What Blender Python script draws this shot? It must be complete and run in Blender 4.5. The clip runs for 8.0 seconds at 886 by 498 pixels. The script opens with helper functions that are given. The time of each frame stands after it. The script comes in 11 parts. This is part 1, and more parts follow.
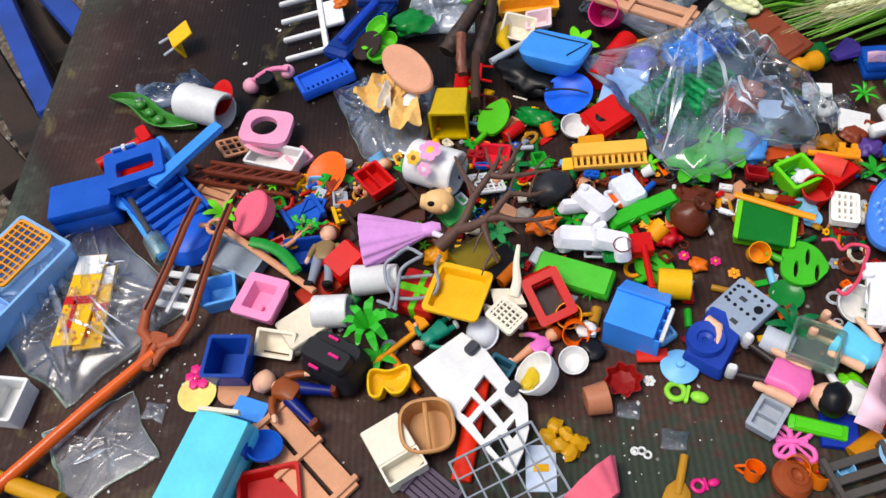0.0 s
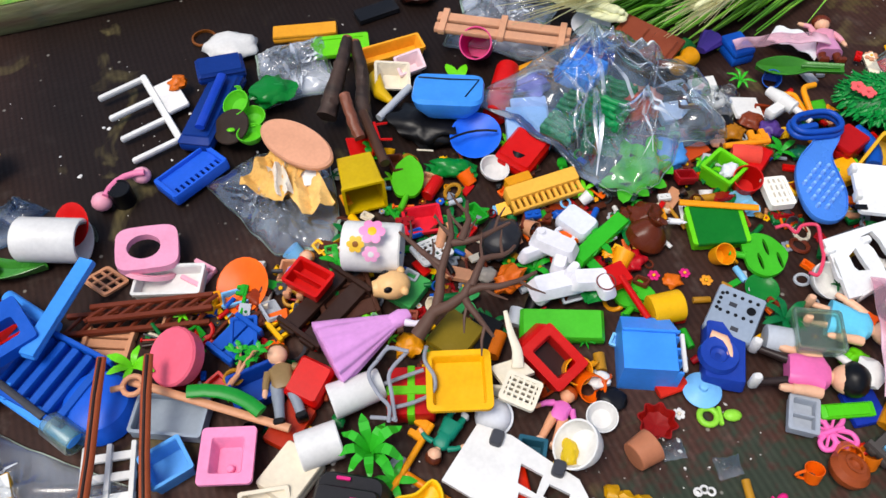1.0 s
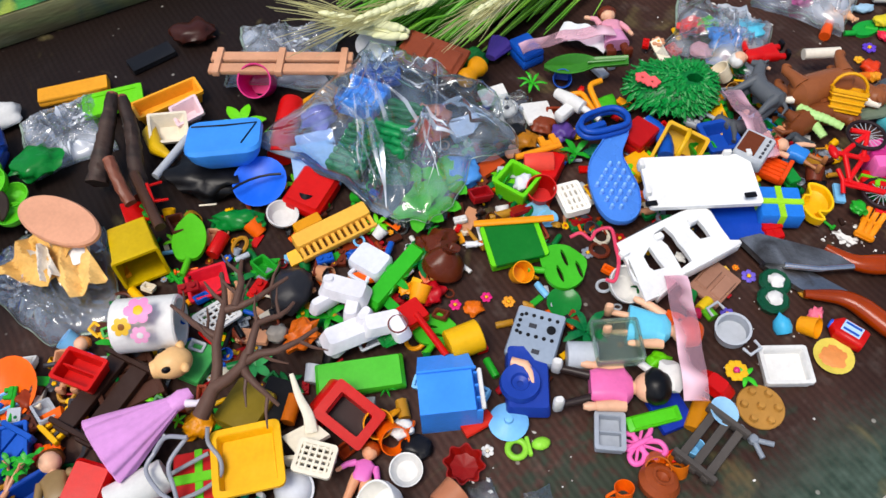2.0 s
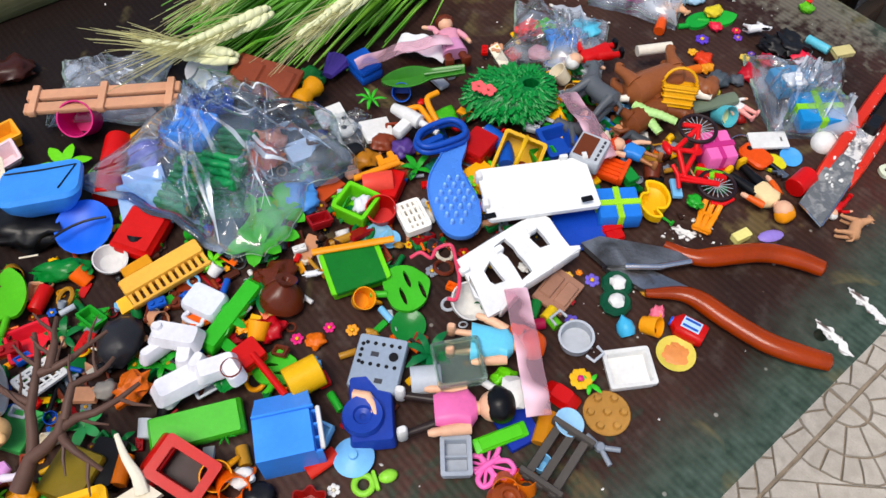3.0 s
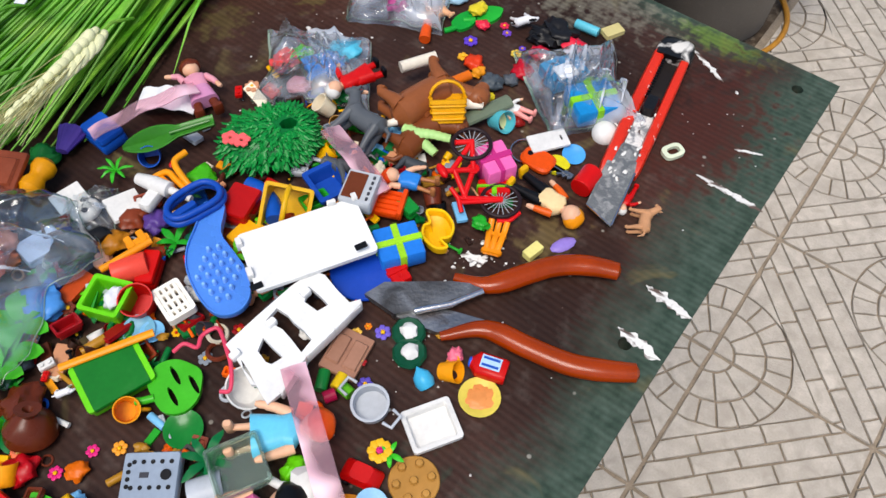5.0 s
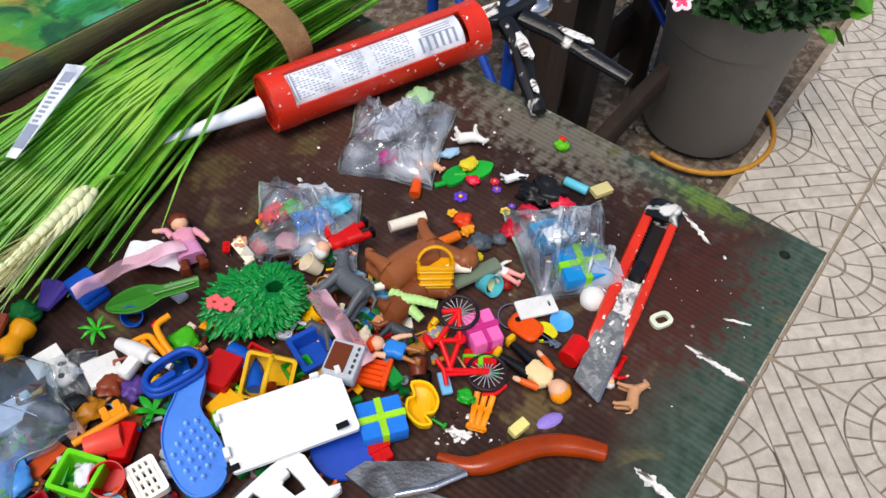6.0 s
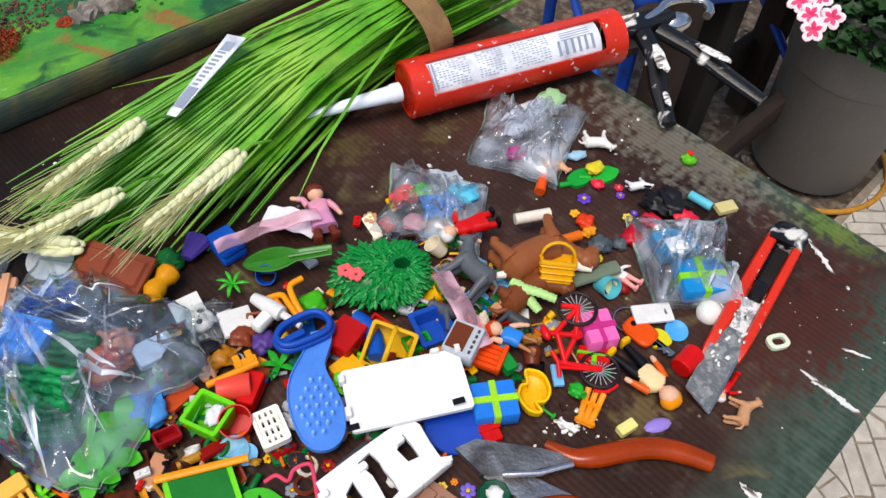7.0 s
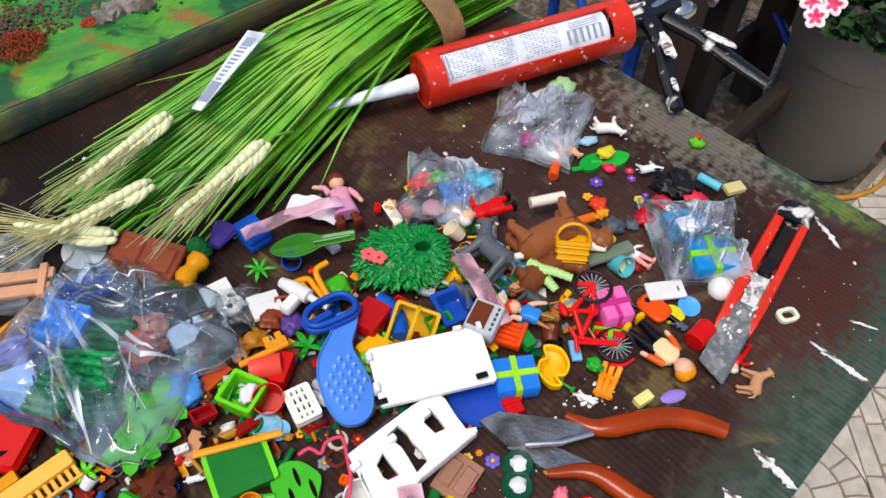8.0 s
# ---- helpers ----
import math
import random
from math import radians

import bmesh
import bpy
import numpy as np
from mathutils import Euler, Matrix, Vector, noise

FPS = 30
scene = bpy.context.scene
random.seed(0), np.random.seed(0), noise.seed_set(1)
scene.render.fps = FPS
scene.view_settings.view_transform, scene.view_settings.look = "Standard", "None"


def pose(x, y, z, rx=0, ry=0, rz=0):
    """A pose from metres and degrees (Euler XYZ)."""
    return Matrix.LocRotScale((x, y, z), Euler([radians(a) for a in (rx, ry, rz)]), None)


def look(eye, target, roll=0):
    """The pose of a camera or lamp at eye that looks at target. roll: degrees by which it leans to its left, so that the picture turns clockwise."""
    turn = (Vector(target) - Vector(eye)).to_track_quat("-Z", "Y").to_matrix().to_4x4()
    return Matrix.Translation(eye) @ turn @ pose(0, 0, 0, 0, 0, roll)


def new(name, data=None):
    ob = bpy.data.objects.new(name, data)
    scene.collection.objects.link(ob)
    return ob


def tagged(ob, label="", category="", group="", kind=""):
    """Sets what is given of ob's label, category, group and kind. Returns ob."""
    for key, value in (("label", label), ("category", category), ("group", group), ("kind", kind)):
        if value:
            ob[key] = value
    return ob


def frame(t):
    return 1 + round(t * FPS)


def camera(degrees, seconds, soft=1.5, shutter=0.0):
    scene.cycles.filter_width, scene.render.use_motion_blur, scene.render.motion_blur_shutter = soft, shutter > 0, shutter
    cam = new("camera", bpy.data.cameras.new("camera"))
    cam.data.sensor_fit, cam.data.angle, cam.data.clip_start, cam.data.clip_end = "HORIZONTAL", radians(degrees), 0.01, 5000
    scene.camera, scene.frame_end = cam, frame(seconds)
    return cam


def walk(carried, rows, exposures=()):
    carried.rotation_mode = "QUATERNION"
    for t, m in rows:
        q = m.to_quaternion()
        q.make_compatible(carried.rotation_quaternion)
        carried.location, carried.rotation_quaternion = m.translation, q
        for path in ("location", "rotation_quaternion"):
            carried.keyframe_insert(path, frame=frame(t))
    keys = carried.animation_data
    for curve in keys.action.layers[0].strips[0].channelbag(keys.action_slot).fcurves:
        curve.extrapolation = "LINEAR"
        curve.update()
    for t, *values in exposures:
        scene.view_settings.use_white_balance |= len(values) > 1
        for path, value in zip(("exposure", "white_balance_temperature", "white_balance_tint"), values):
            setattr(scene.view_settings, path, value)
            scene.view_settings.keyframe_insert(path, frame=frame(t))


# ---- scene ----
cam = camera(58.45, 8.0, soft=1.5)
PATH = [
    (0, (-0.0798, -0.4185, 0.4948), (-0.5237, -0.0545, -0.324), -12.76),
    (0.5, (-0.1758, -0.4112, 0.4894), (-0.5346, 0.0209, -0.338), -9.73),
    (1, (-0.2396, -0.4302, 0.4757), (-0.4292, 0.1005, -0.3504), -1.78),
    (1.5, (-0.2013, -0.3989, 0.4734), (-0.3497, 0.1457, -0.3521), -3.04),
    (2, (-0.1599, -0.3651, 0.4681), (-0.2564, 0.1819, -0.3635), -2.41),
    (2.2, (-0.1382, -0.3484, 0.4696), (-0.1996, 0.2113, -0.3568), -1.35),
    (3.3, (-0.0823, -0.332, 0.462), (-0.07, 0.2138, -0.3758), -0.38),
    (3.5, (-0.0624, -0.3254, 0.4596), (-0.0297, 0.2163, -0.3803), -0.99),
    (4, (-0.0491, -0.3088, 0.4498), (0.0151, 0.2085, -0.4036), -0.85),
    (4.2, (-0.0457, -0.3003, 0.4449), (0.0265, 0.208, -0.4132), -0.79),
    (5.3, (-0.0131, -0.269, 0.4549), (0.1196, 0.256, -0.3858), 1.36),
    (5.5, (-0.0123, -0.2592, 0.4606), (0.117, 0.2705, -0.3777), 1.16),
    (6, (-0.0034, -0.2233, 0.4821), (0.146, 0.37, -0.3089), 2.88),
    (6.5, (-0.028, -0.218, 0.4826), (0.0778, 0.3912, -0.3033), 3.19),
    (7, (-0.0446, -0.2391, 0.4858), (0.0164, 0.3748, -0.3013), 2.81),
    (7.5, (-0.024, -0.2554, 0.4906), (0.0655, 0.3533, -0.2978), 2.02),
    (8, (-0.0567, -0.2608, 0.4952), (-0.0026, 0.3523, -0.293), 1.20),
]
walk(cam, [(t, look(eye, target, roll)) for t, eye, target, roll in PATH])

# ---- light ----
world = bpy.data.worlds.new("sky")
scene.world = world
world.use_nodes = True
wn = world.node_tree.nodes
sky = wn.new("ShaderNodeTexSky")
sky.sky_type = "NISHITA"
sky.sun_disc = False
sky.sun_elevation, sky.sun_rotation = radians(69), radians(-144)
sky.air_density, sky.dust_density, sky.ozone_density = 1.0, 3.0, 1.0
world.node_tree.links.new(sky.outputs[0], wn["Background"].inputs[0])
wn["Background"].inputs[1].default_value = 0.165
sun = new("sun", bpy.data.lights.new("sun", "SUN"))
sun.data.energy, sun.data.angle, sun.data.color = 2.4, radians(26), (1.0, 0.95, 0.88)
sun.matrix_world = look((-0.5, -0.7, 2.3), (0, 0, 0))

# ---- materials ----
MATS = {}


def lin(code):
    out = []
    for k in (0, 2, 4):
        c = int(code[k:k + 2], 16) / 255
        out.append(c / 12.92 if c <= 0.04045 else ((c + 0.055) / 1.055) ** 2.4)
    return (*out, 1.0)


def material(name, code, rough=0.4, metal=0.0, var=0.12, scale=45, grain=500, bump=0.15, dust=0.0, code2="", mix=0.0,
             mix_scale=20, stretch=(1, 1, 1), clear=0.0, sss=0.0, coat=0.0, sharp=0.12, deep=1.0, spec=0.4):
    """A surface with a base colour, a second colour in patches, fine grain, relief and uneven gloss."""
    key = (name, code)
    if key in MATS:
        return MATS[key]
    m = bpy.data.materials.new(name)
    MATS[key] = m
    m.use_nodes = True
    n, l = m.node_tree.nodes, m.node_tree.links
    b = n["Principled BSDF"]
    tc = n.new("ShaderNodeTexCoord")
    mp = n.new("ShaderNodeMapping")
    mp.inputs["Scale"].default_value = stretch
    l.new(tc.outputs["Object"], mp.inputs["Vector"])

    def noise_node(s, detail, dist=0.0):
        t = n.new("ShaderNodeTexNoise")
        t.inputs["Scale"].default_value, t.inputs["Detail"].default_value = s, detail
        t.inputs["Distortion"].default_value = dist
        l.new(mp.outputs[0], t.inputs["Vector"])
        return t

    big, fine = noise_node(scale, 4), noise_node(grain, 3)
    info = n.new("ShaderNodeObjectInfo")
    hsv = n.new("ShaderNodeHueSaturation")
    hsv.inputs["Color"].default_value = (*[max(lin(code)[:3]) * (c / max(lin(code)[:3])) ** deep * (0.92 if deep > 1 else 1) for c in lin(code)[:3]], 1)
    b.inputs["Specular IOR Level"].default_value = spec
    r1 = n.new("ShaderNodeMapRange")
    r1.inputs["From Min"].default_value, r1.inputs["From Max"].default_value = 0.3, 0.7
    r1.inputs["To Min"].default_value, r1.inputs["To Max"].default_value = 1 - var, 1 + var
    l.new(big.outputs["Fac"], r1.inputs["Value"])
    r2 = n.new("ShaderNodeMapRange")
    r2.inputs["To Min"].default_value, r2.inputs["To Max"].default_value = 0.94, 1.06
    l.new(info.outputs["Random"], r2.inputs["Value"])
    r3 = n.new("ShaderNodeMapRange")
    r3.inputs["From Min"].default_value, r3.inputs["From Max"].default_value = 0.25, 0.75
    r3.inputs["To Min"].default_value, r3.inputs["To Max"].default_value = 1 - var * 0.6, 1 + var * 0.6
    l.new(fine.outputs["Fac"], r3.inputs["Value"])
    m1, m2 = n.new("ShaderNodeMath"), n.new("ShaderNodeMath")
    m1.operation = m2.operation = "MULTIPLY"
    l.new(r1.outputs[0], m1.inputs[0]), l.new(r2.outputs[0], m1.inputs[1])
    l.new(m1.outputs[0], m2.inputs[0]), l.new(r3.outputs[0], m2.inputs[1])
    l.new(m2.outputs[0], hsv.inputs["Value"])
    colour = hsv.outputs["Color"]
    if code2:
        patch = noise_node(mix_scale, 5, 0.6)
        ramp = n.new("ShaderNodeMapRange")
        ramp.inputs["From Min"].default_value, ramp.inputs["From Max"].default_value = 0.5 + (0.5 - mix) * 0.5 - sharp, 0.5 + (0.5 - mix) * 0.5 + sharp
        l.new(patch.outputs["Fac"], ramp.inputs["Value"])
        mx = n.new("ShaderNodeMixRGB")
        mx.inputs["Color2"].default_value = lin(code2)
        l.new(ramp.outputs[0], mx.inputs["Fac"]), l.new(colour, mx.inputs["Color1"])
        colour = mx.outputs[0]
    if dust:
        mx = n.new("ShaderNodeMixRGB")
        mx.inputs["Color2"].default_value = lin("9a9288")
        speck = noise_node(grain * 0.25, 6)
        rr = n.new("ShaderNodeMapRange")
        rr.inputs["From Min"].default_value, rr.inputs["From Max"].default_value, rr.inputs["To Max"].default_value = 0.55, 0.8, dust
        l.new(speck.outputs["Fac"], rr.inputs["Value"]), l.new(rr.outputs[0], mx.inputs["Fac"])
        l.new(colour, mx.inputs["Color1"])
        colour = mx.outputs[0]
    l.new(colour, b.inputs["Base Color"])
    rg = n.new("ShaderNodeMapRange")
    rg.inputs["To Min"].default_value, rg.inputs["To Max"].default_value = max(0.04, rough - 0.12), min(1, rough + 0.14)
    l.new(big.outputs["Fac"], rg.inputs["Value"]), l.new(rg.outputs[0], b.inputs["Roughness"])
    b.inputs["Metallic"].default_value = metal
    b.inputs["Transmission Weight"].default_value = clear
    b.inputs["Coat Weight"].default_value = coat
    if sss:
        b.inputs["Subsurface Weight"].default_value = sss
        b.inputs["Subsurface Radius"].default_value = (0.004, 0.003, 0.002)
    bp = n.new("ShaderNodeBump")
    bp.inputs["Strength"].default_value, bp.inputs["Distance"].default_value = bump, 0.001
    l.new(fine.outputs["Fac"], bp.inputs["Height"]), l.new(bp.outputs[0], b.inputs["Normal"])
    return m


def P(code, rough=0.36):
    """Moulded plastic of a colour, deep and even, with a little dust."""
    return material("plastic_" + code, code, rough, var=0.08, bump=0.06, grain=350, dust=0.03, deep=1.18, spec=0.24)


YEL, RED, BLUE, LBLUE, SKY = P("f4c00c"), P("c8150f"), P("1c5fb8"), P("4ea0f0"), P("8ac8ee")
GREEN, LIME, DGREEN, WHITE, CREAM = P("2ca030"), P("74cf1e"), P("0a6b35"), P("e0dfdb"), P("e9dfc9")
BROWN, TAN, HOT = P("512a1a"), P("cf9b78"), P("dc2f86")
ORANGE, GREY, DGREY = P("f0720f"), P("8b929b"), P("3f4045")
BLACK, GOLD, SKIN, NAVY = P("0c0c0e"), P("b5882c"), P("e8bb9c"), P("12246c")
LPINK, AMBER, OLIVE, RUST, BONE = P("f3b3c4"), P("f3a818"), P("7a6a1e"), P("8a3a18"), P("e8e0cc")
CHOC, DBROWN, TEAL = P("6b3420"), P("33221b"), P("17806a")
PALEYEL, LGREY, ROYAL = P("f0e08a"), P("b9bec4"), P("154a9c")
STEEL = material("steel", "9a9c9e", 0.32, 1.0, code2="5a4636", mix=0.22, mix_scale=60, bump=0.3)
WORN = material("worn_blade", "84878a", 0.4, 0.8, code2="4a4846", mix=0.35, mix_scale=40, bump=0.4)
BLADE = material("scraped_blade", "6c6f70", 0.5, 0.4, code2="9c9c99", mix=0.42, mix_scale=170, sharp=0.08, bump=0.7)
SCRAPED = material("caked_rail", "8b8d8e", 0.55, 0.3, code2="e6e4de", mix=0.6, mix_scale=120, sharp=0.05, bump=0.8)
CHROME = material("chrome", "c8c8ca", 0.16, 1.0, var=0.05)
AMBERGRIP = material("amber_grip", "b85200", 0.17, code2="3a1400", mix=0.5, mix_scale=9, sharp=0.3, deep=1.3, spec=0.3, bump=0.02)


def clear_film(name, tint, veil, gloss_rough=0.12, power=2.0, gloss=0.9, least=0.04, milk="dfe8f2"):
    """A thin clear plastic film: mostly see-through, with gloss by angle and a patchy diffuse veil that paints in
    cloudiness and broad sheen.
    """
    m = bpy.data.materials.new(name)
    m.use_nodes = True
    n, l = m.node_tree.nodes, m.node_tree.links
    n.remove(n["Principled BSDF"])
    tr, gl, df = n.new("ShaderNodeBsdfTransparent"), n.new("ShaderNodeBsdfGlossy"), n.new("ShaderNodeBsdfDiffuse")
    tr.inputs[0].default_value = lin(tint)
    df.inputs[0].default_value = lin(milk)
    gl.inputs["Roughness"].default_value = gloss_rough
    fr = n.new("ShaderNodeLayerWeight")
    fr.inputs["Blend"].default_value = 0.5
    pw, sc = n.new("ShaderNodeMath"), n.new("ShaderNodeMath")
    pw.operation, sc.operation = "POWER", "MULTIPLY_ADD"
    pw.inputs[1].default_value, sc.inputs[1].default_value, sc.inputs[2].default_value = power, gloss, least
    l.new(fr.outputs["Facing"], pw.inputs[0]), l.new(pw.outputs[0], sc.inputs[0])
    tc = n.new("ShaderNodeTexCoord")
    nt = n.new("ShaderNodeTexNoise")
    nt.inputs["Scale"].default_value, nt.inputs["Detail"].default_value = 26, 2
    l.new(tc.outputs["Object"], nt.inputs["Vector"])
    rm = n.new("ShaderNodeMapRange")
    rm.inputs["From Min"].default_value, rm.inputs["From Max"].default_value = 0.45, 0.75
    rm.inputs["To Min"].default_value, rm.inputs["To Max"].default_value = veil * 0.25, veil * 3.0
    l.new(nt.outputs["Fac"], rm.inputs["Value"])
    bp = n.new("ShaderNodeBump")
    bp.inputs["Strength"].default_value, bp.inputs["Distance"].default_value = 0.10, 0.002
    l.new(nt.outputs["Fac"], bp.inputs["Height"])
    l.new(bp.outputs[0], gl.inputs["Normal"])
    a, b = n.new("ShaderNodeMixShader"), n.new("ShaderNodeMixShader")
    l.new(rm.outputs[0], a.inputs[0]), l.new(tr.outputs[0], a.inputs[1]), l.new(df.outputs[0], a.inputs[2])
    l.new(sc.outputs[0], b.inputs[0]), l.new(a.outputs[0], b.inputs[1]), l.new(gl.outputs[0], b.inputs[2])
    l.new(b.outputs[0], n["Material Output"].inputs[0])
    return m


FILM = clear_film("clear_film", "f1f8ff", 0.07, 0.09, 1.8, 1.0, 0.06, "e8eff7")
BAGFILM = clear_film("bag_film", "eaf4fc", 0.075, 0.06, 2.0, 1.0, 0.06, "dcebfa")
STREAK = clear_film("streak_film", "f6f9fc", 0.5, 0.10, 1.6, 0.9, 0.10, "eef4fb")
CLOUDY = clear_film("cloudy_film", "f4f7fa", 0.20, 0.12, 1.8, 1.0, 0.05, "e8eef6")
THINFILM = clear_film("thin_film", "f6f9fb", 0.04, 0.16, 1.8, 1.0, 0.05, "eef3f8")
FROST = clear_film("frosted_film", "dcecdf", 0.14, 0.3, 2.0, 0.9, 0.04, "cfe4d2")
PINKFILM = clear_film("pink_film", "f8dce2", 0.55, 0.35, 2.4, 0.5, 0.04, "f2ccd8")
BLUEFILM = clear_film("blue_film", "8fb4d8", 0.12)
GREENFILM = material("green_translucent", "3c8a2c", 0.22, var=0.15, clear=0.15, coat=0.2)


# ---- mesh helpers ----
I4 = Matrix.Identity(4)


def loft(bm, rings, cap0=True, cap1=True, m=I4, mi=0):
    """Joins rings of equal count into a skin."""
    vs = [[bm.verts.new(m @ Vector(p)) for p in ring] for ring in rings]
    k = len(vs[0])
    for a, b in zip(vs, vs[1:]):
        for i in range(k):
            f = bm.faces.new((a[i], a[(i + 1) % k], b[(i + 1) % k], b[i]))
            f.material_index, f.smooth = mi, True
    if cap0:
        f = bm.faces.new(vs[0][::-1])
        f.material_index = mi
    if cap1:
        f = bm.faces.new(vs[-1])
        f.material_index = mi


def circle(r, z, n, sx=1.0, sy=1.0):
    return [(r * sx * math.cos(2 * math.pi * i / n), r * sy * math.sin(2 * math.pi * i / n), z) for i in range(n)]


def rrect(a, b, r, z, n=3):
    """A rounded rectangle a by b round the origin."""
    r = min(r, a / 2 * 0.98, b / 2 * 0.98)
    out = []
    for q, (cx, cy) in enumerate(((a / 2 - r, b / 2 - r), (r - a / 2, b / 2 - r), (r - a / 2, r - b / 2), (a / 2 - r, r - b / 2))):
        for i in range(n + 1):
            w = math.pi / 2 * (q + i / n)
            out.append((cx + r * math.cos(w), cy + r * math.sin(w), z))
    return out


def lathe(bm, prof, n=22, m=I4, mi=0):
    """A turned shape from (radius, height) pairs."""
    prof = [(max(r, 1e-4), z) for r, z in prof]
    loft(bm, [circle(r, z, n) for r, z in prof], prof[0][0] < 0.002, prof[-1][0] < 0.002, m, mi)


def rbox(bm, a, b, c, at=(0, 0, 0), rot=(0, 0, 0), bev=0.0012, mi=0, top=1.0):
    """A box with rounded edges; top: how wide its upper face is against the lower."""
    bev = min(bev, a * 0.3, b * 0.3, c * 0.3)
    m = pose(*at, *rot)
    h = c / 2
    loft(bm, [rrect(a - bev, b - bev, bev, -h), rrect(a, b, bev * 1.4, -h + bev), rrect(a * top, b * top, bev * 1.4, h - bev),
              rrect((a - bev) * top, (b - bev) * top, bev, h)], True, True, m, mi)


def cyl(bm, r, h, at=(0, 0, 0), rot=(0, 0, 0), r2=None, n=18, mi=0, bev=0.0008):
    r2 = r if r2 is None else r2
    bev = min(bev, r * 0.3, r2 * 0.3, h * 0.3)
    loft(bm, [circle(r - bev, 0, n), circle(r, bev, n), circle(r2, h - bev, n), circle(r2 - bev, h, n)], True, True, pose(*at, *rot), mi)


def tube(bm, pts, r, n=7, mi=0, flat=1.0, closed=False):
    """A rod along points; r: one radius or one a point; flat: its height against its width."""
    pts = [Vector(p) for p in pts]
    rs = r if isinstance(r, (list, tuple)) else [r] * len(pts)
    n = max(n, 12) if max(rs) > 0.0016 else n
    rings = []
    up = Vector((0, 0, 1))
    for i, p in enumerate(pts):
        if closed:
            d = (pts[(i + 1) % len(pts)] - pts[i - 1])
        else:
            d = pts[min(i + 1, len(pts) - 1)] - pts[max(i - 1, 0)]
        d.normalize()
        ref = up if abs(d.dot(up)) < 0.95 else Vector((1, 0, 0))
        s = d.cross(ref).normalized()
        w = s.cross(d)
        rings.append([p + rs[i] * (math.cos(2 * math.pi * k / n) * s + flat * math.sin(2 * math.pi * k / n) * w) for k in range(n)])
    if closed:
        rings.append(rings[0])
    loft(bm, rings, not closed, not closed, I4, mi)
    if closed:
        bmesh.ops.remove_doubles(bm, verts=bm.verts[:], dist=1e-7)


def arc(r, a0, a1, n=10, c=(0, 0, 0), sx=1.0):
    return [(c[0] + r * sx * math.cos(radians(a0 + (a1 - a0) * i / n)), c[1] + r * math.sin(radians(a0 + (a1 - a0) * i / n)), c[2]) for i in range(n + 1)]


def ball(bm, r, at=(0, 0, 0), s=(1, 1, 1), n=2, mi=0, rough=0.0, seed=0, rot=(0, 0, 0)):
    """A ball, squashed by s, made uneven by rough."""
    q = bmesh.ops.create_icosphere(bm, subdivisions=n, radius=1)
    m = pose(*at, *rot)
    for v in q["verts"]:
        k = r * (1 + rough * noise.noise(v.co * 2.1 + Vector((seed, seed * 3, 0))))
        v.co = m @ Vector((v.co.x * s[0] * k, v.co.y * s[1] * k, v.co.z * s[2] * k))
    for f in {f for v in q["verts"] for f in v.link_faces}:
        f.material_index, f.smooth = mi, True


def plate(bm, loops, th, m=I4, mi=0):
    """A sheet cut to an outline, with holes by further outlines, th thick."""
    edges = []
    for loop in loops:
        vs = [bm.verts.new((p[0], p[1], 0)) for p in loop]
        edges += [bm.edges.new((vs[i], vs[(i + 1) % len(vs)])) for i in range(len(vs))]
    got = bmesh.ops.triangle_fill(bm, use_beauty=True, use_dissolve=False, edges=edges)
    faces = [g for g in got["geom"] if isinstance(g, bmesh.types.BMFace)]
    bmesh.ops.recalc_face_normals(bm, faces=faces)
    ext = bmesh.ops.extrude_face_region(bm, geom=faces)
    top = [g for g in ext["geom"] if isinstance(g, bmesh.types.BMVert)]
    for v in top:
        v.co.z += th
    every = set(top) | {v for f in faces for v in f.verts}
    for f in {f for v in every for f in v.link_faces}:
        f.material_index = mi
    for v in every:
        v.co = m @ v.co


def smooth_loop(pts, k=4):
    """A closed curve through points, k steps between two."""
    n, out = len(pts), []
    for i in range(n):
        p0, p1, p2, p3 = (Vector((*pts[(i + q) % n], 0)) for q in (-1, 0, 1, 2))
        for q in range(k):
            f = q / k
            v = 0.5 * (2 * p1 + (p2 - p0) * f + (2 * p0 - 5 * p1 + 4 * p2 - p3) * f * f + (3 * p1 - p0 - 3 * p2 + p3) * f ** 3)
            out.append((v.x, v.y))
    return out


def smooth_run(pts, k=5):
    """An open curve through points in space, k steps between two."""
    p = [Vector(q) for q in pts]
    p = [p[0] * 2 - p[1], *p, p[-1] * 2 - p[-2]]
    out = []
    for a, b, c, d in zip(p, p[1:], p[2:], p[3:]):
        for q in range(k):
            f = q / k
            out.append(0.5 * (2 * b + (c - a) * f + (2 * a - 5 * b + 4 * c - d) * f * f + (3 * b - a - 3 * c + d) * f ** 3))
    return out + [p[-2]]


def mesh_of(name, bm, mats):
    bmesh.ops.recalc_face_normals(bm, faces=bm.faces[:])
    me = bpy.data.meshes.new(name)
    bm.to_mesh(me)
    bm.free()
    for k in mats if isinstance(mats, (list, tuple)) else [mats]:
        me.materials.append(k)
    me.set_sharp_from_angle(angle=radians(34))
    return me


def part(name, bm, mat, parent, label=""):
    ob = new(name, mesh_of(name, bm, mat))
    ob.parent = parent
    return tagged(ob, label)


def full(label):
    return label if len(label.split()) > 3 else label + " lying in the toy pile"


TAKEN = []
OPEN = []


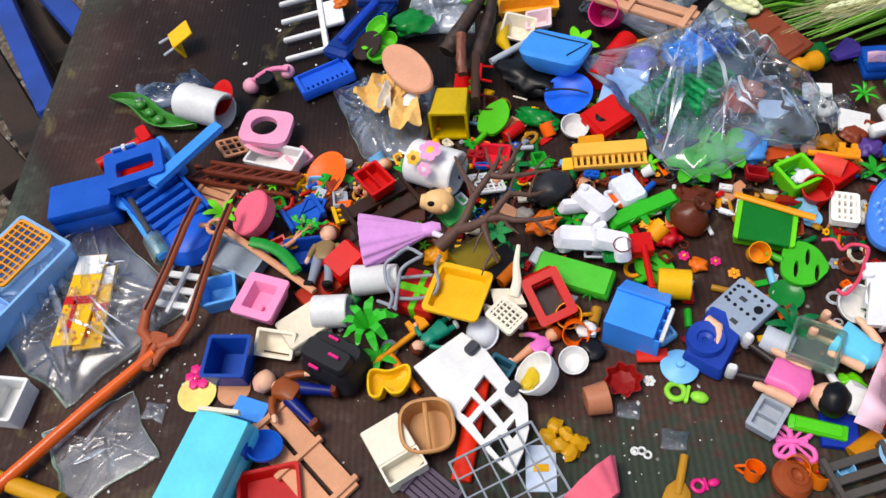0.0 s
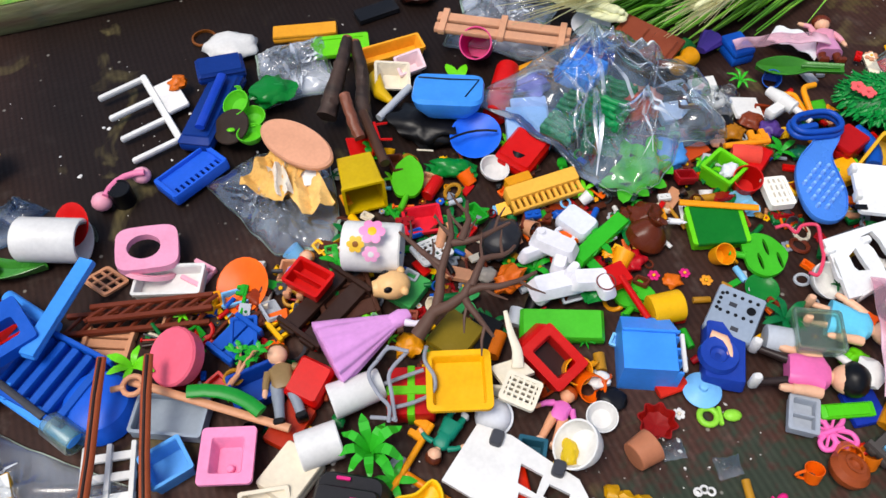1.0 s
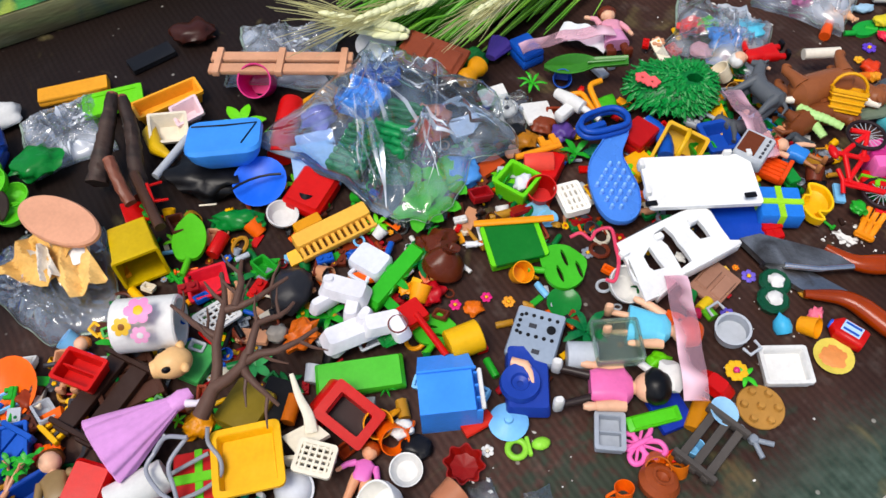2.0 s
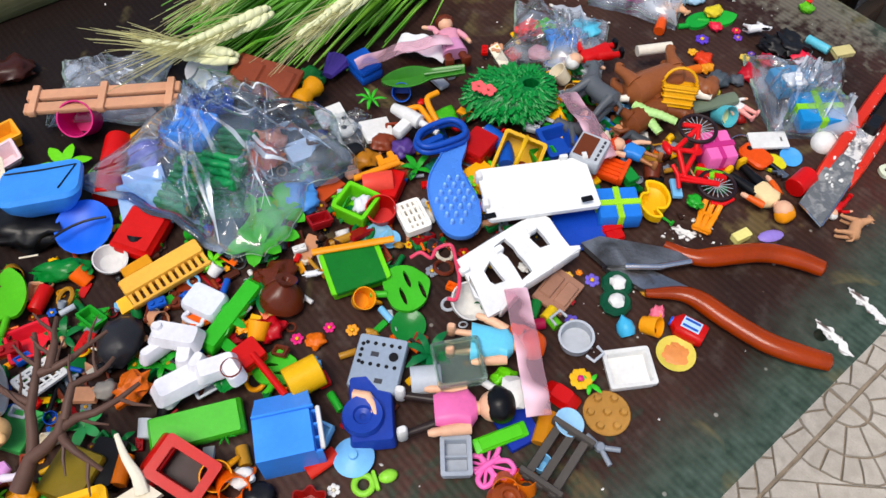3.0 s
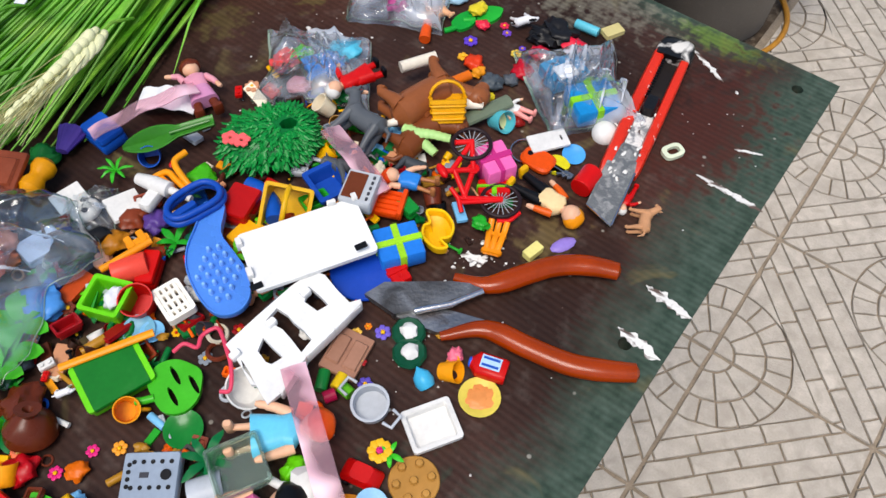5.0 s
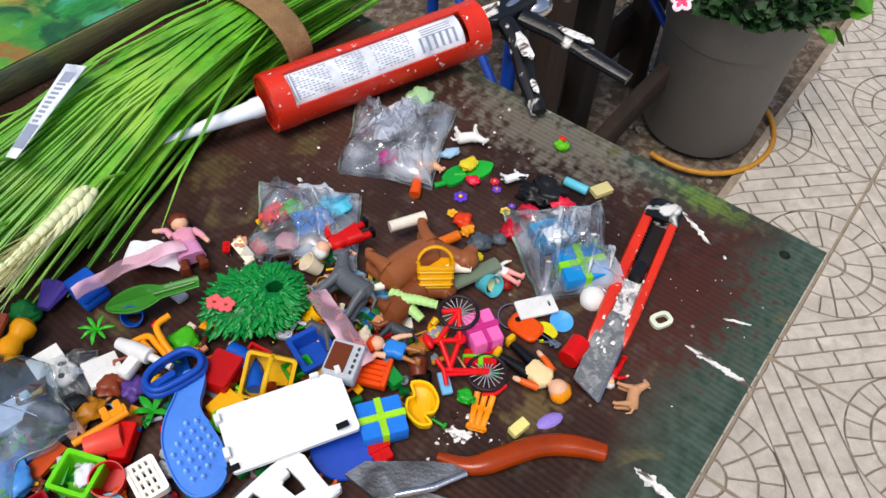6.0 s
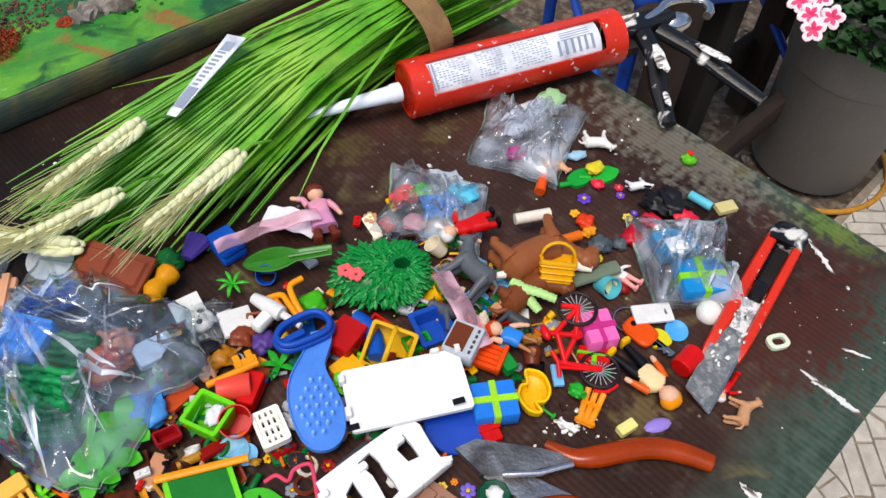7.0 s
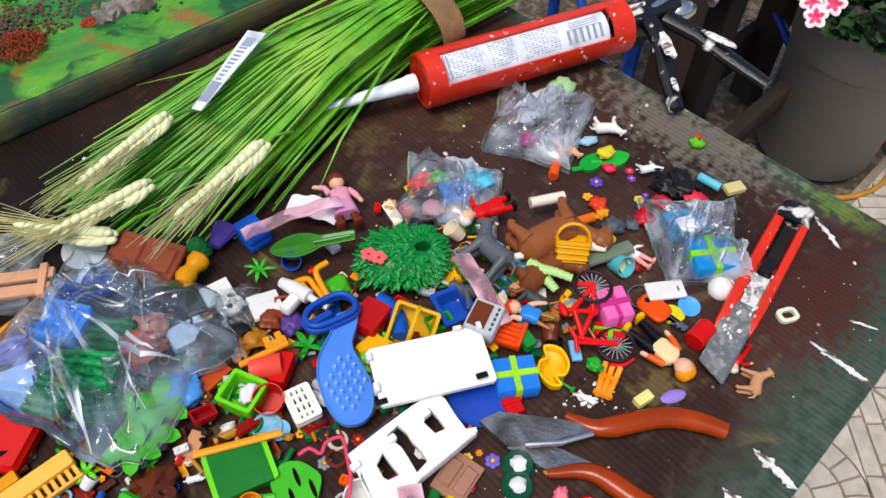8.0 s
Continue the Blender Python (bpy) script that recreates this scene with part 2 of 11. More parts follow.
def base(name, x, y, z, yaw, label, category, group="", tilt=(0, 0)):
    ob = new(name)
    ob.empty_display_size = 0.01
    ob.matrix_basis = pose(x, y, z, 0, 0, yaw) @ pose(0, 0, 0, tilt[0], tilt[1], 0)
    TAKEN.append((x, y))
    return tagged(ob, full(label), category, group)


def solo(name, bm, mat, x, y, z, yaw, label, category, group="", kind="", tilt=(0, 0)):
    ob = new(name, mesh_of(name, bm, mat))
    ob.matrix_basis = pose(x, y, z, 0, 0, yaw) @ pose(0, 0, 0, tilt[0], tilt[1], 0)
    TAKEN.append((x, y))
    return tagged(ob, full(label), category, group, kind)


def BM():
    return bmesh.new()


AX = radians(41)
CA, SA = math.cos(AX), math.sin(AX)


def uv(u, v, z=0.0):
    """A place by its way along and across the table."""
    return (u * CA - v * SA, u * SA + v * CA, z)


# ---- ground, pavement and table ----
GROUND = -0.715
SOIL = material("soil", "4a3d30", 0.95, var=0.35, scale=14, grain=160, bump=1.0, code2="7a6d5c", mix=0.35, mix_scale=45, dust=0.5)
GRAVEL = material("gravel", "8a8378", 0.95, var=0.4, scale=60, grain=200, bump=1.0, code2="5c5348", mix=0.45, mix_scale=110)
CEMENT = material("paving_cement", "b9b0a3", 0.88, var=0.14, scale=16, grain=300, bump=1.0, dust=0.3, code2="a0978a", mix=0.34, mix_scale=40, sharp=0.2)
JOINT = material("paving_joint", "8a7d6c", 0.95, var=0.25, scale=30, grain=300, bump=0.8)


def ground_sheet():
    """Bare earth that runs to the horizon, a little uneven near by."""
    bm = BM()
    steps = [-400, -60, -12, -4] + [-2 + 0.1 * i for i in range(51)] + [5, 14, 60, 400]
    grid = [[bm.verts.new((x, y, GROUND - 0.014 + (0.006 * noise.noise(Vector((x * 9, y * 9, 0))) if abs(x) < 3 and abs(y) < 3 else 0))) for y in steps] for x in steps]
    for i in range(len(steps) - 1):
        for j in range(len(steps) - 1):
            bm.faces.new((grid[i][j], grid[i + 1][j], grid[i + 1][j + 1], grid[i][j + 1])).smooth = True
    return solo("ground", bm, SOIL, 0, 0, 0, 0, "bare brown earth with grit and small stones", "ground", kind="structure")


ground_sheet()


def soil_stones():
    bm = BM()
    rnd = random.Random(5)
    for _ in range(420):
        u, v = rnd.uniform(0.35, 2.2), rnd.uniform(0.02, 0.75)
        p = uv(u, v, GROUND - 0.01)
        ball(bm, rnd.uniform(0.004, 0.012), p, (1, rnd.uniform(0.7, 1.2), 0.7), 1, 0, 0.4, rnd.random() * 9)
    for _ in range(900):
        u, v = rnd.uniform(-1.9, -0.85), rnd.uniform(0.0, 1.2)
        p = uv(u, v, GROUND - 0.008)
        ball(bm, rnd.uniform(0.006, 0.016), p, (1, rnd.uniform(0.7, 1.2), 0.7), 1, 0, 0.4, rnd.random() * 9)
    return solo("gravel", bm, GRAVEL, 0, 0, 0, 0, "loose grey and brown gravel on the earth", "gravel", kind="stuff")


soil_stones()

# the table: a sheet of film-faced plywood with a ribbed face, on legs
DECK = material("brown_film_ply", "483028", 0.6, var=0.3, scale=9, grain=260, bump=0.25, code2="1f120d", mix=0.46, mix_scale=6, dust=0.14, sharp=0.25)
PLYEDGE = material("ply_edge", "4a4336", 0.9, var=0.3, scale=30, stretch=(1, 1, 12), bump=0.6)
U0, U1, V0, V1 = -0.772, 0.341, -0.1905, 0.92


def deck_material():
    """Brown film over most of the sheet, worn to green and grey along the front and the end, with fine ribs."""
    m = DECK
    n, l = m.node_tree.nodes, m.node_tree.links
    b = n["Principled BSDF"]
    tc = n.new("ShaderNodeTexCoord")
    sep = n.new("ShaderNodeSeparateXYZ")
    l.new(tc.outputs["Object"], sep.inputs[0])

    def band(axis, lo, hi):
        r = n.new("ShaderNodeMapRange")
        r.inputs["From Min"].default_value, r.inputs["From Max"].default_value = lo, hi
        l.new(sep.outputs[axis], r.inputs["Value"])
        return r.outputs[0]

    front, end = band(1, V0 + 0.080, V0 - 0.004), band(0, U1 - 0.045, U1 + 0.03)
    start = band(0, U0 + 0.10, U0 - 0.14)
    mx = n.new("ShaderNodeMath")
    mx.operation = "MAXIMUM"
    l.new(front, mx.inputs[0]), l.new(end, mx.inputs[1])
    mx2 = n.new("ShaderNodeMath")
    mx2.operation = "MAXIMUM"
    l.new(mx.outputs[0], mx2.inputs[0]), l.new(start, mx2.inputs[1])
    wear_shade = n.new("ShaderNodeTexNoise")
    wear_shade.inputs["Scale"].default_value, wear_shade.inputs["Detail"].default_value = 9, 8
    l.new(tc.outputs["Object"], wear_shade.inputs["Vector"])
    add = n.new("ShaderNodeMath")
    add.operation = "ADD"
    ridge = n.new("ShaderNodeTexWave")
    ridge.wave_type, ridge.bands_direction = "BANDS", "X"
    ridge.inputs["Scale"].default_value, ridge.inputs["Distortion"].default_value, ridge.inputs["Detail"].default_value = 66, 0.6, 2
    l.new(tc.outputs["Object"], ridge.inputs["Vector"])
    half = n.new("ShaderNodeMath")
    half.operation = "MULTIPLY_ADD"
    half.inputs[1].default_value = -0.10
    l.new(ridge.outputs["Fac"], half.inputs[0]), l.new(wear_shade.outputs["Fac"], half.inputs[2])
    l.new(mx2.outputs[0], add.inputs[0]), l.new(half.outputs[0], add.inputs[1])
    rr = n.new("ShaderNodeMapRange")
    rr.inputs["From Min"].default_value, rr.inputs["From Max"].default_value = 0.70, 1.12
    rr.inputs["To Max"].default_value = 0.85
    l.new(add.outputs[0], rr.inputs["Value"])
    old = b.inputs["Base Color"].links[0].from_socket
    fine = n.new("ShaderNodeTexNoise")
    fine.inputs["Scale"].default_value, fine.inputs["Detail"].default_value = 110, 8
    l.new(tc.outputs["Object"], fine.inputs["Vector"])
    gr = n.new("ShaderNodeValToRGB")
    gr.color_ramp.elements[0].color, gr.color_ramp.elements[1].color = lin("283f34"), lin("53665a")
    gr.color_ramp.elements[0].position, gr.color_ramp.elements[1].position = 0.28, 0.82
    l.new(fine.outputs["Fac"], gr.inputs["Fac"])
    mix = n.new("ShaderNodeMixRGB")
    l.new(rr.outputs[0], mix.inputs["Fac"]), l.new(old, mix.inputs["Color1"]), l.new(gr.outputs[0], mix.inputs["Color2"])
    # shade toward the back, beside the landscape board, put into the film's colour
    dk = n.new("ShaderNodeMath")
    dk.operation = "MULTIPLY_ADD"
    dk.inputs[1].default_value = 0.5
    l.new(wear_shade.outputs["Fac"], dk.inputs[0]), l.new(band(1, 0.10, 0.36), dk.inputs[2])
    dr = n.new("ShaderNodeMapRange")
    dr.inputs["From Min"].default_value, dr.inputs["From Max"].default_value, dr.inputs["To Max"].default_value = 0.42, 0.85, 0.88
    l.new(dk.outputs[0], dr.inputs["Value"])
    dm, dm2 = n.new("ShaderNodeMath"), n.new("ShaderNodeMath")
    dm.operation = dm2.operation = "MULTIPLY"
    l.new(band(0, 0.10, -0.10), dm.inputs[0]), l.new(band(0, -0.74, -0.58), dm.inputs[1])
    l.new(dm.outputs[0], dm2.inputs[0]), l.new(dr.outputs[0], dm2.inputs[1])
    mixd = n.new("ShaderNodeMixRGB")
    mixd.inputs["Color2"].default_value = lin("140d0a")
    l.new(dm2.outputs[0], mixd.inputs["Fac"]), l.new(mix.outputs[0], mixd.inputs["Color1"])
    # pale and yellowish scuffs
    sc = n.new("ShaderNodeTexNoise")
    sc.inputs["Scale"].default_value, sc.inputs["Detail"].default_value, sc.inputs["Distortion"].default_value = 16, 9, 1.2
    l.new(tc.outputs["Object"], sc.inputs["Vector"])
    sr = n.new("ShaderNodeMapRange")
    sr.inputs["From Min"].default_value, sr.inputs["From Max"].default_value, sr.inputs["To Max"].default_value = 0.62, 0.72, 0.55
    l.new(sc.outputs["Fac"], sr.inputs["Value"])
    mix2 = n.new("ShaderNodeMixRGB")
    mix2.inputs["Color2"].default_value = lin("6e6440")
    l.new(sr.outputs[0], mix2.inputs["Fac"]), l.new(mixd.outputs[0], mix2.inputs["Color1"])

    # moss and dried spills with ragged outlines: place, half sizes, colour, strength
    worn = mix2.outputs[0]
    # the grey end patch: worn grey film, lightened to take in its whitish sheen
    for su, sv, au, av_, code, most in ((0.33, -0.092, 0.014, 0.040, "6a8a2c", 0.5), (0.315, 0.05, 0.042, 0.11, "7a7668", 0.6), (0.105, 0.245, 0.026, 0.020, "5f5632", 0.5), (0.178, 0.205, 0.024, 0.014, "5f5632", 0.55),
                                        (0.085, -0.085, 0.03, 0.018, "7a6a42", 0.5), (0.240, -0.125, 0.085, 0.050, "46241c", 0.85), (-0.264, -0.105, 0.16, 0.05, "2a3d30", 0.75)):
        mp = n.new("ShaderNodeMapping")
        mp.inputs["Location"].default_value = (-su / au, -sv / av_, 0)
        mp.inputs["Scale"].default_value = (1 / au, 1 / av_, 0)
        l.new(tc.outputs["Object"], mp.inputs["Vector"])
        ln = n.new("ShaderNodeVectorMath")
        ln.operation = "LENGTH"
        l.new(mp.outputs[0], ln.inputs[0])
        ad = n.new("ShaderNodeMath")
        ad.operation = "MULTIPLY_ADD"
        ad.inputs[1].default_value = -3.2
        l.new(fine.outputs["Fac"], ad.inputs[0]), l.new(ln.outputs["Value"], ad.inputs[2])
        fr = n.new("ShaderNodeMapRange")
        fr.inputs["From Min"].default_value, fr.inputs["From Max"].default_value, fr.inputs["To Min"].default_value, fr.inputs["To Max"].default_value = -1.2, -0.6, most, 0.0
        l.new(ad.outputs[0], fr.inputs["Value"])
        sm = n.new("ShaderNodeMixRGB")
        sm.inputs["Color2"].default_value = lin(code)
        l.new(fr.outputs[0], sm.inputs["Fac"]), l.new(worn, sm.inputs["Color1"])
        worn = sm.outputs[0]
    # white specks of filler
    vo = n.new("ShaderNodeTexVoronoi")
    vo.inputs["Scale"].default_value = 42
    l.new(tc.outputs["Object"], vo.inputs["Vector"])
    vr = n.new("ShaderNodeMapRange")
    vr.inputs["From Min"].default_value, vr.inputs["From Max"].default_value = 0.07, 0.04
    l.new(vo.outputs["Distance"], vr.inputs["Value"])
    mm = n.new("ShaderNodeMath")
    mm.operation = "MULTIPLY"
    l.new(vr.outputs[0], mm.inputs[0]), l.new(band(0, -2, 2), mm.inputs[1])
    mix3 = n.new("ShaderNodeMixRGB")
    mix3.inputs["Color2"].default_value = lin("b9b4a8")
    l.new(mm.outputs[0], mix3.inputs["Fac"]), l.new(worn, mix3.inputs["Color1"])
    # ribs across the sheet
    wv = n.new("ShaderNodeTexWave")
    wv.wave_type, wv.bands_direction = "BANDS", "X"
    wv.inputs["Scale"].default_value, wv.inputs["Distortion"].default_value, wv.inputs["Detail"].default_value = 66, 0.6, 2
    l.new(tc.outputs["Object"], wv.inputs["Vector"])
    wv2 = n.new("ShaderNodeTexWave")
    wv2.wave_type, wv2.bands_direction = "BANDS", "Y"
    wv2.inputs["Scale"].default_value, wv2.inputs["Distortion"].default_value = 55, 0.4
    l.new(tc.outputs["Object"], wv2.inputs["Vector"])
    av = n.new("ShaderNodeMath")
    av.operation = "MULTIPLY_ADD"
    av.inputs[1].default_value = 0.12
    l.new(wv2.outputs["Fac"], av.inputs[0]), l.new(wv.outputs["Fac"], av.inputs[2])
    # grooves a little darker than the ribs
    gm = n.new("ShaderNodeMapRange")
    gm.inputs["From Min"].default_value, gm.inputs["From Max"].default_value = 0.1, 1.3
    gm.inputs["To Min"].default_value, gm.inputs["To Max"].default_value = 0.80, 1.10
    l.new(av.outputs[0], gm.inputs["Value"])
    groove_tone = n.new("ShaderNodeMixRGB")
    groove_tone.blend_type = "MULTIPLY"
    groove_tone.inputs["Fac"].default_value = 1.0
    l.new(mix3.outputs[0], groove_tone.inputs["Color1"]), l.new(gm.outputs[0], groove_tone.inputs["Color2"])
    l.new(groove_tone.outputs[0], b.inputs["Base Color"])
    bp = n.new("ShaderNodeBump")
    bp.inputs["Strength"].default_value, bp.inputs["Distance"].default_value = 0.3, 0.0004
    l.new(av.outputs[0], bp.inputs["Height"])
    l.new(b.inputs["Normal"].links[0].from_socket, bp.inputs["Normal"])
    l.new(bp.outputs[0], b.inputs["Normal"])
    rg = n.new("ShaderNodeMapRange")
    rg.inputs["To Min"].default_value, rg.inputs["To Max"].default_value = 0.5, 0.8
    b.inputs["Specular IOR Level"].default_value = 0.16
    l.new(rr.outputs[0], rg.inputs["Value"]), l.new(rg.outputs[0], b.inputs["Roughness"])


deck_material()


def work_table():
    t = base("work_table", *uv(0, 0, 0), 41, "old table with a ribbed brown plywood top worn green", "table")
    bm = BM()
    holes = []
    for hu, hv in ((0.318, -0.165), (0.047, -0.165)):
        holes.append([(hu + 0.0045 * math.cos(2 * math.pi * i / 14), hv + 0.0045 * math.sin(2 * math.pi * i / 14)) for i in range(14)])
    plate(bm, [[(U0, V0), (U1, V0), (U1, V1), (U0, V1)], *holes], 0.016, pose(0, 0, -0.016))
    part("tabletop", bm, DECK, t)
    for a, b, at in (((U1 - U0) - 0.1, 0.03, (U0 / 2 + U1 / 2, V0 + 0.06, 0)), ((U1 - U0) - 0.1, 0.03, (U0 / 2 + U1 / 2, V1 - 0.06, 0))):
        bm = BM()
        rbox(bm, a, b, 0.05, (at[0], at[1], -0.0415))
        part("rail", bm, PLYEDGE, t)
    for lu in (U0 + 0.08, U1 - 0.1):
        for lv in (V0 + 0.075, V1 - 0.075):
            bm = BM()
            rbox(bm, 0.045, 0.045, -GROUND - 0.02, (lu, lv, GROUND / 2 - 0.005), bev=0.003)
            part("leg", bm, PLYEDGE, t)


work_table()

# white filler smeared on the table
PUTTY = material("white_filler", "dedcd6", 0.8, var=0.06, bump=0.8, code2="5a4a42", mix=0.42, mix_scale=150, stretch=(0.5, 1, 1), sharp=0.06)


def smear(x, y, z, yaw, L, W=0.008, seed=0):
    """A thin dragged film of filler with a ragged outline."""
    bm = BM()
    rnd = random.Random(seed)
    k = max(14, int(L / 0.0016))
    up, down = [], []
    for i in range(k):
        f = 2 * i / (k - 1) - 1
        w = W * 0.5 * (1 - abs(f) ** 3) * (0.6 + 0.5 * noise.noise(Vector((f * 5, seed, 1))))
        off = W * 0.15 * noise.noise(Vector((f * 2.2, seed, 5)))
        up.append((f * L / 2, off + w * rnd.uniform(0.5, 1.2) + 0.0002))
        down.append((f * L / 2, off - w * rnd.uniform(0.5, 1.2) - 0.0002))
    plate(bm, [down + up[::-1]], 0.0006)
    solo("filler_smear", bm, PUTTY, x, y, z, yaw, "thin smear of dried white filler on the table", "smear", "filler smears")


# ---- the painted model landscape beside the toys ----
MEADOW = material("model_meadow", "187028", 0.42, var=0.4, scale=34, grain=240, bump=1.0, code2="5c9a22", mix=0.4, mix_scale=18, stretch=(0.6, 1, 1), sharp=0.16, spec=0.5)
PAINTWOOD = material("green_painted_board", "6a7448", 0.6, var=0.35, scale=16, grain=150, bump=0.6, code2="5b4a36", mix=0.5, mix_scale=17, stretch=(0.45, 1, 2.2), dust=0.2, sharp=0.2)


def paint_patches(m, spots):
    """Soft-edged dabs of other paints over a painted ground: colour, size of the pattern, threshold."""
    n, l = m.node_tree.nodes, m.node_tree.links
    b = n["Principled BSDF"]
    tc = n.new("ShaderNodeTexCoord")
    for k, (code, size, least) in enumerate(spots):
        mp = n.new("ShaderNodeMapping")
        mp.inputs["Location"].default_value = (k * 3.7, k * 1.9, k)
        l.new(tc.outputs["Object"], mp.inputs["Vector"])
        nt = n.new("ShaderNodeTexNoise")
        nt.inputs["Scale"].default_value, nt.inputs["Detail"].default_value, nt.inputs["Distortion"].default_value = size, 6, 0.9
        l.new(mp.outputs[0], nt.inputs["Vector"])
        r = n.new("ShaderNodeMapRange")
        r.inputs["From Min"].default_value, r.inputs["From Max"].default_value, r.inputs["To Max"].default_value = least, least + 0.1, 0.9
        l.new(nt.outputs["Fac"], r.inputs["Value"])
        mx = n.new("ShaderNodeMixRGB")
        mx.inputs["Color2"].default_value = lin(code)
        l.new(r.outputs[0], mx.inputs["Fac"]), l.new(b.inputs["Base Color"].links[0].from_socket, mx.inputs["Color1"])
        l.new(mx.outputs[0], b.inputs["Base Color"])


paint_patches(MEADOW, (("0b4420", 24, 0.49), ("8fa032", 14, 0.57), ("3f9a78", 20, 0.63), ("8a5a24", 17, 0.58), ("bcd8a8", 60, 0.68)))
paint_patches(PAINTWOOD, (("3a4a40", 11, 0.56), ("5c6a34", 15, 0.60)))
TURF = material("turf_flock", "17591c", 1.0, var=0.4, scale=90, grain=500, bump=1.0)
TURF2 = material("light_turf", "3f7a1a", 1.0, var=0.4, scale=90, grain=500, bump=1.0)
REDTURF = material("rust_turf", "8a3414", 1.0, var=0.4, scale=90, grain=500, bump=1.0)
TEALTURF = material("teal_turf", "1f7a5c", 0.9, var=0.4, scale=90, grain=500, bump=1.0)
ROCK = material("model_rock", "8c837a", 0.9, var=0.3, scale=40, grain=300, bump=1.0, code2="5a4c42", mix=0.4, mix_scale=50)
EARTH = material("model_earth", "5a4232", 0.95, var=0.4, scale=40, grain=300, bump=1.0)


def model_landscape():
    """A board with raised painted ground; its front edge stands a little askew to the table."""
    x, y = -0.4918, 0.1962
    t = base("model_landscape", x, y, 0, 35.6, "green painted model landscape board with turf and rocks", "diorama")
    bm = BM()
    rbox(bm, 1.30, 0.5, 0.028, (0, 0.25, 0.0145), bev=0.004)
    part("board", bm, PAINTWOOD, t, "streaky dark green painted board edge")
    bm = BM()
    nu, nv = 130, 50
    g = []
    for i in range(nu + 1):
        row = []
        for j in range(nv + 1):
            a, b = -0.645 + 1.29 * i / nu, 0.004 + 0.49 * j / nv
            h = 0.0295 + 0.010 * max(0, noise.noise(Vector((a * 7, b * 7, 3)))) * min(1, b / 0.05) + 0.0035 * noise.noise(Vector((a * 60, b * 60, 1))) * min(1, b / 0.02)
            row.append(bm.verts.new((a, b, max(0.0292, h))))
        g.append(row)
    for i in range(nu):
        for j in range(nv):
            bm.faces.new((g[i][j], g[i + 1][j], g[i + 1][j + 1], g[i][j + 1])).smooth = True
    part("painted_ground", bm, MEADOW, t, "bright green and yellow painted ground")
    rnd = random.Random(12)
    for k in range(64):
        a, b = rnd.uniform(-0.62, 0.62), rnd.uniform(0.022, 0.30)
        bm = BM()
        mat = rnd.choice([TURF, TEALTURF, TURF2, TURF2])
        for _ in range(60):
            ball(bm, rnd.uniform(0.0008, 0.0024), (rnd.gauss(0, 0.010), rnd.gauss(0, 0.008), rnd.uniform(-0.001, 0.002)), (1.2, 1, 0.8), 1, 0, 0.7, rnd.random() * 50)
        ob = part("turf_clump", bm, mat, t)
        ob.location = (a, b, 0.031)
    for a, b, r in ((0.2624, 0.0628, 0.017), (0.2844, 0.0748, 0.013), (-0.3, 0.1, 0.022)):
        bm = BM()
        for q in range(4):
            ball(bm, r * rnd.uniform(0.5, 0.9), (rnd.gauss(0, r * 0.6), rnd.gauss(0, r * 0.4), r * 0.3), (1, 0.8, 0.8), 2, 0, 0.7, rnd.random() * 30)
        part("rock", bm, ROCK, t).location = (a, b, 0.031)
    for a, b, r, mat in ((0.2079, 0.1104, 0.034, EARTH), (0.1479, 0.1224, 0.04, EARTH), (0.2396, 0.0705, 0.007, REDTURF), (-0.36, 0.16, 0.04, EARTH)):
        bm = BM()
        for _ in range(420):
            d, w = r * math.sqrt(rnd.random()), rnd.uniform(0, 6.28)
            ball(bm, rnd.uniform(0.0005, 0.0022), (1.4 * d * math.cos(w), d * math.sin(w), rnd.uniform(-0.001, 0.004) * (1.2 - d / r)), (1.2, 1, 0.7), 1, 0, 0.8, rnd.random() * 50)
        part("bare_earth", bm, mat, t, "crumbly brown modelling earth").location = (a, b, 0.031)
    for a, b in ((0.1714, 0.0714), (-0.42, 0.06)):
        bm = BM()
        for q in range(420):
            d, w = 0.024 * math.sqrt(rnd.random()), rnd.uniform(0, 6.28)
            p = Vector((d * math.cos(w), 0.8 * d * math.sin(w), rnd.uniform(0, 0.015) * (1 - d / 0.03)))
            e = Vector((rnd.gauss(0, 1), rnd.gauss(0, 1), rnd.gauss(0.3, 0.6))).normalized() * rnd.uniform(0.003, 0.008)
            tube(bm, [p, p + e * 0.5 + Vector((0, 0, 0.001)), p + e], (0.0007, 0.0006, 0.0003), 4)
        part("shrub", bm, REDTURF, t, "rust-red flock shrub").location = (a, b, 0.033)


model_landscape()

# ---- past the table's end: pot, hose, furniture ----
POTGREY = material("grey_pot", "746f68", 0.55, var=0.08, scale=10, grain=300, bump=0.15, dust=0.2)
LEAFDK = material("geranium_leaf", "1c3f17", 0.6, var=0.35, scale=60, bump=0.4)
LEAFLT = material("ivy_leaf", "4d8a22", 0.5, var=0.25, scale=60, bump=0.3)
PETAL = material("pink_petal", "e0356a", 0.55, var=0.15, scale=120)
PETALW = material("white_petal", "f3d9e0", 0.55, var=0.1, scale=120)
HOSE = material("orange_hose", "a8741c", 0.45, var=0.15)
OLDWOOD = material("weathered_wood", "33241a", 0.85, var=0.35, scale=10, grain=160, stretch=(1, 1, 0.15), bump=0.8, code2="1e1712", mix=0.4, mix_scale=12)
BLUEPAINT = material("blue_painted_tube", "0d3f9c", 0.4, var=0.15, scale=30, code2="1a1f2c", mix=0.14, mix_scale=50, bump=0.2)
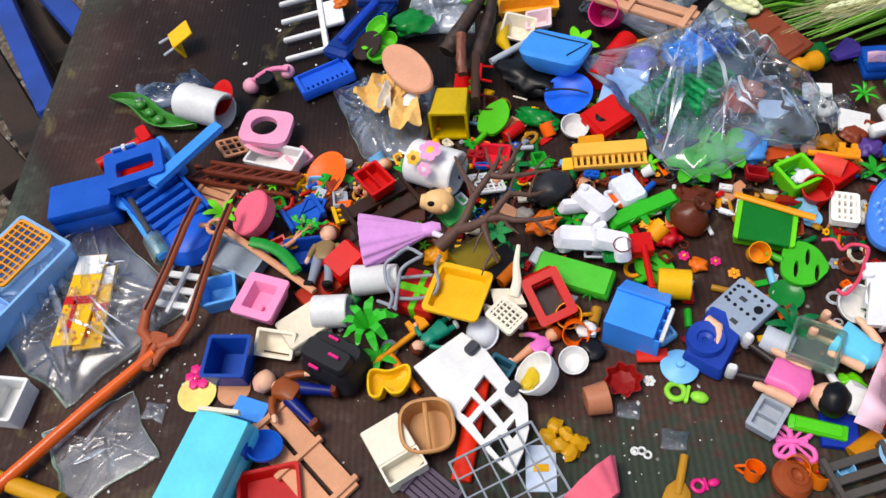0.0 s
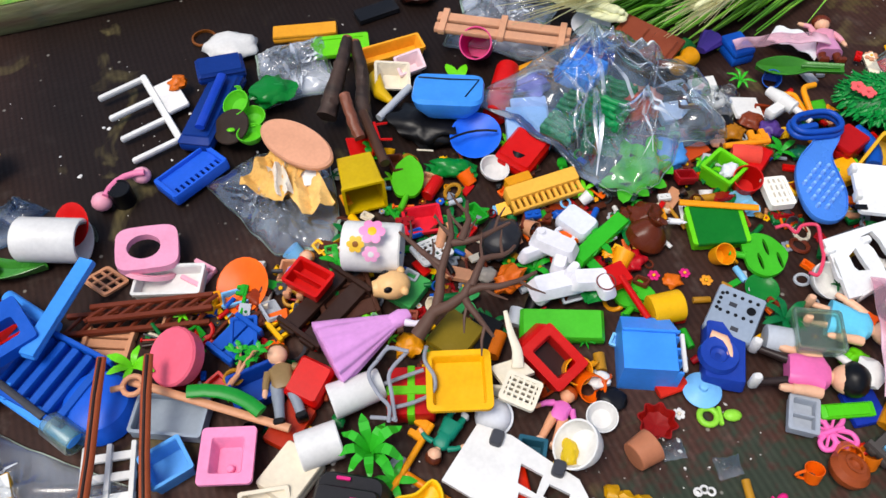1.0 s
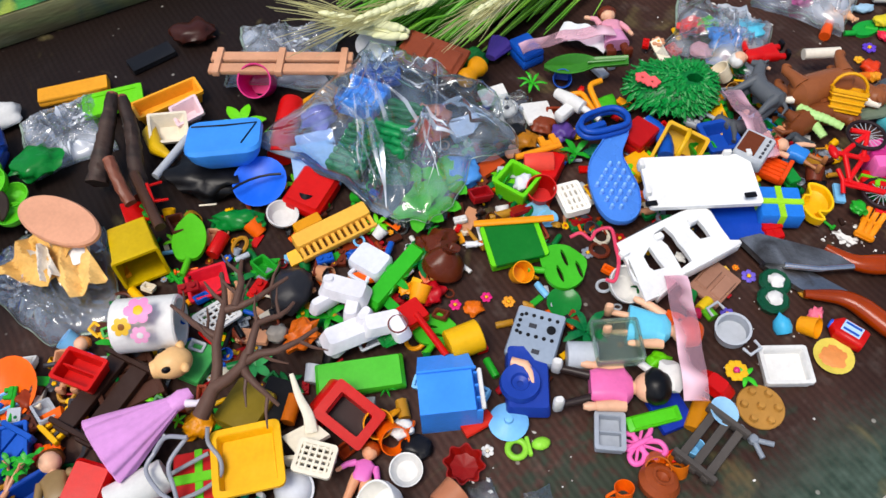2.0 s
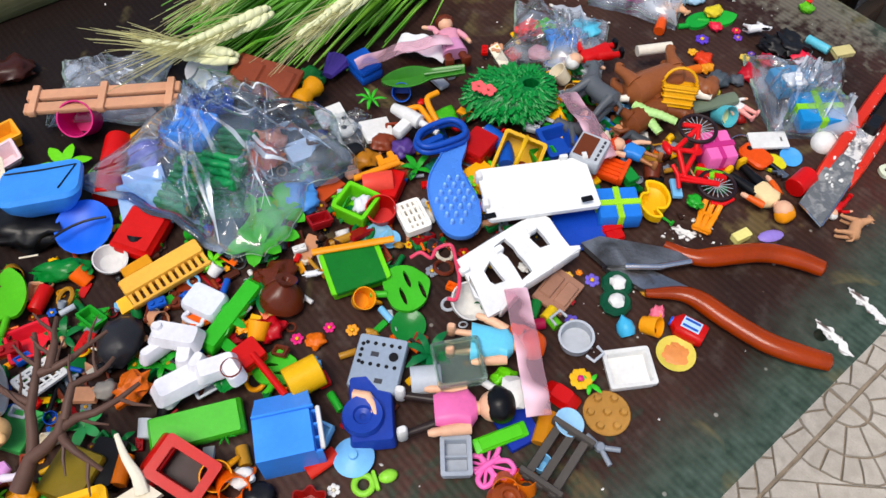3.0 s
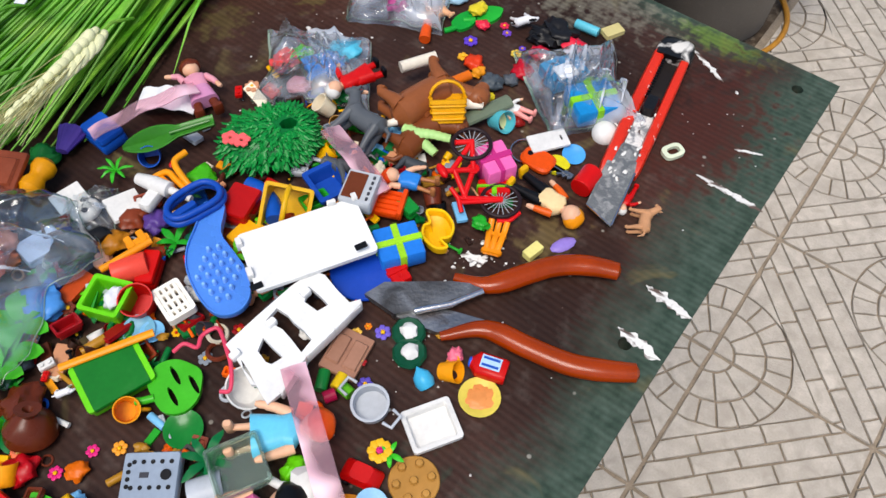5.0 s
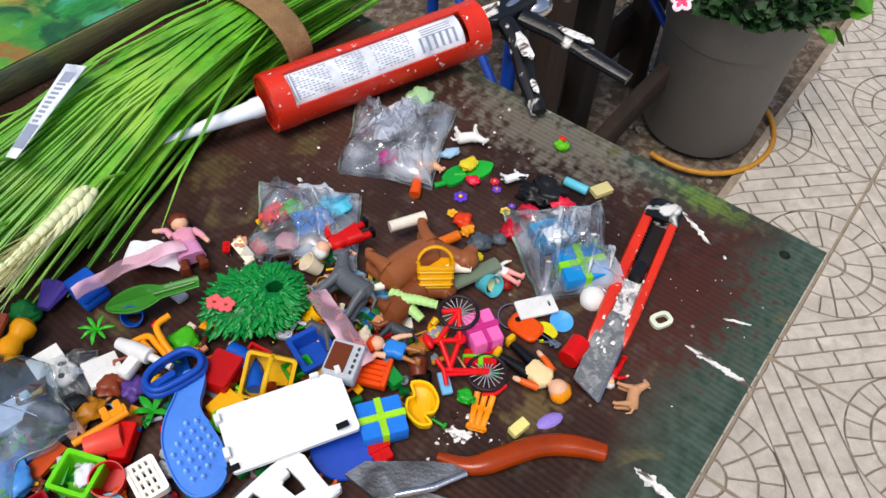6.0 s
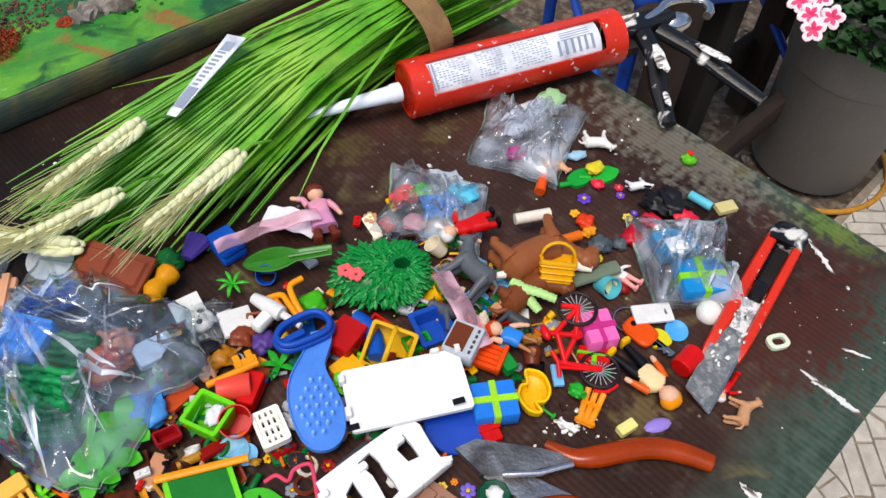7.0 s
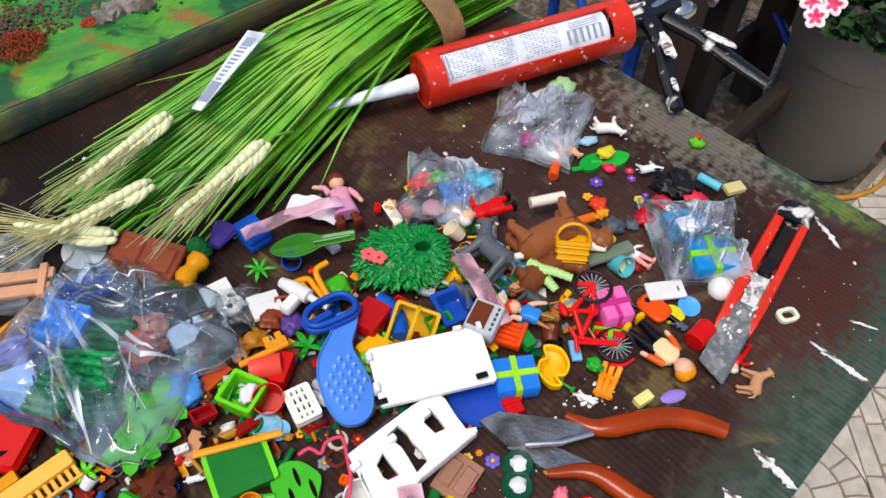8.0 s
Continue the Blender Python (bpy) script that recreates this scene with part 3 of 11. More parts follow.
BLUEDK = material("dark_blue_paint", "0b3a90", 0.5, var=0.2, scale=30, bump=0.3)


def leaf(bm, at, size, rnd, mi=0, lobes=5):
    """A small rounded, cupped leaf, turned at random."""
    m = pose(*at, rnd.uniform(-50, 50), rnd.uniform(-50, 50), rnd.uniform(0, 360))
    c = bm.verts.new(m @ Vector((0, 0, -size * 0.12)))
    ring = []
    k = 10
    for i in range(k):
        w = 2 * math.pi * i / k
        r = size * (0.5 + 0.1 * math.cos(lobes * w))
        ring.append(bm.verts.new(m @ Vector((r * math.cos(w), r * math.sin(w), size * 0.05 * math.sin(2 * w)))))
    for i in range(k):
        f = bm.faces.new((c, ring[i], ring[(i + 1) % k]))
        f.material_index, f.smooth = mi, True


def flower_pot(x, y, yaw):
    H = 0.415
    t = base("flower_pot", x, y, GROUND, yaw, "round grey plastic pot with a pink geranium", "flower pot")
    bm = BM()
    lathe(bm, [(0.0, 0.0), (0.116, 0.0), (0.120, 0.006), (0.131, H * 0.62), (0.1325, H * 0.625), (0.137, H * 0.64), (0.144, H - 0.012), (0.150, H - 0.010),
               (0.151, H), (0.144, H), (0.138, H - 0.02), (0.134, H - 0.05), (0.0, H - 0.05)], 56)
    part("pot", bm, POTGREY, t)
    bm = BM()
    lathe(bm, [(0.0, H - 0.045), (0.135, H - 0.046)], 30)
    part("compost", bm, SOIL, t)
    rnd = random.Random(3)
    bm = BM()
    for _ in range(60):
        w, d = rnd.uniform(0, 6.28), rnd.uniform(0, 0.1)
        h = rnd.uniform(0.04, 0.17)
        tube(bm, [(d * 0.4 * math.cos(w), d * 0.4 * math.sin(w), H - 0.045), (d * math.cos(w), d * math.sin(w), H - 0.02 + h * 0.6), (1.25 * d * math.cos(w), 1.25 * d * math.sin(w), H - 0.04 + h)], 0.0022, 5)
    part("stems", bm, LEAFDK, t)
    bm = BM()
    for _ in range(3000):
        w, d = rnd.uniform(0, 6.28), 0.172 * math.sqrt(rnd.random())
        z = H - 0.05 + rnd.random() * (0.03 + 0.19 * (1.05 - (d / 0.172) ** 2))
        leaf(bm, (d * math.cos(w), d * math.sin(w), z), rnd.uniform(0.014, 0.029), rnd)
    part("foliage", bm, LEAFDK, t, "dense dark green geranium leaves")
    bm = BM()
    for _ in range(70):
        w = rnd.gauss(-0.5, 0.45)
        d = rnd.uniform(0.145, 0.20)
        leaf(bm, (d * math.cos(w), d * math.sin(w), rnd.uniform(0.26, 0.46)), rnd.uniform(0.025, 0.045), rnd, 0, 3)
    part("trailing_leaves", bm, LEAFLT, t, "light green trailing leaves")
    return t


def geranium_bloom(x, y, z, parent):
    for k, (dx, dy, dz) in enumerate(((0, 0, 0), (0.028, 0.006, 0.004), (0.014, -0.018, 0.006), (0.002, 0.026, -0.002), (-0.022, 0.012, -0.004))):
        bm = BM()
        for i in range(5):
            w = 72 * i + k * 20
            m = pose(dx, dy, dz, 0, 0, w) @ pose(0.0085, 0, 0.001, 0, -12, 0)
            ball(bm, 0.0095, m @ Vector((0, 0, 0)), (1, 0.8, 0.16), 2, 1, 0.1, i, (0, -10, w))
            ball(bm, 0.0066, m @ Vector((-0.0022, 0, 0.0010)), (1.1, 0.62, 0.16), 1, 0, 0.1, i, (0, -10, w))
        ob = part("flower", bm, [PETAL, PETALW], parent, "pink flower with white petal edges")
        ob.matrix_basis = parent.matrix_basis.inverted() @ Matrix.Translation((x, y, z)) @ Vector((-0.5, -0.62, 0.6)).to_track_quat("Z", "Y").to_matrix().to_4x4()
    return


def garden_hose(points):
    bm = BM()
    tube(bm, points, 0.006, 10)
    solo("garden_hose", bm, HOSE, 0, 0, 0, 0, "thin orange hose curled round the pot on the earth", "hose")


def blue_chair(x, y, z, yaw, name_label):
    """A blue tube-frame chair of the garden; one front leg stands at its base point."""
    t = base("garden_chair", x, y, z, yaw, name_label, "chair")
    for sx in (0, 0.40):
        for sy in (0, 0.40):
            bm = BM()
            tube(bm, [(sx, sy, 0.01), (sx, sy, 0.62 if sy > 0 else 0.44)], 0.013, 10)
            part("leg", bm, BLUEPAINT, t)
        bm = BM()
        tube(bm, [(sx, 0, 0.18), (sx, 0.4, 0.30)], 0.009, 8)
        part("brace", bm, BLUEPAINT, t)
    bm = BM()
    rbox(bm, 0.43, 0.43, 0.02, (0.2, 0.2, 0.45), bev=0.006)
    part("seat", bm, BLUEDK, t)
    bm = BM()
    rbox(bm, 0.42, 0.014, 0.09, (0.2, 0.4, 0.6), bev=0.005)
    part("backrest", bm, BLUEDK, t)
    return t


def wooden_stand(x, y, yaw):
    """Dark weathered posts and boards standing behind the table's end."""
    t = base("wooden_stand", x, y, GROUND, yaw, "dark weathered wooden stand of posts and boards on the earth", "wooden stand")
    for a, b, h in ((0, 0, 0.95), (0.16, 0.05, 0.95), (0.42, 0.12, 0.95)):
        bm = BM()
        rbox(bm, 0.045, 0.06, h, (a, b, h / 2), bev=0.004)
        part("post", bm, OLDWOOD, t)
    for z, w in ((0.14, 0.09), (0.42, 0.07), (0.75, 0.1)):
        bm = BM()
        rbox(bm, 0.62, 0.025, w, (0.22, 0.10, z), (0, 0, 14), bev=0.003)
        part("board", bm, OLDWOOD, t)
    bm = BM()
    rbox(bm, 0.5, 0.03, 0.05, (0.18, -0.04, 0.09), (0, -24, 6), bev=0.004)
    part("brace", bm, OLDWOOD, t)


def garden_rails(x, y, z, yaw, bars):
    """A low garden bench past the table's other end: sloping blue rails and brown boards on posts."""
    t = base("garden_bench", x, y, z, yaw, "garden bench with dark blue rails on brown wooden posts", "bench")
    back = t.matrix_basis.inverted()
    for name_, mat, w, h, (bx, by, bz, byaw, L) in bars:
        bm = BM()
        rbox(bm, L, w, h, (0, 0, 0), bev=0.004)
        ob = part(name_, bm, mat, t)
        ob.matrix_basis = back @ pose(bx, by, bz, 0, 0, byaw)
        if name_ != "rail":
            continue
        for f in (-0.42, 0.42):
            bm = BM()
            drop = bz - GROUND - h / 2
            rbox(bm, 0.045, 0.045, drop, (0, 0, 0), bev=0.004)
            leg = part("post", bm, OLDWOOD, t)
            leg.matrix_basis = back @ pose(bx, by, bz, 0, 0, byaw) @ pose(f * L, 0, -h / 2 - drop / 2)


# ---- kinds of toys ----
SC = 0.78  # breadths and heights below are given for a larger make of toy

def bin_box(x, y, z, yaw, L, W, H, mat, name, label, cat, taper=0.86, wall=0.0016, tilt=(0, 0), divider=0, lip=0.0008, inner=None):
    """An open box with tapered walls, a rim and a floor, divided if wanted."""
    W, H = W * SC, H * SC
    t = base(name, x, y, z, yaw, label, cat, tilt=tilt)
    if L > 0.03:
        OPEN.append((x, y, L * 0.42))
    bm = BM()
    r = min(L, W) * 0.05
    w = wall
    loft(bm, [rrect(L * taper, W * taper, r, 0), rrect(L, W, r, H), rrect(L - 2 * w, W - 2 * w, r, H), rrect(L * taper - 2 * w, W * taper - 2 * w, r, w)])
    part("body", bm, mat, t)
    bm = BM()
    loft(bm, [rrect(L + 2 * lip, W + 2 * lip, r + lip, H - 0.002), rrect(L + 2 * lip, W + 2 * lip, r + lip, H + 0.0008), rrect(L - 2 * w + 0.0006, W - 2 * w + 0.0006, r, H + 0.0008), rrect(L - 2 * w + 0.0006, W - 2 * w + 0.0006, r, H - 0.002)], False, False)
    part("rim", bm, inner or mat, t)
    for k in range(divider):
        bm = BM()
        rbox(bm, 0.0014, W * 0.9, H * 0.85, (L * ((k + 1) / (divider + 1) - 0.5), 0, H * 0.45), bev=0.0003)
        part("divider", bm, mat, t)
    return t


def gift(x, y, z, yaw, L, W, H, mat, ribbon, name="toy_gift_box", label="", tilt=(0, 0)):
    W, H = W * SC, H * SC
    t = base(name, x, y, z, yaw, label or "small toy gift box with a moulded ribbon cross", "gift box", tilt=tilt)
    bm = BM()
    rbox(bm, L, W, H, (0, 0, H / 2), bev=0.0012)
    part("box", bm, mat, t)
    for a, b, up in ((L * 0.16, W + 0.001, 0.001), (L + 0.0018, W * 0.18, 0.0018)):
        bm = BM()
        rbox(bm, a, b, H + up, (0, 0, H / 2), bev=0.0005)
        part("ribbon", bm, ribbon, t)
    return t


def vessel(x, y, z, yaw, L, prof, mat, name, label, cat, tilt=(0, 0), handle=0.0, n=24, group=""):
    """A turned cup, bowl or plate: prof in units of L; handle: size of a side ring."""
    L = L * SC
    t = base(name, x, y, z, yaw, label, cat, group, tilt)
    bm = BM()
    lathe(bm, [(r * L, h * L) for r, h in prof], n)
    part("body", bm, mat, t)
    if handle:
        bm = BM()
        top = max(h for _, h in prof) * L
        rr = max(r for r, _ in prof) * L
        tube(bm, [(rr * 0.86 + handle * 0.9 * math.sin(q * math.pi / 8), 0, top * 0.15 + top * 0.7 * q / 8) for q in range(9)], handle * 0.16, 7)
        part("handle", bm, mat, t)
    return t


CUP = ((0.0, 0.0), (0.36, 0.0), (0.40, 0.03), (0.5, 0.85), (0.5, 0.88), (0.46, 0.88), (0.36, 0.06), (0.0, 0.06))
DISH = ((0.0, 0.0), (0.3, 0.0), (0.36, 0.02), (0.49, 0.11), (0.5, 0.13), (0.47, 0.13), (0.34, 0.045), (0.0, 0.04))
DISC = ((0.0, 0.0), (0.48, 0.0), (0.5, 0.02), (0.5, 0.05), (0.48, 0.07), (0.0, 0.07))
BOWL = ((0.0, 0.0), (0.2, 0.0), (0.36, 0.08), (0.48, 0.26), (0.5, 0.38), (0.46, 0.38), (0.43, 0.26), (0.3, 0.11), (0.0, 0.06))
DRUM = ((0.0, 0.0), (0.47, 0.0), (0.5, 0.03), (0.5, 0.95), (0.47, 0.98), (0.42, 0.98), (0.40, 0.94), (0.0, 0.94))


def lying(x, y, z, yaw, L, R, mat, name, label, cat, open_end=True, r2=1.0):
    """A cylinder on its side; L long, radius R."""
    R = R * SC
    t = base(name, x, y, z, yaw, label, cat)
    bm = BM()
    m = pose(-L / 2, 0, R, 0, 90, 0)
    prof = [(0, 0), (R * 0.94, 0), (R, L * 0.03), (R * r2, L * 0.97), (R * r2 * 0.95, L)]
    prof += [(R * r2 * 0.84, L), (R * 0.8, L * 0.12), (0, L * 0.12)] if open_end else [(0, L)]
    lathe(bm, prof, 26, m)
    part("body", bm, mat, t)
    return t


def fence(x, y, z, yaw, L, W, mat, name, label, cat, rails=2, posts=3, th=0.003, tilt=(0, 0), rail_w=0.28):
    """Flat rails with cross posts."""
    W = W * SC
    t = base(name, x, y, z, yaw, label, cat, tilt=tilt)
    for k in range(rails):
        bm = BM()
        rbox(bm, L, W * rail_w, th, (0, W * ((k + 0.5) / rails - 0.5), th / 2), bev=0.0007)
        part("rail", bm, mat, t)
    for k in range(posts):
        bm = BM()
        rbox(bm, max(0.0035, L * 0.05), W * 1.08, th * 1.3, (L * 0.88 * (k / max(1, posts - 1) - 0.5), 0, th * 0.9), bev=0.0007)
        part("post", bm, mat, t)
    return t


def ladder(x, y, z, yaw, L, W, mat, name, label, rungs=7, tilt=(0, 0), slant=0.0):
    W = W * SC
    t = base(name, x, y, z, yaw, label, "ladder", tilt=tilt)
    for s in (-1, 1):
        bm = BM()
        rbox(bm, L, 0.0035, 0.0045, (0, s * W / 2, 0.003), bev=0.0006)
        part("side_rail", bm, mat, t)
    for k in range(rungs):
        bm = BM()
        c = L * 0.9 * (k / (rungs - 1) - 0.5)
        tube(bm, [(c - slant, -W / 2, 0.003), (c + slant, W / 2, 0.003)], 0.0016, 6)
        part("rung", bm, mat, t)
    return t


def doll(x, y, z, yaw, L, top, legs, hair, skin=None, label="", skirt=None, arm=(40, 35), bare=False, tilt=(0, 0), shoe=None, hat=False, sleeve=None, slim=False, stride=6, crown=0.0):
    """A small jointed toy figure on its back, feet first along its length: one mesh."""
    skin = skin or SKIN
    bm = BM()
    s = L / (0.065 if slim else 0.075)
    cut = 0.010 * s if slim else 0
    mats = [top, legs, hair, skin, skirt or legs, shoe or legs, sleeve or top]
    h = 0.010 * s
    lw = 0.0025 * s if slim else 0.0050 * s
    for k in (-1, 1):
        w = radians(stride) * k
        hip = Vector((-L / 2 + 0.036 * s - cut, k * 0.0055 * s, h))
        d = Vector((-math.cos(w), math.sin(w), -0.04))
        tube(bm, [hip + d * (0.034 * s - cut) * f for f in (0, 0.3, 0.55, 0.8, 1.0)], (lw * 1.15, lw * 1.1, lw * 0.92, lw * 0.86, lw * 0.8), 12, 3 if bare else 1)
        rbox(bm, 0.006 * s, lw * 2.0, 0.013 * s, hip + d * (0.0345 * s - cut) + Vector((0, 0, 0.002 * s)), (0, 0, math.degrees(w) * -1), bev=0.002 * s, mi=5)
    if skirt:
        loft(bm, [rrect(0.015 * s, 0.027 * s, 0.006 * s, 0), rrect(0.0145 * s, 0.023 * s, 0.006 * s, 0.012 * s), rrect(0.013 * s, 0.019 * s, 0.006 * s, 0.022 * s)], True, True, pose(-L / 2 + 0.015 * s, 0, h, 0, 90, 0), 4)
    loft(bm, [rrect(0.011 * s, 0.0175 * s, 0.004 * s, -0.001 * s), rrect(0.0135 * s, 0.020 * s, 0.005 * s, 0.003 * s), rrect(0.0135 * s, 0.0185 * s, 0.005 * s, 0.010 * s), rrect(0.0125 * s, 0.0215 * s, 0.005 * s, 0.018 * s), rrect(0.0085 * s, 0.012 * s, 0.004 * s, 0.022 * s)], True, True,
         pose(-L / 2 + 0.031 * s - cut, 0, h, 0, 90, 0), 0)
    for k, a in ((-1, arm[0]), (1, arm[1])):
        w = radians(a)
        p0 = Vector((-L / 2 + 0.0485 * s - cut, k * 0.0105 * s, h))
        d = Vector((-math.cos(w), k * math.sin(w), 0.12))
        e = Vector((-math.cos(w * 0.7), k * math.sin(w * 0.7), 0.0))
        tube(bm, [p0, p0 + d * 0.005 * s, p0 + d * 0.010 * s, p0 + d * 0.010 * s + e * 0.006 * s], (0.0038 * s, 0.0036 * s, 0.0032 * s, 0.0029 * s), 10, 6)
        q = p0 + d * 0.010 * s + e * 0.006 * s
        tube(bm, [q, q + e * 0.004 * s, q + e * 0.007 * s], (0.0023 * s, 0.0026 * s, 0.0016 * s), 9, 3)
    cyl(bm, 0.0038 * s, 0.005 * s, (-L / 2 + 0.0515 * s - cut, 0, h), (0, 90, 0), mi=3)
    ball(bm, 0.0088 * s, (L / 2 - 0.0125 * s, 0, h + 0.001 * s), (1, 0.98, 0.95), 3, 3)
    ball(bm, 0.0098 * s, (L / 2 - 0.0095 * s, 0, h - 0.0022 * s + crown * s), (0.92, 1.06, 0.96), 3, 2, 0.10 if not hat else 0, 3)
    if hat:
        lathe(bm, [(0.0, 0.0), (0.014 * s, 0.0), (0.014 * s, 0.0012 * s), (0.010 * s, 0.002 * s), (0.0095 * s, 0.007 * s), (0, 0.009 * s)], 18, pose(L / 2 - 0.007 * s, 0, h, 0, 90, 0), 2)
    return solo("toy_figure", bm, mats, x, y, z, yaw, label, "toy figure", tilt=tilt)


def beast(x, y, z, yaw, L, mat, label, name="toy_dog", cat="toy animal", mane=None, legs=1.0, side=90, thin=1.0, head=1.0):
    """A four-legged toy animal; side: how far it has rolled over."""
    bm = BM()
    r = 0.15 * L * thin
    tube(bm, [(-0.36 * L, 0, 0), (-0.3 * L, 0, 0.02 * L), (-0.15 * L, 0, 0), (0.05 * L, 0, -0.01 * L), (0.18 * L, 0, 0.02 * L), (0.26 * L, 0, 0.06 * L)], (r * 0.4, r, r * 1.02, r * 0.95, r * 1.05, r * 0.6), 12)
    tube(bm, [(0.17 * L, 0, 0.03 * L), (0.27 * L, 0, 0.15 * L), (0.33 * L, 0, 0.23 * L)], (r * 0.85, r * 0.62, r * 0.55), 10)
    ball(bm, 0.085 * L * head, (0.35 * L, 0, 0.25 * L), (1.1, 0.85, 0.95), 2)
    tube(bm, [(0.36 * L, 0, 0.25 * L), (0.47 * L, 0, 0.19 * L)], (0.07 * L * head, 0.042 * L * head), 9)
    for k in (-1, 1):
        tube(bm, [(0.32 * L, k * 0.05 * L, 0.29 * L), (0.3 * L, k * 0.06 * L, 0.36 * L)], (0.03 * L, 0.008 * L), 6)
        for a, lean in ((0.17, 0.06), (-0.27, -0.05)):
            tube(bm, [(a * L, k * r * 0.55, -0.02 * L), ((a + lean * 0.4) * L, k * r * 0.65, -0.2 * L * legs), ((a + lean) * L, k * r * 0.65, -0.36 * L * legs), ((a + lean + 0.03) * L, k * r * 0.65, -0.4 * L * legs)],
                 (r * 0.55, r * 0.36, r * 0.28, r * 0.32), 8)
    tube(bm, [(-0.36 * L, 0, 0.05 * L), (-0.46 * L, 0, 0.02 * L), (-0.5 * L, 0, -0.1 * L)], (0.035 * L, 0.03 * L, 0.012 * L), 7, 1 if mane else 0)
    if mane:
        tube(bm, [(0.33 * L, 0, 0.35 * L), (0.22 * L, 0, 0.24 * L), (0.12 * L, 0, 0.13 * L)], (0.03 * L, 0.05 * L, 0.025 * L), 7, 1)
    m = pose(0, 0, 0, side, 0, 0)
    for v in bm.verts:
        v.co = m @ v.co
    low = min(v.co.z for v in bm.verts)
    for v in bm.verts:
        v.co.z -= low
    return solo(name, bm, [mat, mane or mat], x, y, z, yaw, label, cat)


def blade(bm, pts, w, th=0.0007, mi=0):
    """A leaf blade along points: widest at the middle, folded a little along its rib."""
    pts = [Vector(p) for p in pts]
    k = len(pts)
    rows = []
    for i, p in enumerate(pts):
        d = (pts[min(i + 1, k - 1)] - pts[max(i - 1, 0)]).normalized()
        s = d.cross(Vector((0, 0, 1)))
        s = s.normalized() if s.length > 1e-4 else Vector((1, 0, 0))
        f = math.sin(math.pi * (0.12 + 0.86 * i / (k - 1))) ** 0.8
        n = s.cross(d)
        rows.append([p + s * w * f / 2 + n * w * 0.10, p + n * th, p - s * w * f / 2 + n * w * 0.10, p - n * th])
    loft(bm, rows, True, True, I4, mi)


def palm(x, y, z, yaw, L, mat, label, leaves=6, w=0.3, name="toy_plant", rise=0.35, seed=1, spread=360):
    """Moulded plant: pointed leaves from one heart."""
    rnd = random.Random(seed)
    t = base(name, x, y, z, yaw, label, "toy plant")
    for k in range(leaves):
        a = radians(spread * k / leaves + rnd.uniform(-12, 12))
        r = L / 2 * rnd.uniform(0.8, 1.08)
        h = rise * r * rnd.uniform(0.6, 1.3)
        bm = BM()
        blade(bm, [(r * f * math.cos(a), r * f * math.sin(a), 0.002 + h * math.sin(min(1, f * 1.15) * 2.4)) for f in (0.05, 0.25, 0.45, 0.65, 0.85, 1.0)], r * w)
        part("leaf", bm, mat, t)
    return t


def flower(x, y, z, yaw, L, mat, label, heart=None, petals=6):
    t = base("toy_flower", x, y, z, yaw, label, "toy flower", "small toy flowers")
    bm = BM()
    for k in range(petals):
        a = 2 * math.pi * k / petals
        ball(bm, L * 0.2, (L * 0.3 * math.cos(a), L * 0.3 * math.sin(a), L * 0.12), (1, 1, 0.5), 1)
    part("petals", bm, mat, t)
    bm = BM()
    ball(bm, L * 0.15, (0, 0, L * 0.18), (1, 1, 0.8), 1)
    part("heart", bm, heart or YEL, t)
    return t


def stick(x, y, z, yaw, L, r, mat, name, label, cat, ends=0, flat=1.0, bow=0.0):
    """A rod on the table; ends: 1 a ring at its end, 2 a bit like a key's, 3 a blade, 4 a broad head."""
    t = base(name, x, y, z, yaw, label, cat)
    bm = BM()
    tube(bm, [(L * (f - 0.5), bow * 4 * f * (1 - f), r * flat) for f in (0, 0.2, 0.4, 0.6, 0.8, 1)], r, 8, flat=flat)
    part("shaft", bm, mat, t)
    if ends:
        bm = BM()
        if ends == 1:
            tube(bm, arc(r * 3.2, 0, 330, 12, (L / 2 + r * 2.4, 0, r * flat)), r * 0.9, 7, closed=False)
        elif ends == 2:
            for q in (0, 1):
                rbox(bm, r * 2.0, r * 4.2, r * 1.8, (L / 2 - r * 1.4 - q * r * 3.6, r * 2.6, r), bev=r * 0.3)
            rbox(bm, r * 6.5, r * 2.4, r * 1.4, (L / 2 - r * 3, r * 1.6, r), bev=r * 0.3)
        elif ends == 3:
            ball(bm, r * 3.4, (L / 2 + r * 2, 0, r * 0.8), (1.7, 1, 0.25), 2)
        elif ends == 4:
            rbox(bm, r * 2.2, r * 4.2, r * 2.6, (L / 2, 0, r * 1.3), bev=r * 0.5, top=0.9)
        part("head", bm, mat, t)
    return t


def basket(x, y, z, yaw, L, W, H, mat, label, name="toy_basket", weave=True, tilt=(0, 0)):
    t = bin_box(x, y, z, yaw, L, W, H, mat, name, label, "basket", 0.86, 0.0018, tilt)
    W, H = W * SC, H * SC
    bm = BM()
    tube(bm, [(0, W / 2 * math.cos(q * math.pi / 10), H + H * 0.75 * math.sin(q * math.pi / 10)) for q in range(11)], 0.0018, 7, flat=0.7)
    part("handle", bm, mat, t)
    if weave:
        for k in range(3):
            bm = BM()
            f = 0.86 + 0.14 * (k + 0.6) / 3.4
            tube(bm, rrect(L * f + 0.001, W * f + 0.001, L * 0.1, H * (k + 0.6) / 3.4), 0.0009, 5, closed=True)
            part("weave_band", bm, mat, t)
    return t


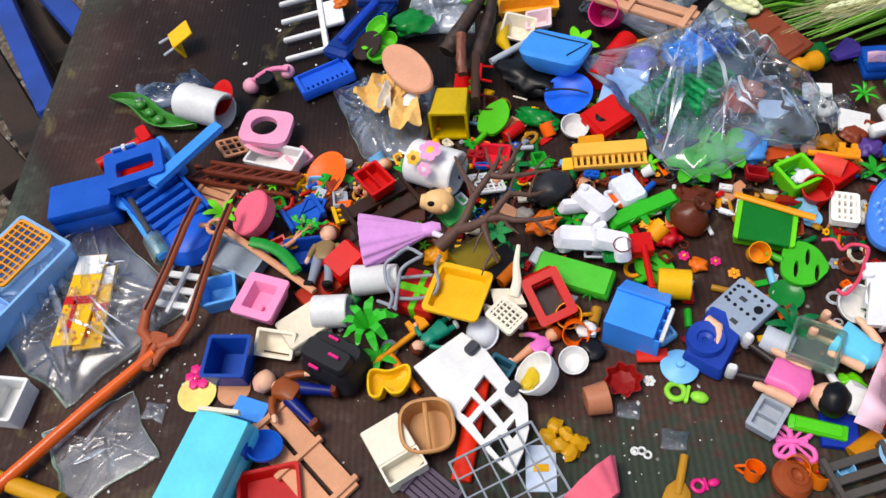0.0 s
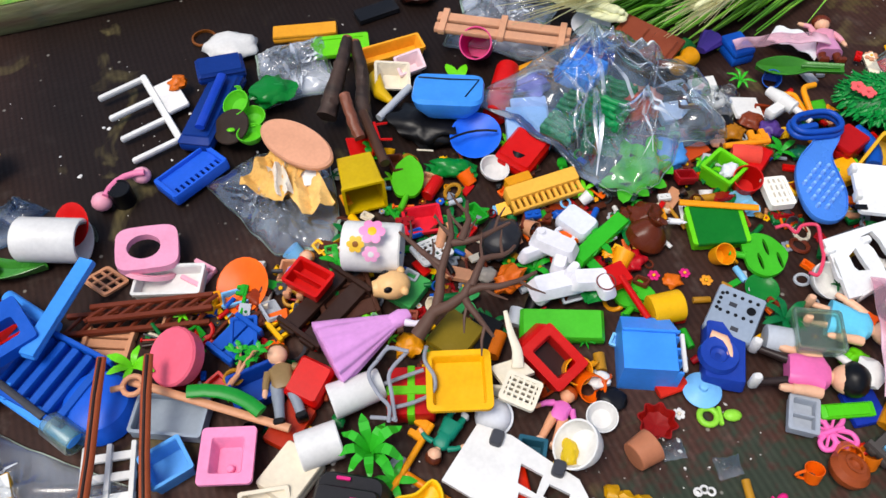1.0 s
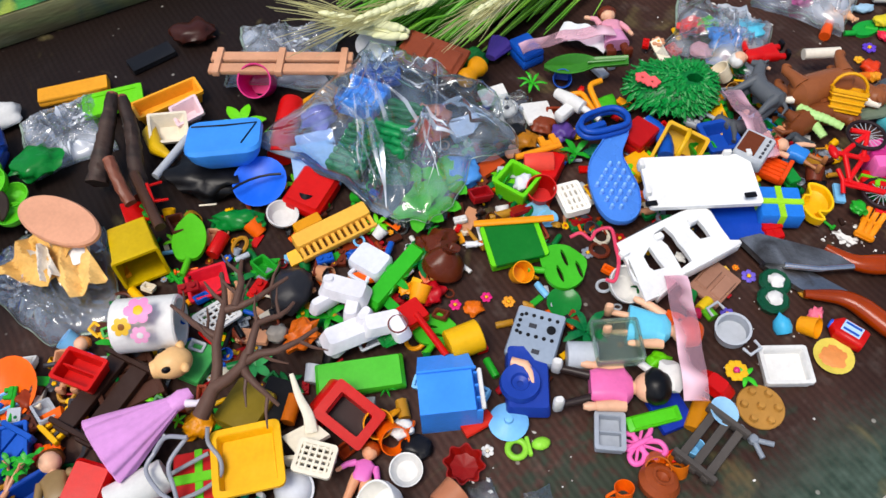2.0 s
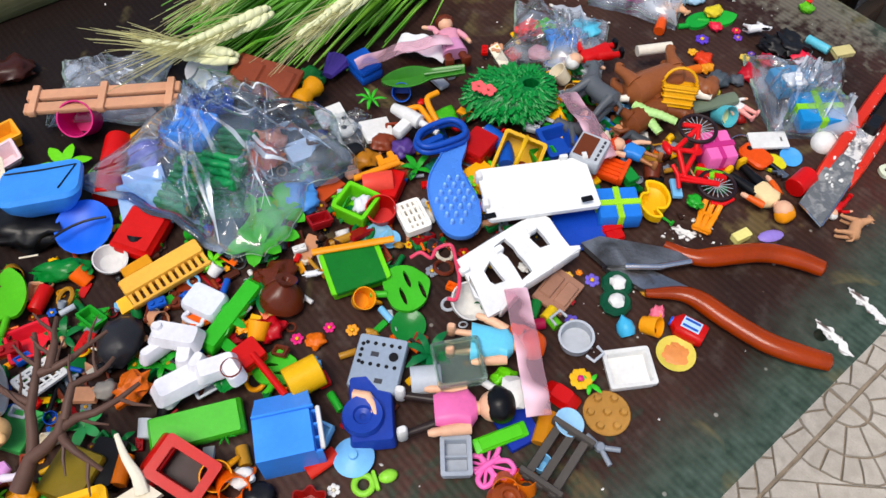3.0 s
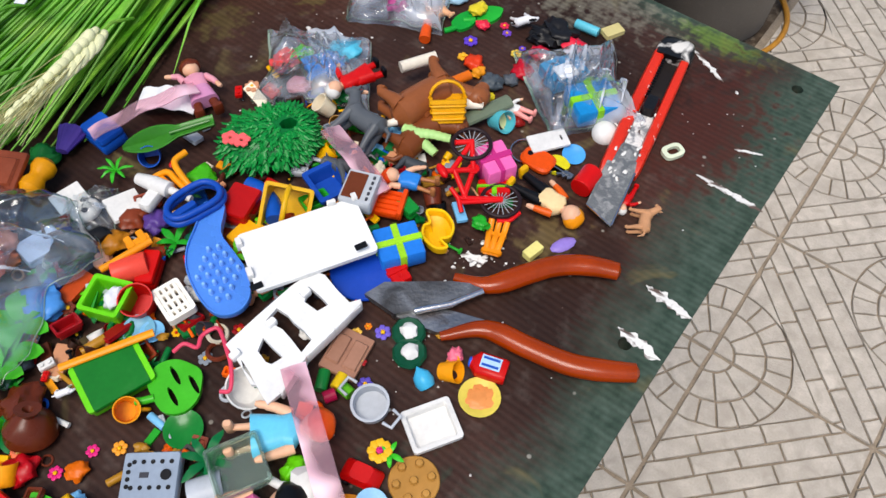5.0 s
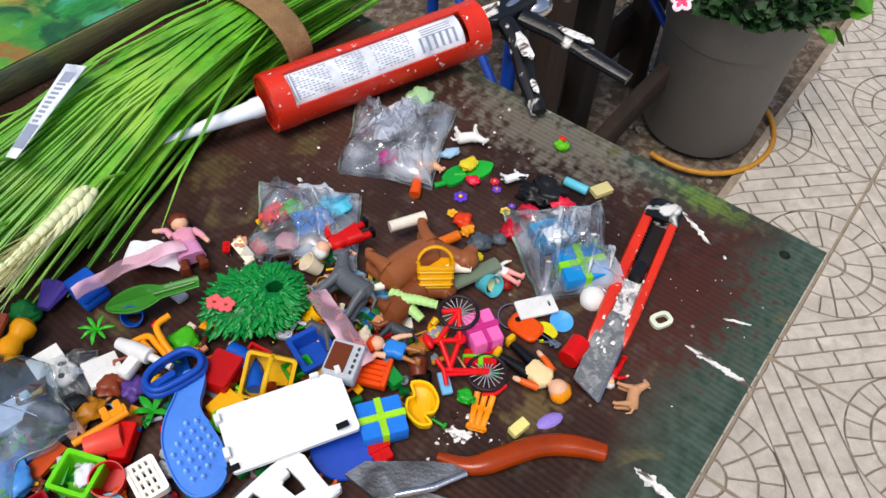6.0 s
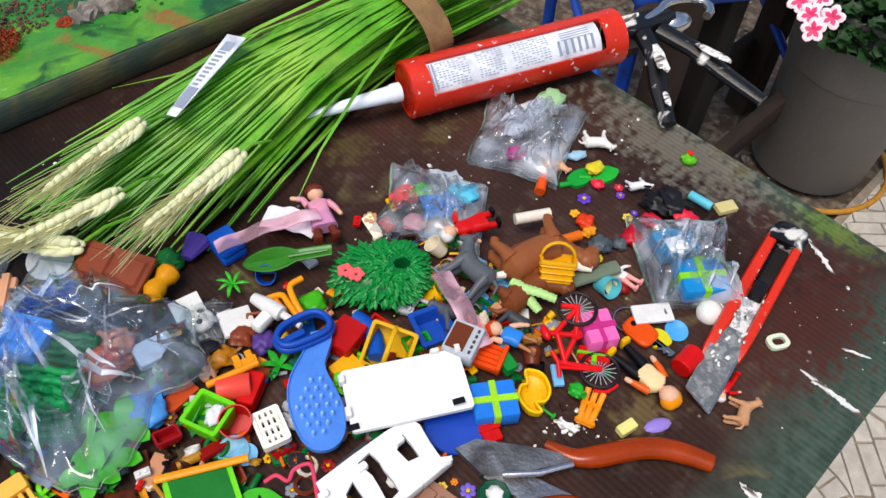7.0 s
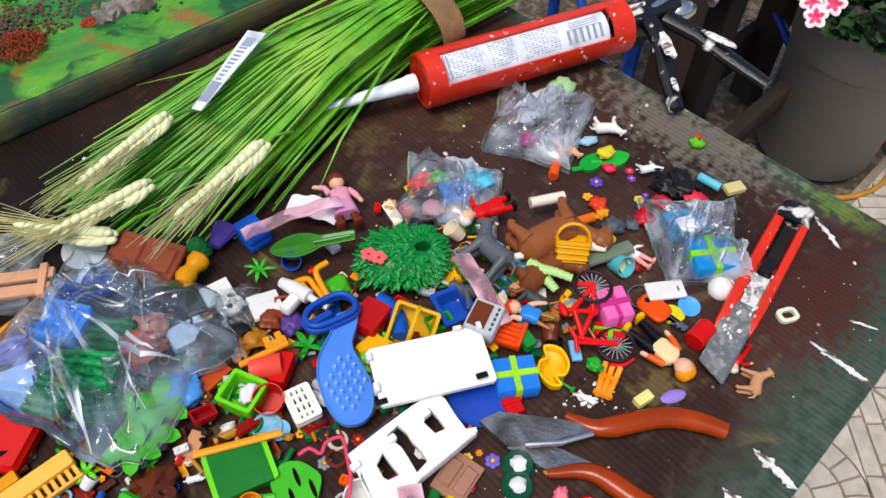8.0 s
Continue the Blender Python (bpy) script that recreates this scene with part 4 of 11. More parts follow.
def grid_panel(x, y, z, yaw, L, W, mat, nx, ny, name, label, cat, bar=0.0018, th=0.002, rimw=0.0024, tilt=(0, 0), round_=0.12):
    """A rounded frame crossed by bars."""
    W = W * SC
    t = base(name, x, y, z, yaw, label, cat, tilt=tilt)
    bm = BM()
    r = min(L, W) * round_
    loft(bm, [rrect(L, W, r, 0), rrect(L, W, r, th), rrect(L - 2 * rimw, W - 2 * rimw, r * 0.6, th), rrect(L - 2 * rimw, W - 2 * rimw, r * 0.6, 0), rrect(L, W, r, 0)], False, False)
    part("frame", bm, mat, t)
    for i in range(nx):
        bm = BM()
        rbox(bm, bar, W - rimw * 1.6, th * 0.9, (L * ((i + 1) / (nx + 1) - 0.5), 0, th / 2), bev=0.0003)
        part("bar", bm, mat, t)
    for i in range(ny):
        bm = BM()
        rbox(bm, L - rimw * 1.6, bar, th * 0.82, (0, W * ((i + 1) / (ny + 1) - 0.5), th / 2), bev=0.0003)
        part("bar", bm, mat, t)
    return t


STREAK_LEAST = 0.25


def film_bag(x, y, z, yaw, L, W, H, label, seed=0, mat=None, name="plastic_bag", pull=0.22, fine=84, outline=None, creases=46, narrow=0.5, seam=None, seam_span=(2, 4), seam_r=0.0013):
    """A crumpled bag of clear film: a hollow skin over a lumpy filling, with straight creases and drawn-out corners."""
    rnd = random.Random(seed * 13 + 1)
    o = Vector((seed * 7.3, seed * 3.1, seed))
    t = base(name, x, y, z, yaw, label, "plastic bag" if "bag" in name else "plastic scrap")
    rim = outline
    if not rim:
        rim = []
        for a, b in ((1, 1), (0, 1), (-1, 1), (-1, 0), (-1, -1), (0, -1), (1, -1), (1, 0)):
            g = rnd.uniform(0.82, 1.08) if a and b else 1 - pull * rnd.uniform(0.2, 1.3)
            rim.append((a * g + rnd.uniform(-0.06, 0.06), b * g + rnd.uniform(-0.06, 0.06)))
    k = len(rim)
    na, nr = int(fine * 1.6) // k * k, max(8, fine // 2)
    ring = []
    for i in range(na):
        q, f = divmod(i / na * k, 1)
        a, b = rim[int(q)], rim[(int(q) + 1) % k]
        w = 1 + 0.05 * noise.noise(Vector((i / na * k * 2.3, seed, 3)))
        ring.append(((a[0] * (1 - f) + b[0] * f) * w, (a[1] * (1 - f) + b[1] * f) * w))
    lines = []
    for c in range(creases):
        a = rnd.choice(rim)
        if c % 3:
            p = (rnd.uniform(-0.45, 0.45), rnd.uniform(-0.45, 0.45))
            q = (a[0] * rnd.uniform(0.7, 1.0), a[1] * rnd.uniform(0.7, 1.0))
        else:
            p = (rnd.uniform(-0.8, 0.8), rnd.uniform(-0.8, 0.8))
            w = rnd.uniform(0, 6.28)
            q = (p[0] + 0.7 * math.cos(w), p[1] + 0.7 * math.sin(w))
        lines.append((p, q, narrow * rnd.uniform(0.05, 0.13), rnd.choice((-1, 1, 1)) * rnd.uniform(0.10, 0.32)))

    def height(a, b, rho):
        dome = max(0.0, 1 - rho * rho) ** 0.6
        h = 0
        for p, q, w, amp in lines:
            dx, dy = q[0] - p[0], q[1] - p[1]
            f = max(0, min(1, ((a - p[0]) * dx + (b - p[1]) * dy) / (dx * dx + dy * dy)))
            d = math.hypot(a - p[0] - f * dx, b - p[1] - f * dy) / w
            if d < 1:
                h += amp * (1 - d) * (1 - abs(2 * f - 1) ** 3)
        lump = 0.75 + 0.45 * noise.noise(Vector((a * 1.8, b * 1.8, 2)) + o) + 0.10 * noise.noise(Vector((a * 5, b * 5, 4)) + o)
        return max(0.0014, 0.0016 + H * dome * lump + H * h * (0.35 + 0.65 * dome) + 0.16 * H * rho ** 4 * (0.6 + noise.noise(Vector((a * 3, b * 3, 7)) + o)))

    bm = BM()
    for side, rows in ((1, nr), (-1, 3)):
        heart = bm.verts.new((0, 0, height(0, 0, 0) if side > 0 else 0.0006))
        last = None
        for j in range(1, rows + 1):
            rho = (j / rows) ** 0.85
            row = []
            for a, b in ring:
                a, b = a * rho, b * rho
                row.append(bm.verts.new((a * L / 2, b * W / 2, height(a, b, rho) if side > 0 else 0.0006)))
            for i in range(na):
                e = (i + 1) % na
                f = bm.faces.new((heart, row[i], row[e]) if last is None else (last[i], row[i], row[e], last[e]))
                f.smooth = True
            last = row
    part("film", bm, mat or FILM, t)
    if fine >= 40:
        bm = BM()
        c = na // k
        pts = [(ring[i % na][0] * L / 2, ring[i % na][1] * W / 2, height(*ring[i % na], 1) + 0.0003) for i in range(seam_span[0] * c, seam_span[1] * c + 1)]
        tube(bm, pts, seam_r, 6, flat=0.35)
        part("seam", bm, seam or FROST, t, "welded seam of the bag")
        bm = BM()
        tube(bm, [(a * L / 2, b * W / 2, height(a, b, 1) + 0.0004) for a, b in ring[::2]], 0.0004, 5, closed=True)
        part("rim", bm, FROST, t, "doubled pale edge of the film")
        # pale ribbons on the creases stand in for highlight streaks and doubled film
        bm = BM()
        for p, q, w, amp in lines:
            far = math.hypot(q[0] - p[0], q[1] - p[1])
            if amp < (STREAK_LEAST if fine < 180 else 0.15) or far < 0.3 or max(math.hypot(*p), math.hypot(*q)) > 0.86:
                continue
            bend = rnd.uniform(-0.09, 0.09)
            wide = rnd.choice((0.5, 0.7, 1.5)) * (0.0007 + 0.004 * (amp - 0.1))
            last = None
            for i in range(13):
                f = 0.05 + 0.9 * i / 12
                c = bend * math.sin(math.pi * f)
                a, b = p[0] + (q[0] - p[0]) * f - c * (q[1] - p[1]), p[1] + (q[1] - p[1]) * f + c * (q[0] - p[0])
                e = min(ring, key=lambda r: abs(math.remainder(math.atan2(r[1], r[0]) - math.atan2(b, a), 6.2832)))
                rho = min(1, math.hypot(a, b) / math.hypot(*e))
                h = wide * math.sin(math.pi * (0.04 + 0.92 * i / 12)) * (1 + 0.5 * noise.noise(Vector((i * 0.7, amp * 90, seed))))
                sx, sy = -(q[1] - p[1]) / far, (q[0] - p[0]) / far
                z0 = height(a, b, rho) + 0.0005
                pair = [bm.verts.new((a * L / 2 + g * sx * h, b * W / 2 + g * sy * h, z0 + (0.0006 if g > 0 else 0))) for g in (-1, 1)]
                if last:
                    bm.faces.new((last[0], pair[0], pair[1], last[1])).smooth = True
                last = pair
        part("fold_line", bm, STREAK, t, "pale ribbons painting highlight streaks along the doubled folds")["kind"] = "stuff"
    return t


def bike(x, y, z, yaw, L, mat, label):
    """A toy bicycle on its side."""
    t = base("toy_bicycle", x, y, z, yaw, label, "toy bicycle")
    R = L * 0.168
    rubber = P("24161a", 0.5)
    for c, h in ((-L * 0.27, 0.024), (L * 0.27, 0.009)):
        bm = BM()
        tube(bm, arc(R, 0, 345, 29, (c, 0, h)), 0.0015, 8, closed=True)
        w = part("wheel", bm, rubber, t)
        bm = BM()
        for q in range(18):
            a = 2 * math.pi * q / 18
            tube(bm, [(c, 0, h), (c + R * 0.96 * math.cos(a), R * 0.96 * math.sin(a), h)], 0.00026, 4)
        part("spokes", bm, LGREY, w)
        bm = BM()
        cyl(bm, 0.0018, 0.004, (c, 0, h - 0.002), n=12, bev=0.0003)
        part("hub", bm, mat, w)
    for name_, runs, r in (("bike_frame", (((-0.27, 0), (-0.05, -0.10)), ((-0.27, 0), (-0.10, -0.30)), ((-0.05, -0.10), (-0.13, -0.34)), ((-0.05, -0.10), (0.14, -0.30)), ((-0.11, -0.26), (0.15, -0.28)), ((-0.27, 0.02), (-0.32, -0.14))), 0.0016),
                           ("fork", (((0.27, 0.02), (0.12, -0.34)), ((0.27, -0.02), (0.16, -0.34))), 0.0013),
                           ("handlebar", (((0.02, -0.36), (0.12, -0.34)), ((0.12, -0.34), (0.24, -0.37))), 0.0014),
                           ("mudguard", (((0.42, -0.12), (0.46, -0.02)), ((0.46, -0.02), (0.43, 0.10))), 0.0014)):
        bm = BM()
        for a, b in runs:
            tube(bm, [(a[0] * L, a[1] * L, 0.018 - 0.028 * a[0]), (b[0] * L, b[1] * L, 0.018 - 0.028 * b[0])], r * 1.2, 7)
        part(name_, bm, mat, t)
    bm = BM()
    ball(bm, 0.0045, (-0.14 * L, -0.36 * L, 0.022), (1.5, 0.7, 0.7), 2)
    part("saddle", bm, mat, t)
    bm = BM()
    cyl(bm, 0.0042, 0.0016, (-0.05 * L, -0.10 * L, 0.0195), n=16, bev=0.0003)
    part("chain_wheel", bm, mat, t)
    return t


def helmet(x, y, z, yaw, L, mat, label, name="toy_helmet", cat="toy helmet"):
    L = L * SC
    t = base(name, x, y, z, yaw, label, cat, tilt=(25, 0))
    bm = BM()
    lathe(bm, [(0.001, L * 0.42), (0.2 * L, L * 0.40), (0.38 * L, L * 0.3), (0.47 * L, L * 0.14), (0.48 * L, 0.0), (0.44 * L, 0.0), (0.43 * L, 0.13 * L), (0.34 * L, 0.27 * L), (0.001, 0.37 * L)], 22)
    part("shell", bm, mat, t)
    bm = BM()
    tube(bm, arc(L * 0.5, -60, 60, 10, (0, 0, 0.004)), L * 0.03, 6, flat=0.5)
    part("brim", bm, mat, t)
    return t


def chunk(x, y, z, yaw, L, mat, name, label, cat, seed=0, s=(0.5, 0.45, 0.28), rough=0.45):
    """A worn lump of moulded plastic with dents."""
    bm = BM()
    ball(bm, L, (0, 0, L * s[2]), s, 3, 0, rough, seed)
    for v in bm.verts:
        g = noise.noise(v.co * (2.2 / L) + Vector((seed * 2.3, 1, 4)))
        v.co *= 1 + 0.35 * min(rough, 0.6) * (abs(g) * 2 - 0.35)
        v.co.z = max(v.co.z, 0.0003)
    ob = solo(name, bm, mat, x, y, z, yaw, label, cat)
    ob.data.set_sharp_from_angle(angle=radians(75))
    return ob


def cut_panel(x, y, z, yaw, L, W, mat, holes, name, label, cat, th=0.0022, tilt=(0, 0), pegs=(), peg_mat=None, out=None):
    """A flat moulded panel with openings given in shares of its length and width."""
    W = W * SC
    t = base(name, x, y, z, yaw, label, cat, tilt=tilt)
    bm = BM()
    outline = [(a * L, b * W) for a, b in out] if out else [(p[0], p[1]) for p in rrect(L, W, min(L, W) * 0.06, 0)]
    plate(bm, [outline] + [[(a * L, b * W) for a, b in h] for h in holes], th)
    part("panel", bm, mat, t)
    for a, b, pl, pw in pegs:
        bm = BM()
        rbox(bm, pl, pw, th * 2.2, (a * L, b * W, th * 1.1), bev=0.0006)
        part("peg", bm, peg_mat or mat, t)
    return t


def hole(ca, cb, ra, rb, n=12, p=2.0):
    out = []
    for i in range(n):
        w = 2 * math.pi * i / n
        c, s = math.cos(w), math.sin(w)
        out.append((ca + ra * abs(c) ** (2 / p) * (1 if c > 0 else -1), cb + rb * abs(s) ** (2 / p) * (1 if s > 0 else -1)))
    return out


def toy_chair(x, y, z, yaw, L, mat, label, legs=None, tilt=(0, 0), name="toy_chair"):
    t = base(name, x, y, z, yaw, label, "toy chair", tilt=tilt)
    bm = BM()
    rbox(bm, L, L * 0.9, L * 0.1, (0, 0, L * 0.5), bev=L * 0.03)
    part("seat", bm, mat, t)
    bm = BM()
    rbox(bm, L * 0.1, L * 0.9, L * 0.85, (-L * 0.45, 0, L * 0.95), bev=L * 0.03)
    part("backrest", bm, mat, t)
    for a in (-1, 1):
        for b in (-1, 1):
            bm = BM()
            tube(bm, [(a * L * 0.4, b * L * 0.36, L * 0.48), (a * L * 0.46, b * L * 0.4, 0)], L * 0.05, 6)
            part("leg", bm, legs or mat, t)
    return t


def band_strip(x, y, z, yaw, L, W, mat, label, name="plastic_strip", rise=0.004):
    """A thin springy strip of film, ribbed along its length."""
    bm = BM()
    k = 14
    g = []
    for i in range(k + 1):
        f = i / k
        zz = 0.001 + rise * math.sin(f * math.pi) + 0.0012 * math.sin(f * 17)
        g.append([(L * (f - 0.5), -W / 2, zz), (L * (f - 0.5), 0, zz + 0.0006), (L * (f - 0.5), W / 2, zz), (L * (f - 0.5), W / 2, zz + 0.0008), (L * (f - 0.5), 0, zz + 0.0014), (L * (f - 0.5), -W / 2, zz + 0.0008)])
    loft(bm, g)
    return solo(name, bm, mat, x, y, z, yaw, label, "plastic strip")


def block(x, y, z, yaw, L, W, H, mat, name, label, cat, tilt=(0, 0), top=1.0, bev=0.0016):
    """A moulded block with rounded edges and a shallow seam round it."""
    W, H = W * SC, H * SC
    bm = BM()
    rbox(bm, L, W, H * 0.62, (0, 0, H * 0.31), bev=bev)
    rbox(bm, L * 0.985, W * 0.985, H * 0.38, (0, 0, H * 0.81), bev=bev, top=top)
    return solo(name, bm, mat, x, y, z, yaw, label, cat, tilt=tilt)


def oval_basket(x, y, z, yaw, L, W, H, mat, label, tilt=(0, 0)):
    """A round-cornered woven basket with a strap handle across."""
    t = base("toy_basket", x, y, z, yaw, label, "basket", tilt=tilt)
    bm = BM()
    n = 40
    rows = []
    for f, h in ((0.76, 0.0), (0.84, 0.06), (0.92, 0.5), (1.0, 1.0), (0.93, 1.0), (0.86, 0.5), (0.76, 0.1)):
        rows.append([(math.copysign(abs(math.cos(w)) ** 0.7, math.cos(w)) * L / 2 * f, math.copysign(abs(math.sin(w)) ** 0.7, math.sin(w)) * W / 2 * f, h * H) for w in (2 * math.pi * i / n for i in range(n))])
    loft(bm, rows)
    part("bowl", bm, mat, t)
    for k in range(5):
        bm = BM()
        f = 0.86 + 0.15 * k / 4
        tube(bm, [(math.copysign(abs(math.cos(w)) ** 0.7, math.cos(w)) * L / 2 * f, math.copysign(abs(math.sin(w)) ** 0.7, math.sin(w)) * W / 2 * f, H * (0.15 + 0.2 * k)) for w in (2 * math.pi * i / n for i in range(n))], 0.0009, 5, closed=True)
        part("weave_band", bm, mat, t)
    bm = BM()
    tube(bm, [(0, W / 2 * math.cos(q * math.pi / 12), H * 0.7 + H * 0.25 * math.sin(q * math.pi / 12)) for q in range(13)], 0.0017, 8, flat=0.6)
    part("handle", bm, mat, t)
    return t


# ---- past the table ----
POT_AT = flower_pot(0.852, 0.925, 20)
geranium_bloom(0.5466, 0.6703, -0.17, POT_AT)
garden_hose([(*p, GROUND + 0.004) for p in arc(0.165, -150, 40, 24, (0.852, 0.925, 0)) for p in [p[:2]]])
blue_chair(*(0.3690, 0.8426, -0.4)[:2], GROUND, 8, "blue painted tube-frame garden chair on the earth")
wooden_stand(0.42, 0.80, 25)
garden_rails(-1.2, -0.3, GROUND, 0, (
    ("rail", BLUEDK, 0.034, 0.03, (-1.2815, -0.1700, -0.25, -18.5, 0.4065)),
    ("rail", BLUEDK, 0.034, 0.03, (-1.2013, -0.1092, -0.2, -10.1, 0.1918)),
    ("board", OLDWOOD, 0.07, 0.025, (-1.3721, -0.0919, -0.3, -15.0, 0.2965)),
    ("board", OLDWOOD, 0.05, 0.025, (-1.3111, -0.2318, -0.34, -13.5, 0.3168)),
    ("board", OLDWOOD, 0.06, 0.03, (-1.2849, -0.3118, -0.4, -5.2, 0.1732))))
stick(-0.4566, -0.5156, 0, 21.1, 0.0701, 0.006, P("c8961c"), "yellow_rod", "mustard-yellow rod at the table's edge", "rod")

# ---- tools on the table ----
REDPAINT = material("red_enamel", "cc2a12", 0.3, var=0.12, scale=40, code2="e8e4dc", mix=0.14, mix_scale=130, sharp=0.03, bump=0.2)
BLACKPAINT = material("black_enamel", "0b0b0c", 0.35, var=0.1, scale=40, code2="d8d4cc", mix=0.24, mix_scale=38, sharp=0.03, bump=0.3)
LABELW = material("paper_label", "d9dde2", 0.6, var=0.1, scale=50, code2="b0b6c0", mix=0.35, mix_scale=40)
INK = material("print_ink", "8890a0", 0.6, var=0.1)
NOZZLE = material("nozzle_plastic", "dfe6ea", 0.35, var=0.06, sss=0.2)


def caulking_gun(x, y, z, yaw, L):
    """A skeleton gun on its side with a cartridge in its cradle; nozzle at the start of its length."""
    t = base("caulking_gun", x, y, z, yaw, "red and black caulking gun with a white cartridge smeared with sealant", "caulking gun")
    R = 0.0232
    cz = R + 0.004
    bm = BM()
    lathe(bm, [(0, 0), (R * 0.93, 0), (R * 0.96, 0.004), (R * 0.96, L * 0.89), (R * 0.9, L * 0.895), (R * 0.88, L * 0.87), (0, L * 0.87)], 40, pose(-L / 2 + 0.006, 0, cz, 0, 90, 0))
    c = part("cartridge", bm, LABELW, t, "white cartridge with a worn printed label")
    bm = BM()
    def on_skin(a, deg, l, w):
        q = radians(deg)
        rbox(bm, l, w, 0.0005, (a, R * 0.963 * math.cos(q), cz + R * 0.963 * math.sin(q)), (deg - 90, 0, 0), bev=0.0001)

    for k in range(30):
        for q in range(11):
            if (k * 7 + q * 5) % 6 and k not in (9, 10, 18, 19):
                on_skin(-L * 0.38 + k * L * 0.0185, 96 + 5.6 * q, L * (0.007 + 0.0018 * ((k * 5 + q * 3) % 6)), 0.0007)
    for k in range(3):
        on_skin(-L * 0.415 + k * 0.0028, 125, 0.0012, 0.022)
    for k in range(6):
        on_skin(L * 0.21 + k * 0.0068, 134, 0.0026, 0.0125)
    for q in range(4):
        on_skin(L * 0.30, 100 + 6 * q, 0.030, 0.0007)
    part("label_print", bm, INK, c)
    bm = BM()
    lathe(bm, [(0, 0), (0.0085, 0), (0.0085, 0.008), (0.0075, 0.01), (0.0028, 0.094), (0.0018, 0.096), (0, 0.096)], 18, pose(-L / 2 - 0.004, 0, cz, 0, -90, 0))
    part("nozzle", bm, NOZZLE, t, "long white plastic nozzle")
    # cradle: two end rings and rails
    for a, w in ((-L / 2, 0.018), (L / 2 - 0.012, 0.022)):
        bm = BM()
        prof = [(R * 0.99, 0), (R * 1.1, 0.001), (R * 1.12, w), (R * 0.99, w), (R * 0.99, 0)]
        loft(bm, [circle(r, h, 32) for r, h in prof], False, False, pose(a, 0, cz, 0, 90, 0))
        part("cradle_ring", bm, REDPAINT, t)
    for w0, w1 in ((10, 90), (162, 245)):
        bm = BM()
        rings = []
        for a in (-L / 2 + 0.01, L / 2 - 0.004):
            ring = []
            for r in (R * 1.1, R * 1.0):
                angs = [w0 + (w1 - w0) * i / 8 for i in range(9)]
                if r < R * 1.05:
                    angs = angs[::-1]
                ring += [(a, r * math.cos(radians(q)), cz + r * math.sin(radians(q))) for q in angs]
            rings.append(ring)
        loft(bm, rings)
        part("cradle_rail", bm, REDPAINT, t)
    bm = BM()
    lathe(bm, [(0, 0), (R * 0.99, 0), (R * 0.99, 0.003), (0, 0.003)], 28, pose(-L / 2 + 0.001, 0, cz, 0, 90, 0))
    part("front_plate", bm, REDPAINT, t)
    bm = BM()
    rbox(bm, 0.060, 0.026, 0.022, (L / 2 + 0.034, 0, cz), bev=0.004)
    cyl(bm, 0.013, 0.014, (L / 2 + 0.004, 0, cz), (0, 90, 0))
    tube(bm, [(L / 2 + 0.045, -0.004, cz), (L / 2 + 0.07, -0.002, cz + 0.006), (L / 2 + 0.08, 0.0, cz)], (0.011, 0.009, 0.006), 10)
    part("housing", bm, BLACKPAINT, t)
    bm = BM()
    tube(bm, [(L / 2 + 0.036, -0.006, cz + 0.004), (L / 2 + 0.030, -0.04, cz), (L / 2 + 0.016, -0.074, cz - 0.010), (L / 2 + 0.006, -0.108, cz - 0.018)], (0.0105, 0.0098, 0.0092, 0.0072), 10, flat=0.7)
    part("trigger", bm, BLACKPAINT, t, "black trigger spattered with white")
    bm = BM()
    tube(bm, [(L / 2 + 0.052, -0.012, cz + 0.004), (L / 2 + 0.070, -0.044, cz), (L / 2 + 0.082, -0.078, cz - 0.006), (L / 2 + 0.098, -0.118, cz - 0.012)], (0.0105, 0.0098, 0.0092, 0.0072), 10, flat=0.7)
    part("grip", bm, BLACKPAINT, t, "black grip spattered with white")
    bm = BM()
    tube(bm, [(L / 2 + 0.04, 0, cz + 0.006)] + [(L / 2 + 0.085 + 0.026 * math.cos(radians(q)), -0.004 + 0.018 * math.sin(radians(q)), cz + 0.012) for q in range(150, -80, -23)], 0.0042, 9)
    part("plunger_rod", bm, CHROME, t, "bent chrome plunger rod")
    bm = BM()
    ball(bm, 0.014, (L / 2 + 0.075, -0.006, cz + 0.002), (1.3, 0.8, 0.7), 2)
    part("thumb_plate", bm, CHROME, t)
    for at, yaw_, l in (((L / 2 + 0.026, -0.052, cz + 0.0085), 70, 0.020), ((L / 2 + 0.076, -0.064, cz + 0.0085), -68, 0.018), ((L / 2 + 0.030, 0.006, cz + 0.011), 20, 0.012), ((L / 2 + 0.012, -0.090, cz - 0.004), 70, 0.010)):
        bm = BM()
        ball(bm, l, at, (1, 0.28, 0.07), 2, 0, 0.5, l * 900, (0, 0, yaw_))
        part("sealant_streak", bm, PUTTY, t, "dried white sealant")


caulking_gun(0.0627, 0.3292, 0, 20.0, 0.2012)


